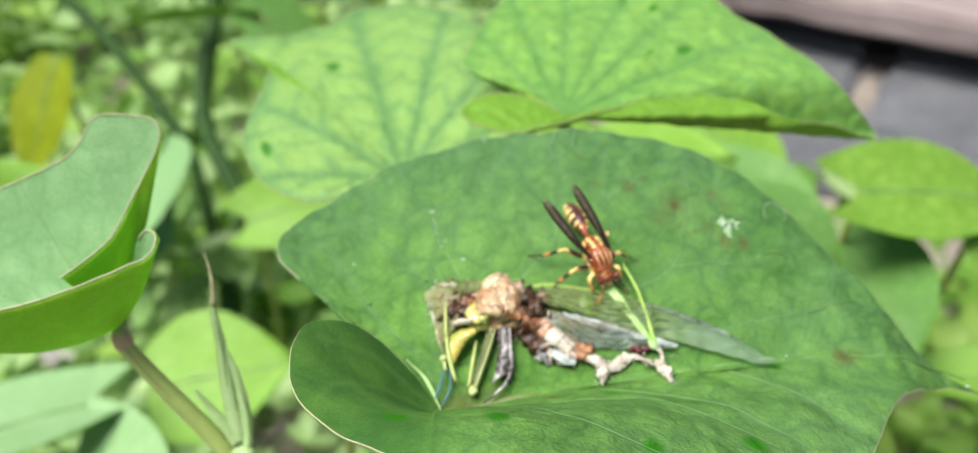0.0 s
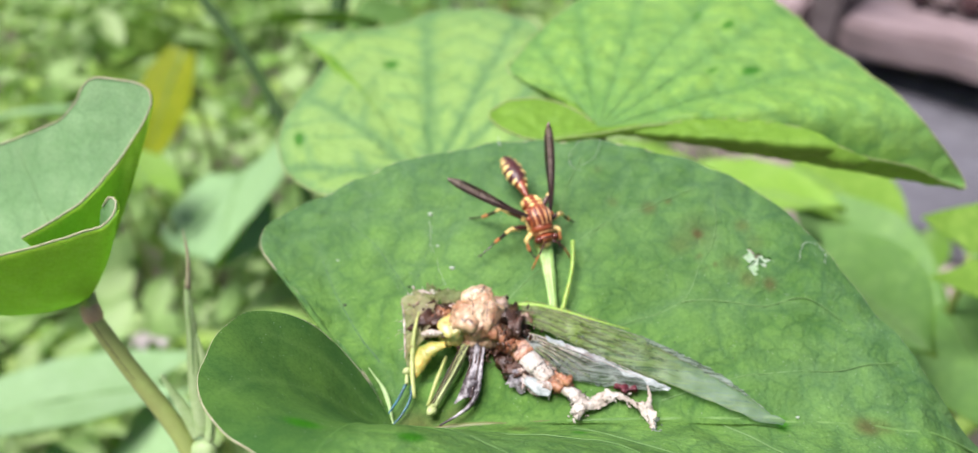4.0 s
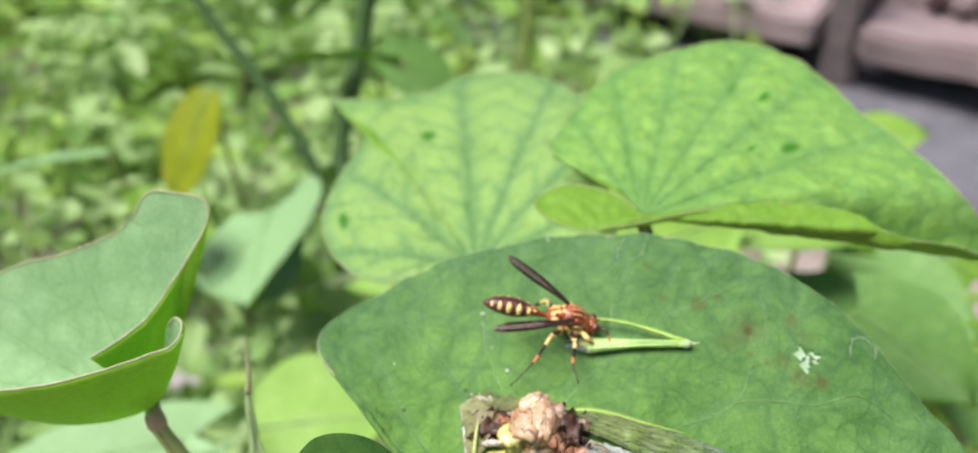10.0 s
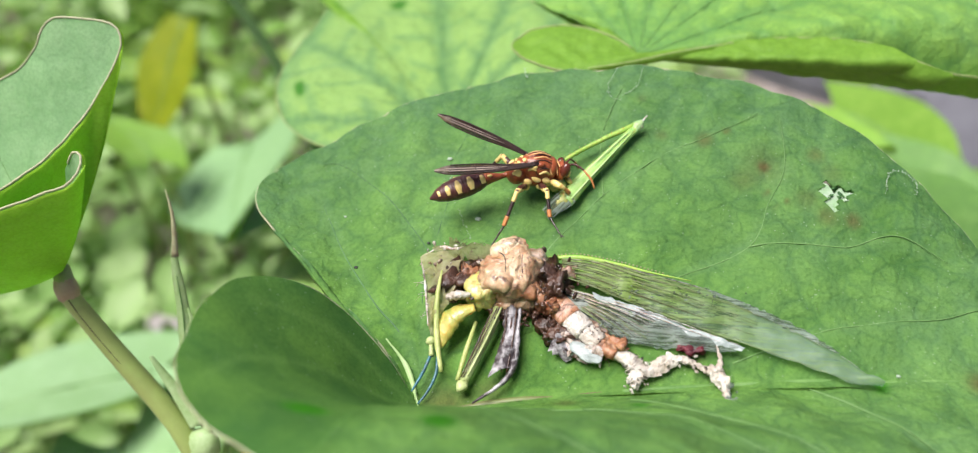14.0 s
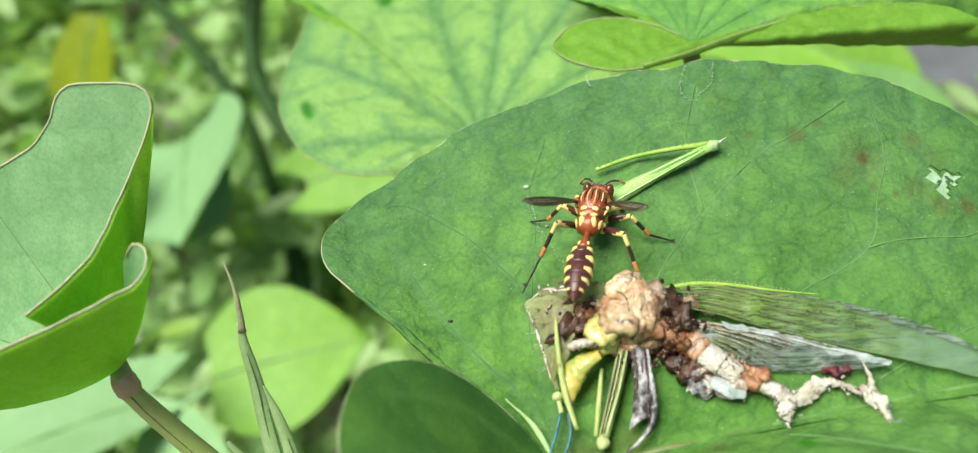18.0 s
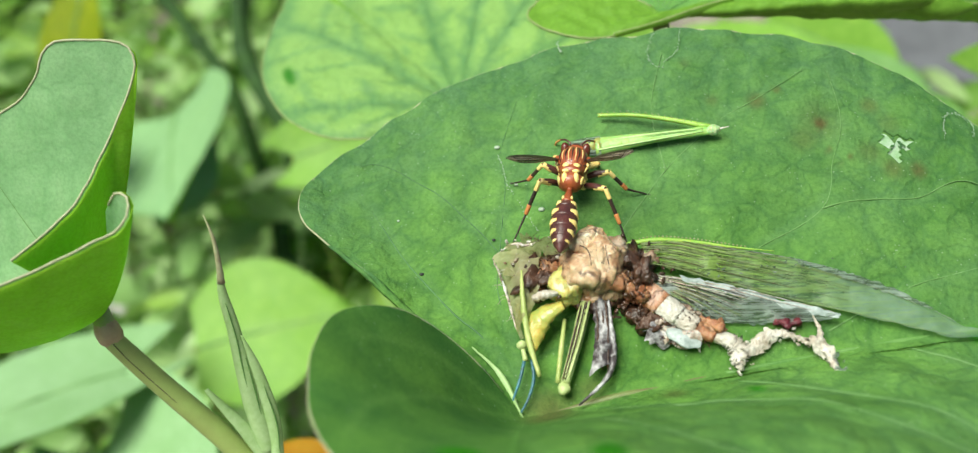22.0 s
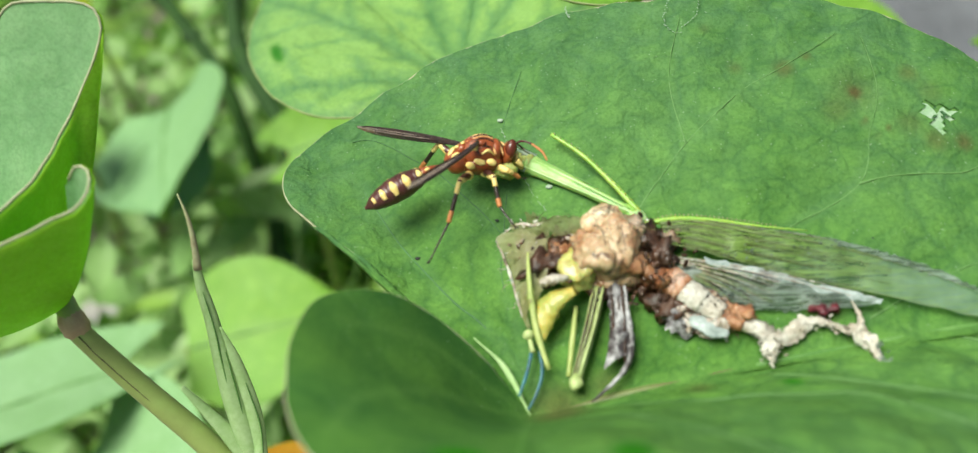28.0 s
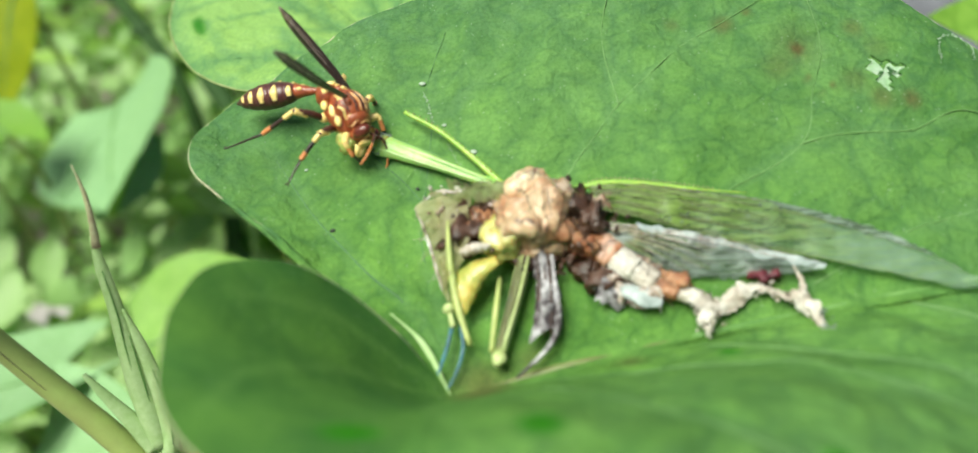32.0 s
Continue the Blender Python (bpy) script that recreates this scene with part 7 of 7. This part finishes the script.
SHANK = [
    (0, 17.93, 80.3, 270.96, 9.5, 15.7, -59.9),
    (0.5, 17.97, 80.35, 270.97, 12.1, 13.9, -51.2),
    (1, 18.04, 80.74, 271.11, 11.8, 13.8, -51.6),
    (1.5, 17.87, 80.93, 271.18, 14.2, 12.7, -44.4),
    (2, 8.45, 86.85, 273.28, 2.7, 16.5, -85.6),
    (2.5, 6.58, 86.87, 273.25, -1, 17, -97.4),
    (3, 6.08, 87.44, 273.43, -0.7, 16.1, -96.7),
    (3.5, 8.57, 86.19, 273.05, 4.3, 16.6, -80.9),
    (4, 8.9, 85.31, 272.75, 5.2, 16.9, -78.6),
    (4.5, 12.18, 89.56, 274.26, 15.3, 9.9, -41.6),
    (6.5, 13.93, 88.9, 274.02, 17.1, 8.1, -32.5),
    (7, 14.17, 92.83, 275.4, 19.2, 1.2, -11.6),
    (7.5, 14.84, 93.98, 275.79, 19.2, -3.4, 2.6),
    (8, 14.39, 90.1, 274.44, 16.8, 8.6, -33.5),
    (8.5, 16.23, 90.81, 274.67, 18.1, 6.8, -25.4),
    (9, 15.89, 92.39, 275.23, 18.8, 4.3, -18.1),
    (9.5, 16.1, 97.35, 276.96, 18.3, -6.6, 13.7),
    (10, 15.65, 95.44, 276.3, 19.2, -3, 2.7),
    (10.5, 15.59, 97.81, 277.13, 18.2, -6.7, 13.8),
    (11, 15.59, 94.62, 276.01, 19.4, 0.7, -8),
    (11.5, 13.76, 99.42, 277.7, 16, -11.6, 27.9),
    (12, 14.4, 97.1, 276.89, 18.3, -6.8, 12.9),
    (12.5, 13.97, 99.32, 277.67, 15.9, -11.6, 27.9),
    (13, 15.19, 95.31, 276.26, 19.4, -0.9, -4.1),
    (13.5, 12.7, 101.47, 278.43, 12.1, -16, 44.6),
    (14, 10.72, 100.97, 278.24, 10.5, -17.6, 50),
    (14.5, 12.88, 101.56, 278.46, 13.9, -14.6, 37.5),
    (16.5, 9.69, 102.25, 278.68, 11.2, -18.7, 47.2),
    (17, 3.63, 106.05, 279.87, -0.7, -22.8, 83.9),
    (17.5, 4.96, 105.13, 279.6, 5, -22.4, 66.2),
    (18, 9.36, 99.48, 277.71, 17.1, -12.7, 19.4),
    (18.5, 9.9, 100.43, 278.05, 16.9, -13.3, 21.2),
    (19, 6.69, 101.98, 278.54, 10.9, -20.5, 47.3),
    (19.5, 4.62, 104.81, 279.47, 4.8, -23, 67.6),
    (20, 9.7, 100.83, 278.19, 16.6, -13.9, 23.2),
    (20.5, 1.94, 103.25, 278.83, -1.3, -26.1, 86.2),
    (21, 7.13, 101.88, 278.51, 14, -17.8, 35.3),
    (21.5, 12.27, 97.29, 276.96, 19.4, -4.5, -2.4),
    (22, 12.35, 97.32, 276.97, 19.3, -5.1, -0.7),
    (22.5, 8.53, 103.48, 279.1, 13.7, -17.4, 36.7),
    (23, 11.15, 98.14, 277.26, 18.3, -9.7, 11.6),
    (23.5, 12.44, 95.36, 276.29, 19.5, -3.2, -6.5),
    (24, 13.1, 91.71, 275.01, 19.1, 1.4, -18.3),
    (24.5, 12.85, 92.04, 275.13, 19.1, 1.4, -18.4),
    (26.5, 9.72, 89.03, 274.06, 17.9, 6.3, -33.6),
    (27, 8.45, 88.12, 273.72, 17.7, 6.2, -34.8),
    (27.5, 6.79, 87.44, 273.45, 18.4, 5, -31.8),
    (28, 3.64, 87.71, 273.45, 17.9, 6.3, -37.7),
    (28.5, 0.81, 88.84, 273.73, 18, 5.6, -38.8),
    (29, 1.45, 88.07, 273.49, 18.6, 4.7, -34.7),
    (29.5, -0.07, 87.92, 273.37, 19.4, 2.2, -28.5),
    (30, -0.82, 87.61, 273.22, 19.4, 2, -28.5),
    (30.5, -1.12, 87.21, 273.07, 19.1, 3.3, -32.5),
    (31, -1.49, 87.55, 273.16, 19.3, 2.4, -30.2),
    (31.5, -1.89, 87.46, 273.11, 19.3, 2.5, -30.8),
    (32, -1.18, 87.64, 273.21, 19, 3.7, -33.2),
]
ABDOMEN = [(0, -27.5, -12.4), (1, -28.7, -7.4), (2, -11.9, -0.2), (3, -13.1, 1.8), (4, -13.9, -3.4), (7, -22.9, -8.6), (8, -8.5, -4.4), (9, -3.3, -0.2), (10, 6.7, 0.3), (11, -2.6, -4.7), (12, -8.2, -3.3), (13, -5.8, -6.7), (14, -6.9, -2.0), (17, -16.7, 2.0), (18, 1.2, 2.0), (19, 6.5, 2.8), (20, 1.4, 5.1), (21, 5.3, 4.7), (22, 0.4, -0.8), (23, -3.8, 3.1), (24, -5.6, -4.5), (27, -20.0, -0.6), (28, -10.7, -4.8), (29, -20.5, 13.3), (30, -42.2, 2.6), (31, -46.0, 3.1), (32, -44.0, -0.9)]
WING_LEFT = [(0, -23.1, 33.7, 14), (1, -23.7, 24.0, 14), (2, 8.1, 2.6, 8), (3, 11.1, 9.8, 6), (4, 12.3, 35.1, 12), (7, -4.6, 35.1, 16), (8, 16.0, 19.7, 18), (9, 20.2, 16.9, 20), (10, 7.2, 26.9, 34), (11, 17.0, 20.6, 30), (12, 2.4, 27.1, 32), (13, 9.0, 29.3, 26), (14, 18.3, 27.9, 24), (17, 7.7, 39.9, 4), (18, 19.7, 39.5, 6), (19, 21.8, 40.5, 14), (20, 18.7, 43.1, 14), (21, 14.8, 36.7, 0), (22, 25.1, 36.2, 0), (23, 27.2, 46.2, 12), (24, 15.2, 47.8, 24), (27, 27.2, 32.8, 16), (28, 8.4, 23.7, 28), (29, 8.8, 40.1, 48), (30, -25.9, 4.0, 28), (31, -23.2, 12.9, 24), (32, -28.6, 10.3, 22)]
WING_RIGHT = [(0, 35.7, 31.8, -34), (1, 41.9, 30.0, -44), (2, 48.1, 12.1, -38), (3, 43.4, 0.9, -40), (4, 51.3, 7.3, -38), (7, 52.8, 11.4, -42), (8, 32.1, -0.5, -48), (9, 22.0, 1.0, -52), (10, 16.3, -8.6, -54), (11, 48.2, 6.2, -46), (12, 31.2, -1.9, -40), (13, 36.6, -2.5, -34), (14, -1.8, 2.0, -58), (17, 22.0, 20.1, -18), (18, 36.2, 36.2, -4), (19, 41.6, 41.3, 14), (20, 36.1, 41.1, 12), (21, 31.5, 42.6, 16), (22, 35.1, 39.8, 8), (23, 46.5, 50.1, 20), (24, 52.2, 47.1, 36), (27, 27.6, 25.7, 0), (28, 38.9, -16.2, -40), (29, 34.1, -8.5, -74), (30, 78.2, -10.8, -42), (31, 84.3, -3.6, -46), (32, 82.0, -1.0, -46)]


def motions():
    walk(WASP_BODY, [(t, pose(x * MM, y * MM, z * MM, rx, ry, rz)) for t, x, y, z, rx, ry, rz in WASP])
    walk(TORN_LEG, [(t, pose(x * MM, y * MM, z * MM, rx, ry, rz)) for t, x, y, z, rx, ry, rz in SHANK])
    walk(WASP_ABDOMEN, [(t, pose(-2.45 * MM, 0, -0.15 * MM, 32 if t > 28.5 else (16 if t > 26 else 0), up, side)) for t, up, side in ABDOMEN])
    # the legs stay on the leaf while the body rolls over them
    for leg in WASP_LEGS:
        walk(leg, [(t, pose(0, 0, 0, -0.8 * rx, -0.5 * ry, 0)) for t, x, y, z, rx, ry, rz in WASP])
    # spread, lift and roll of each wing
    for side, wing in WASP_WINGS:
        walk(wing, [(t, pose(0.1 * MM, side * 1.35 * MM, 0.85 * MM, side * roll, lift, -side * spread)) for t, spread, lift, roll in (WING_LEFT if side > 0 else WING_RIGHT)])


motions()
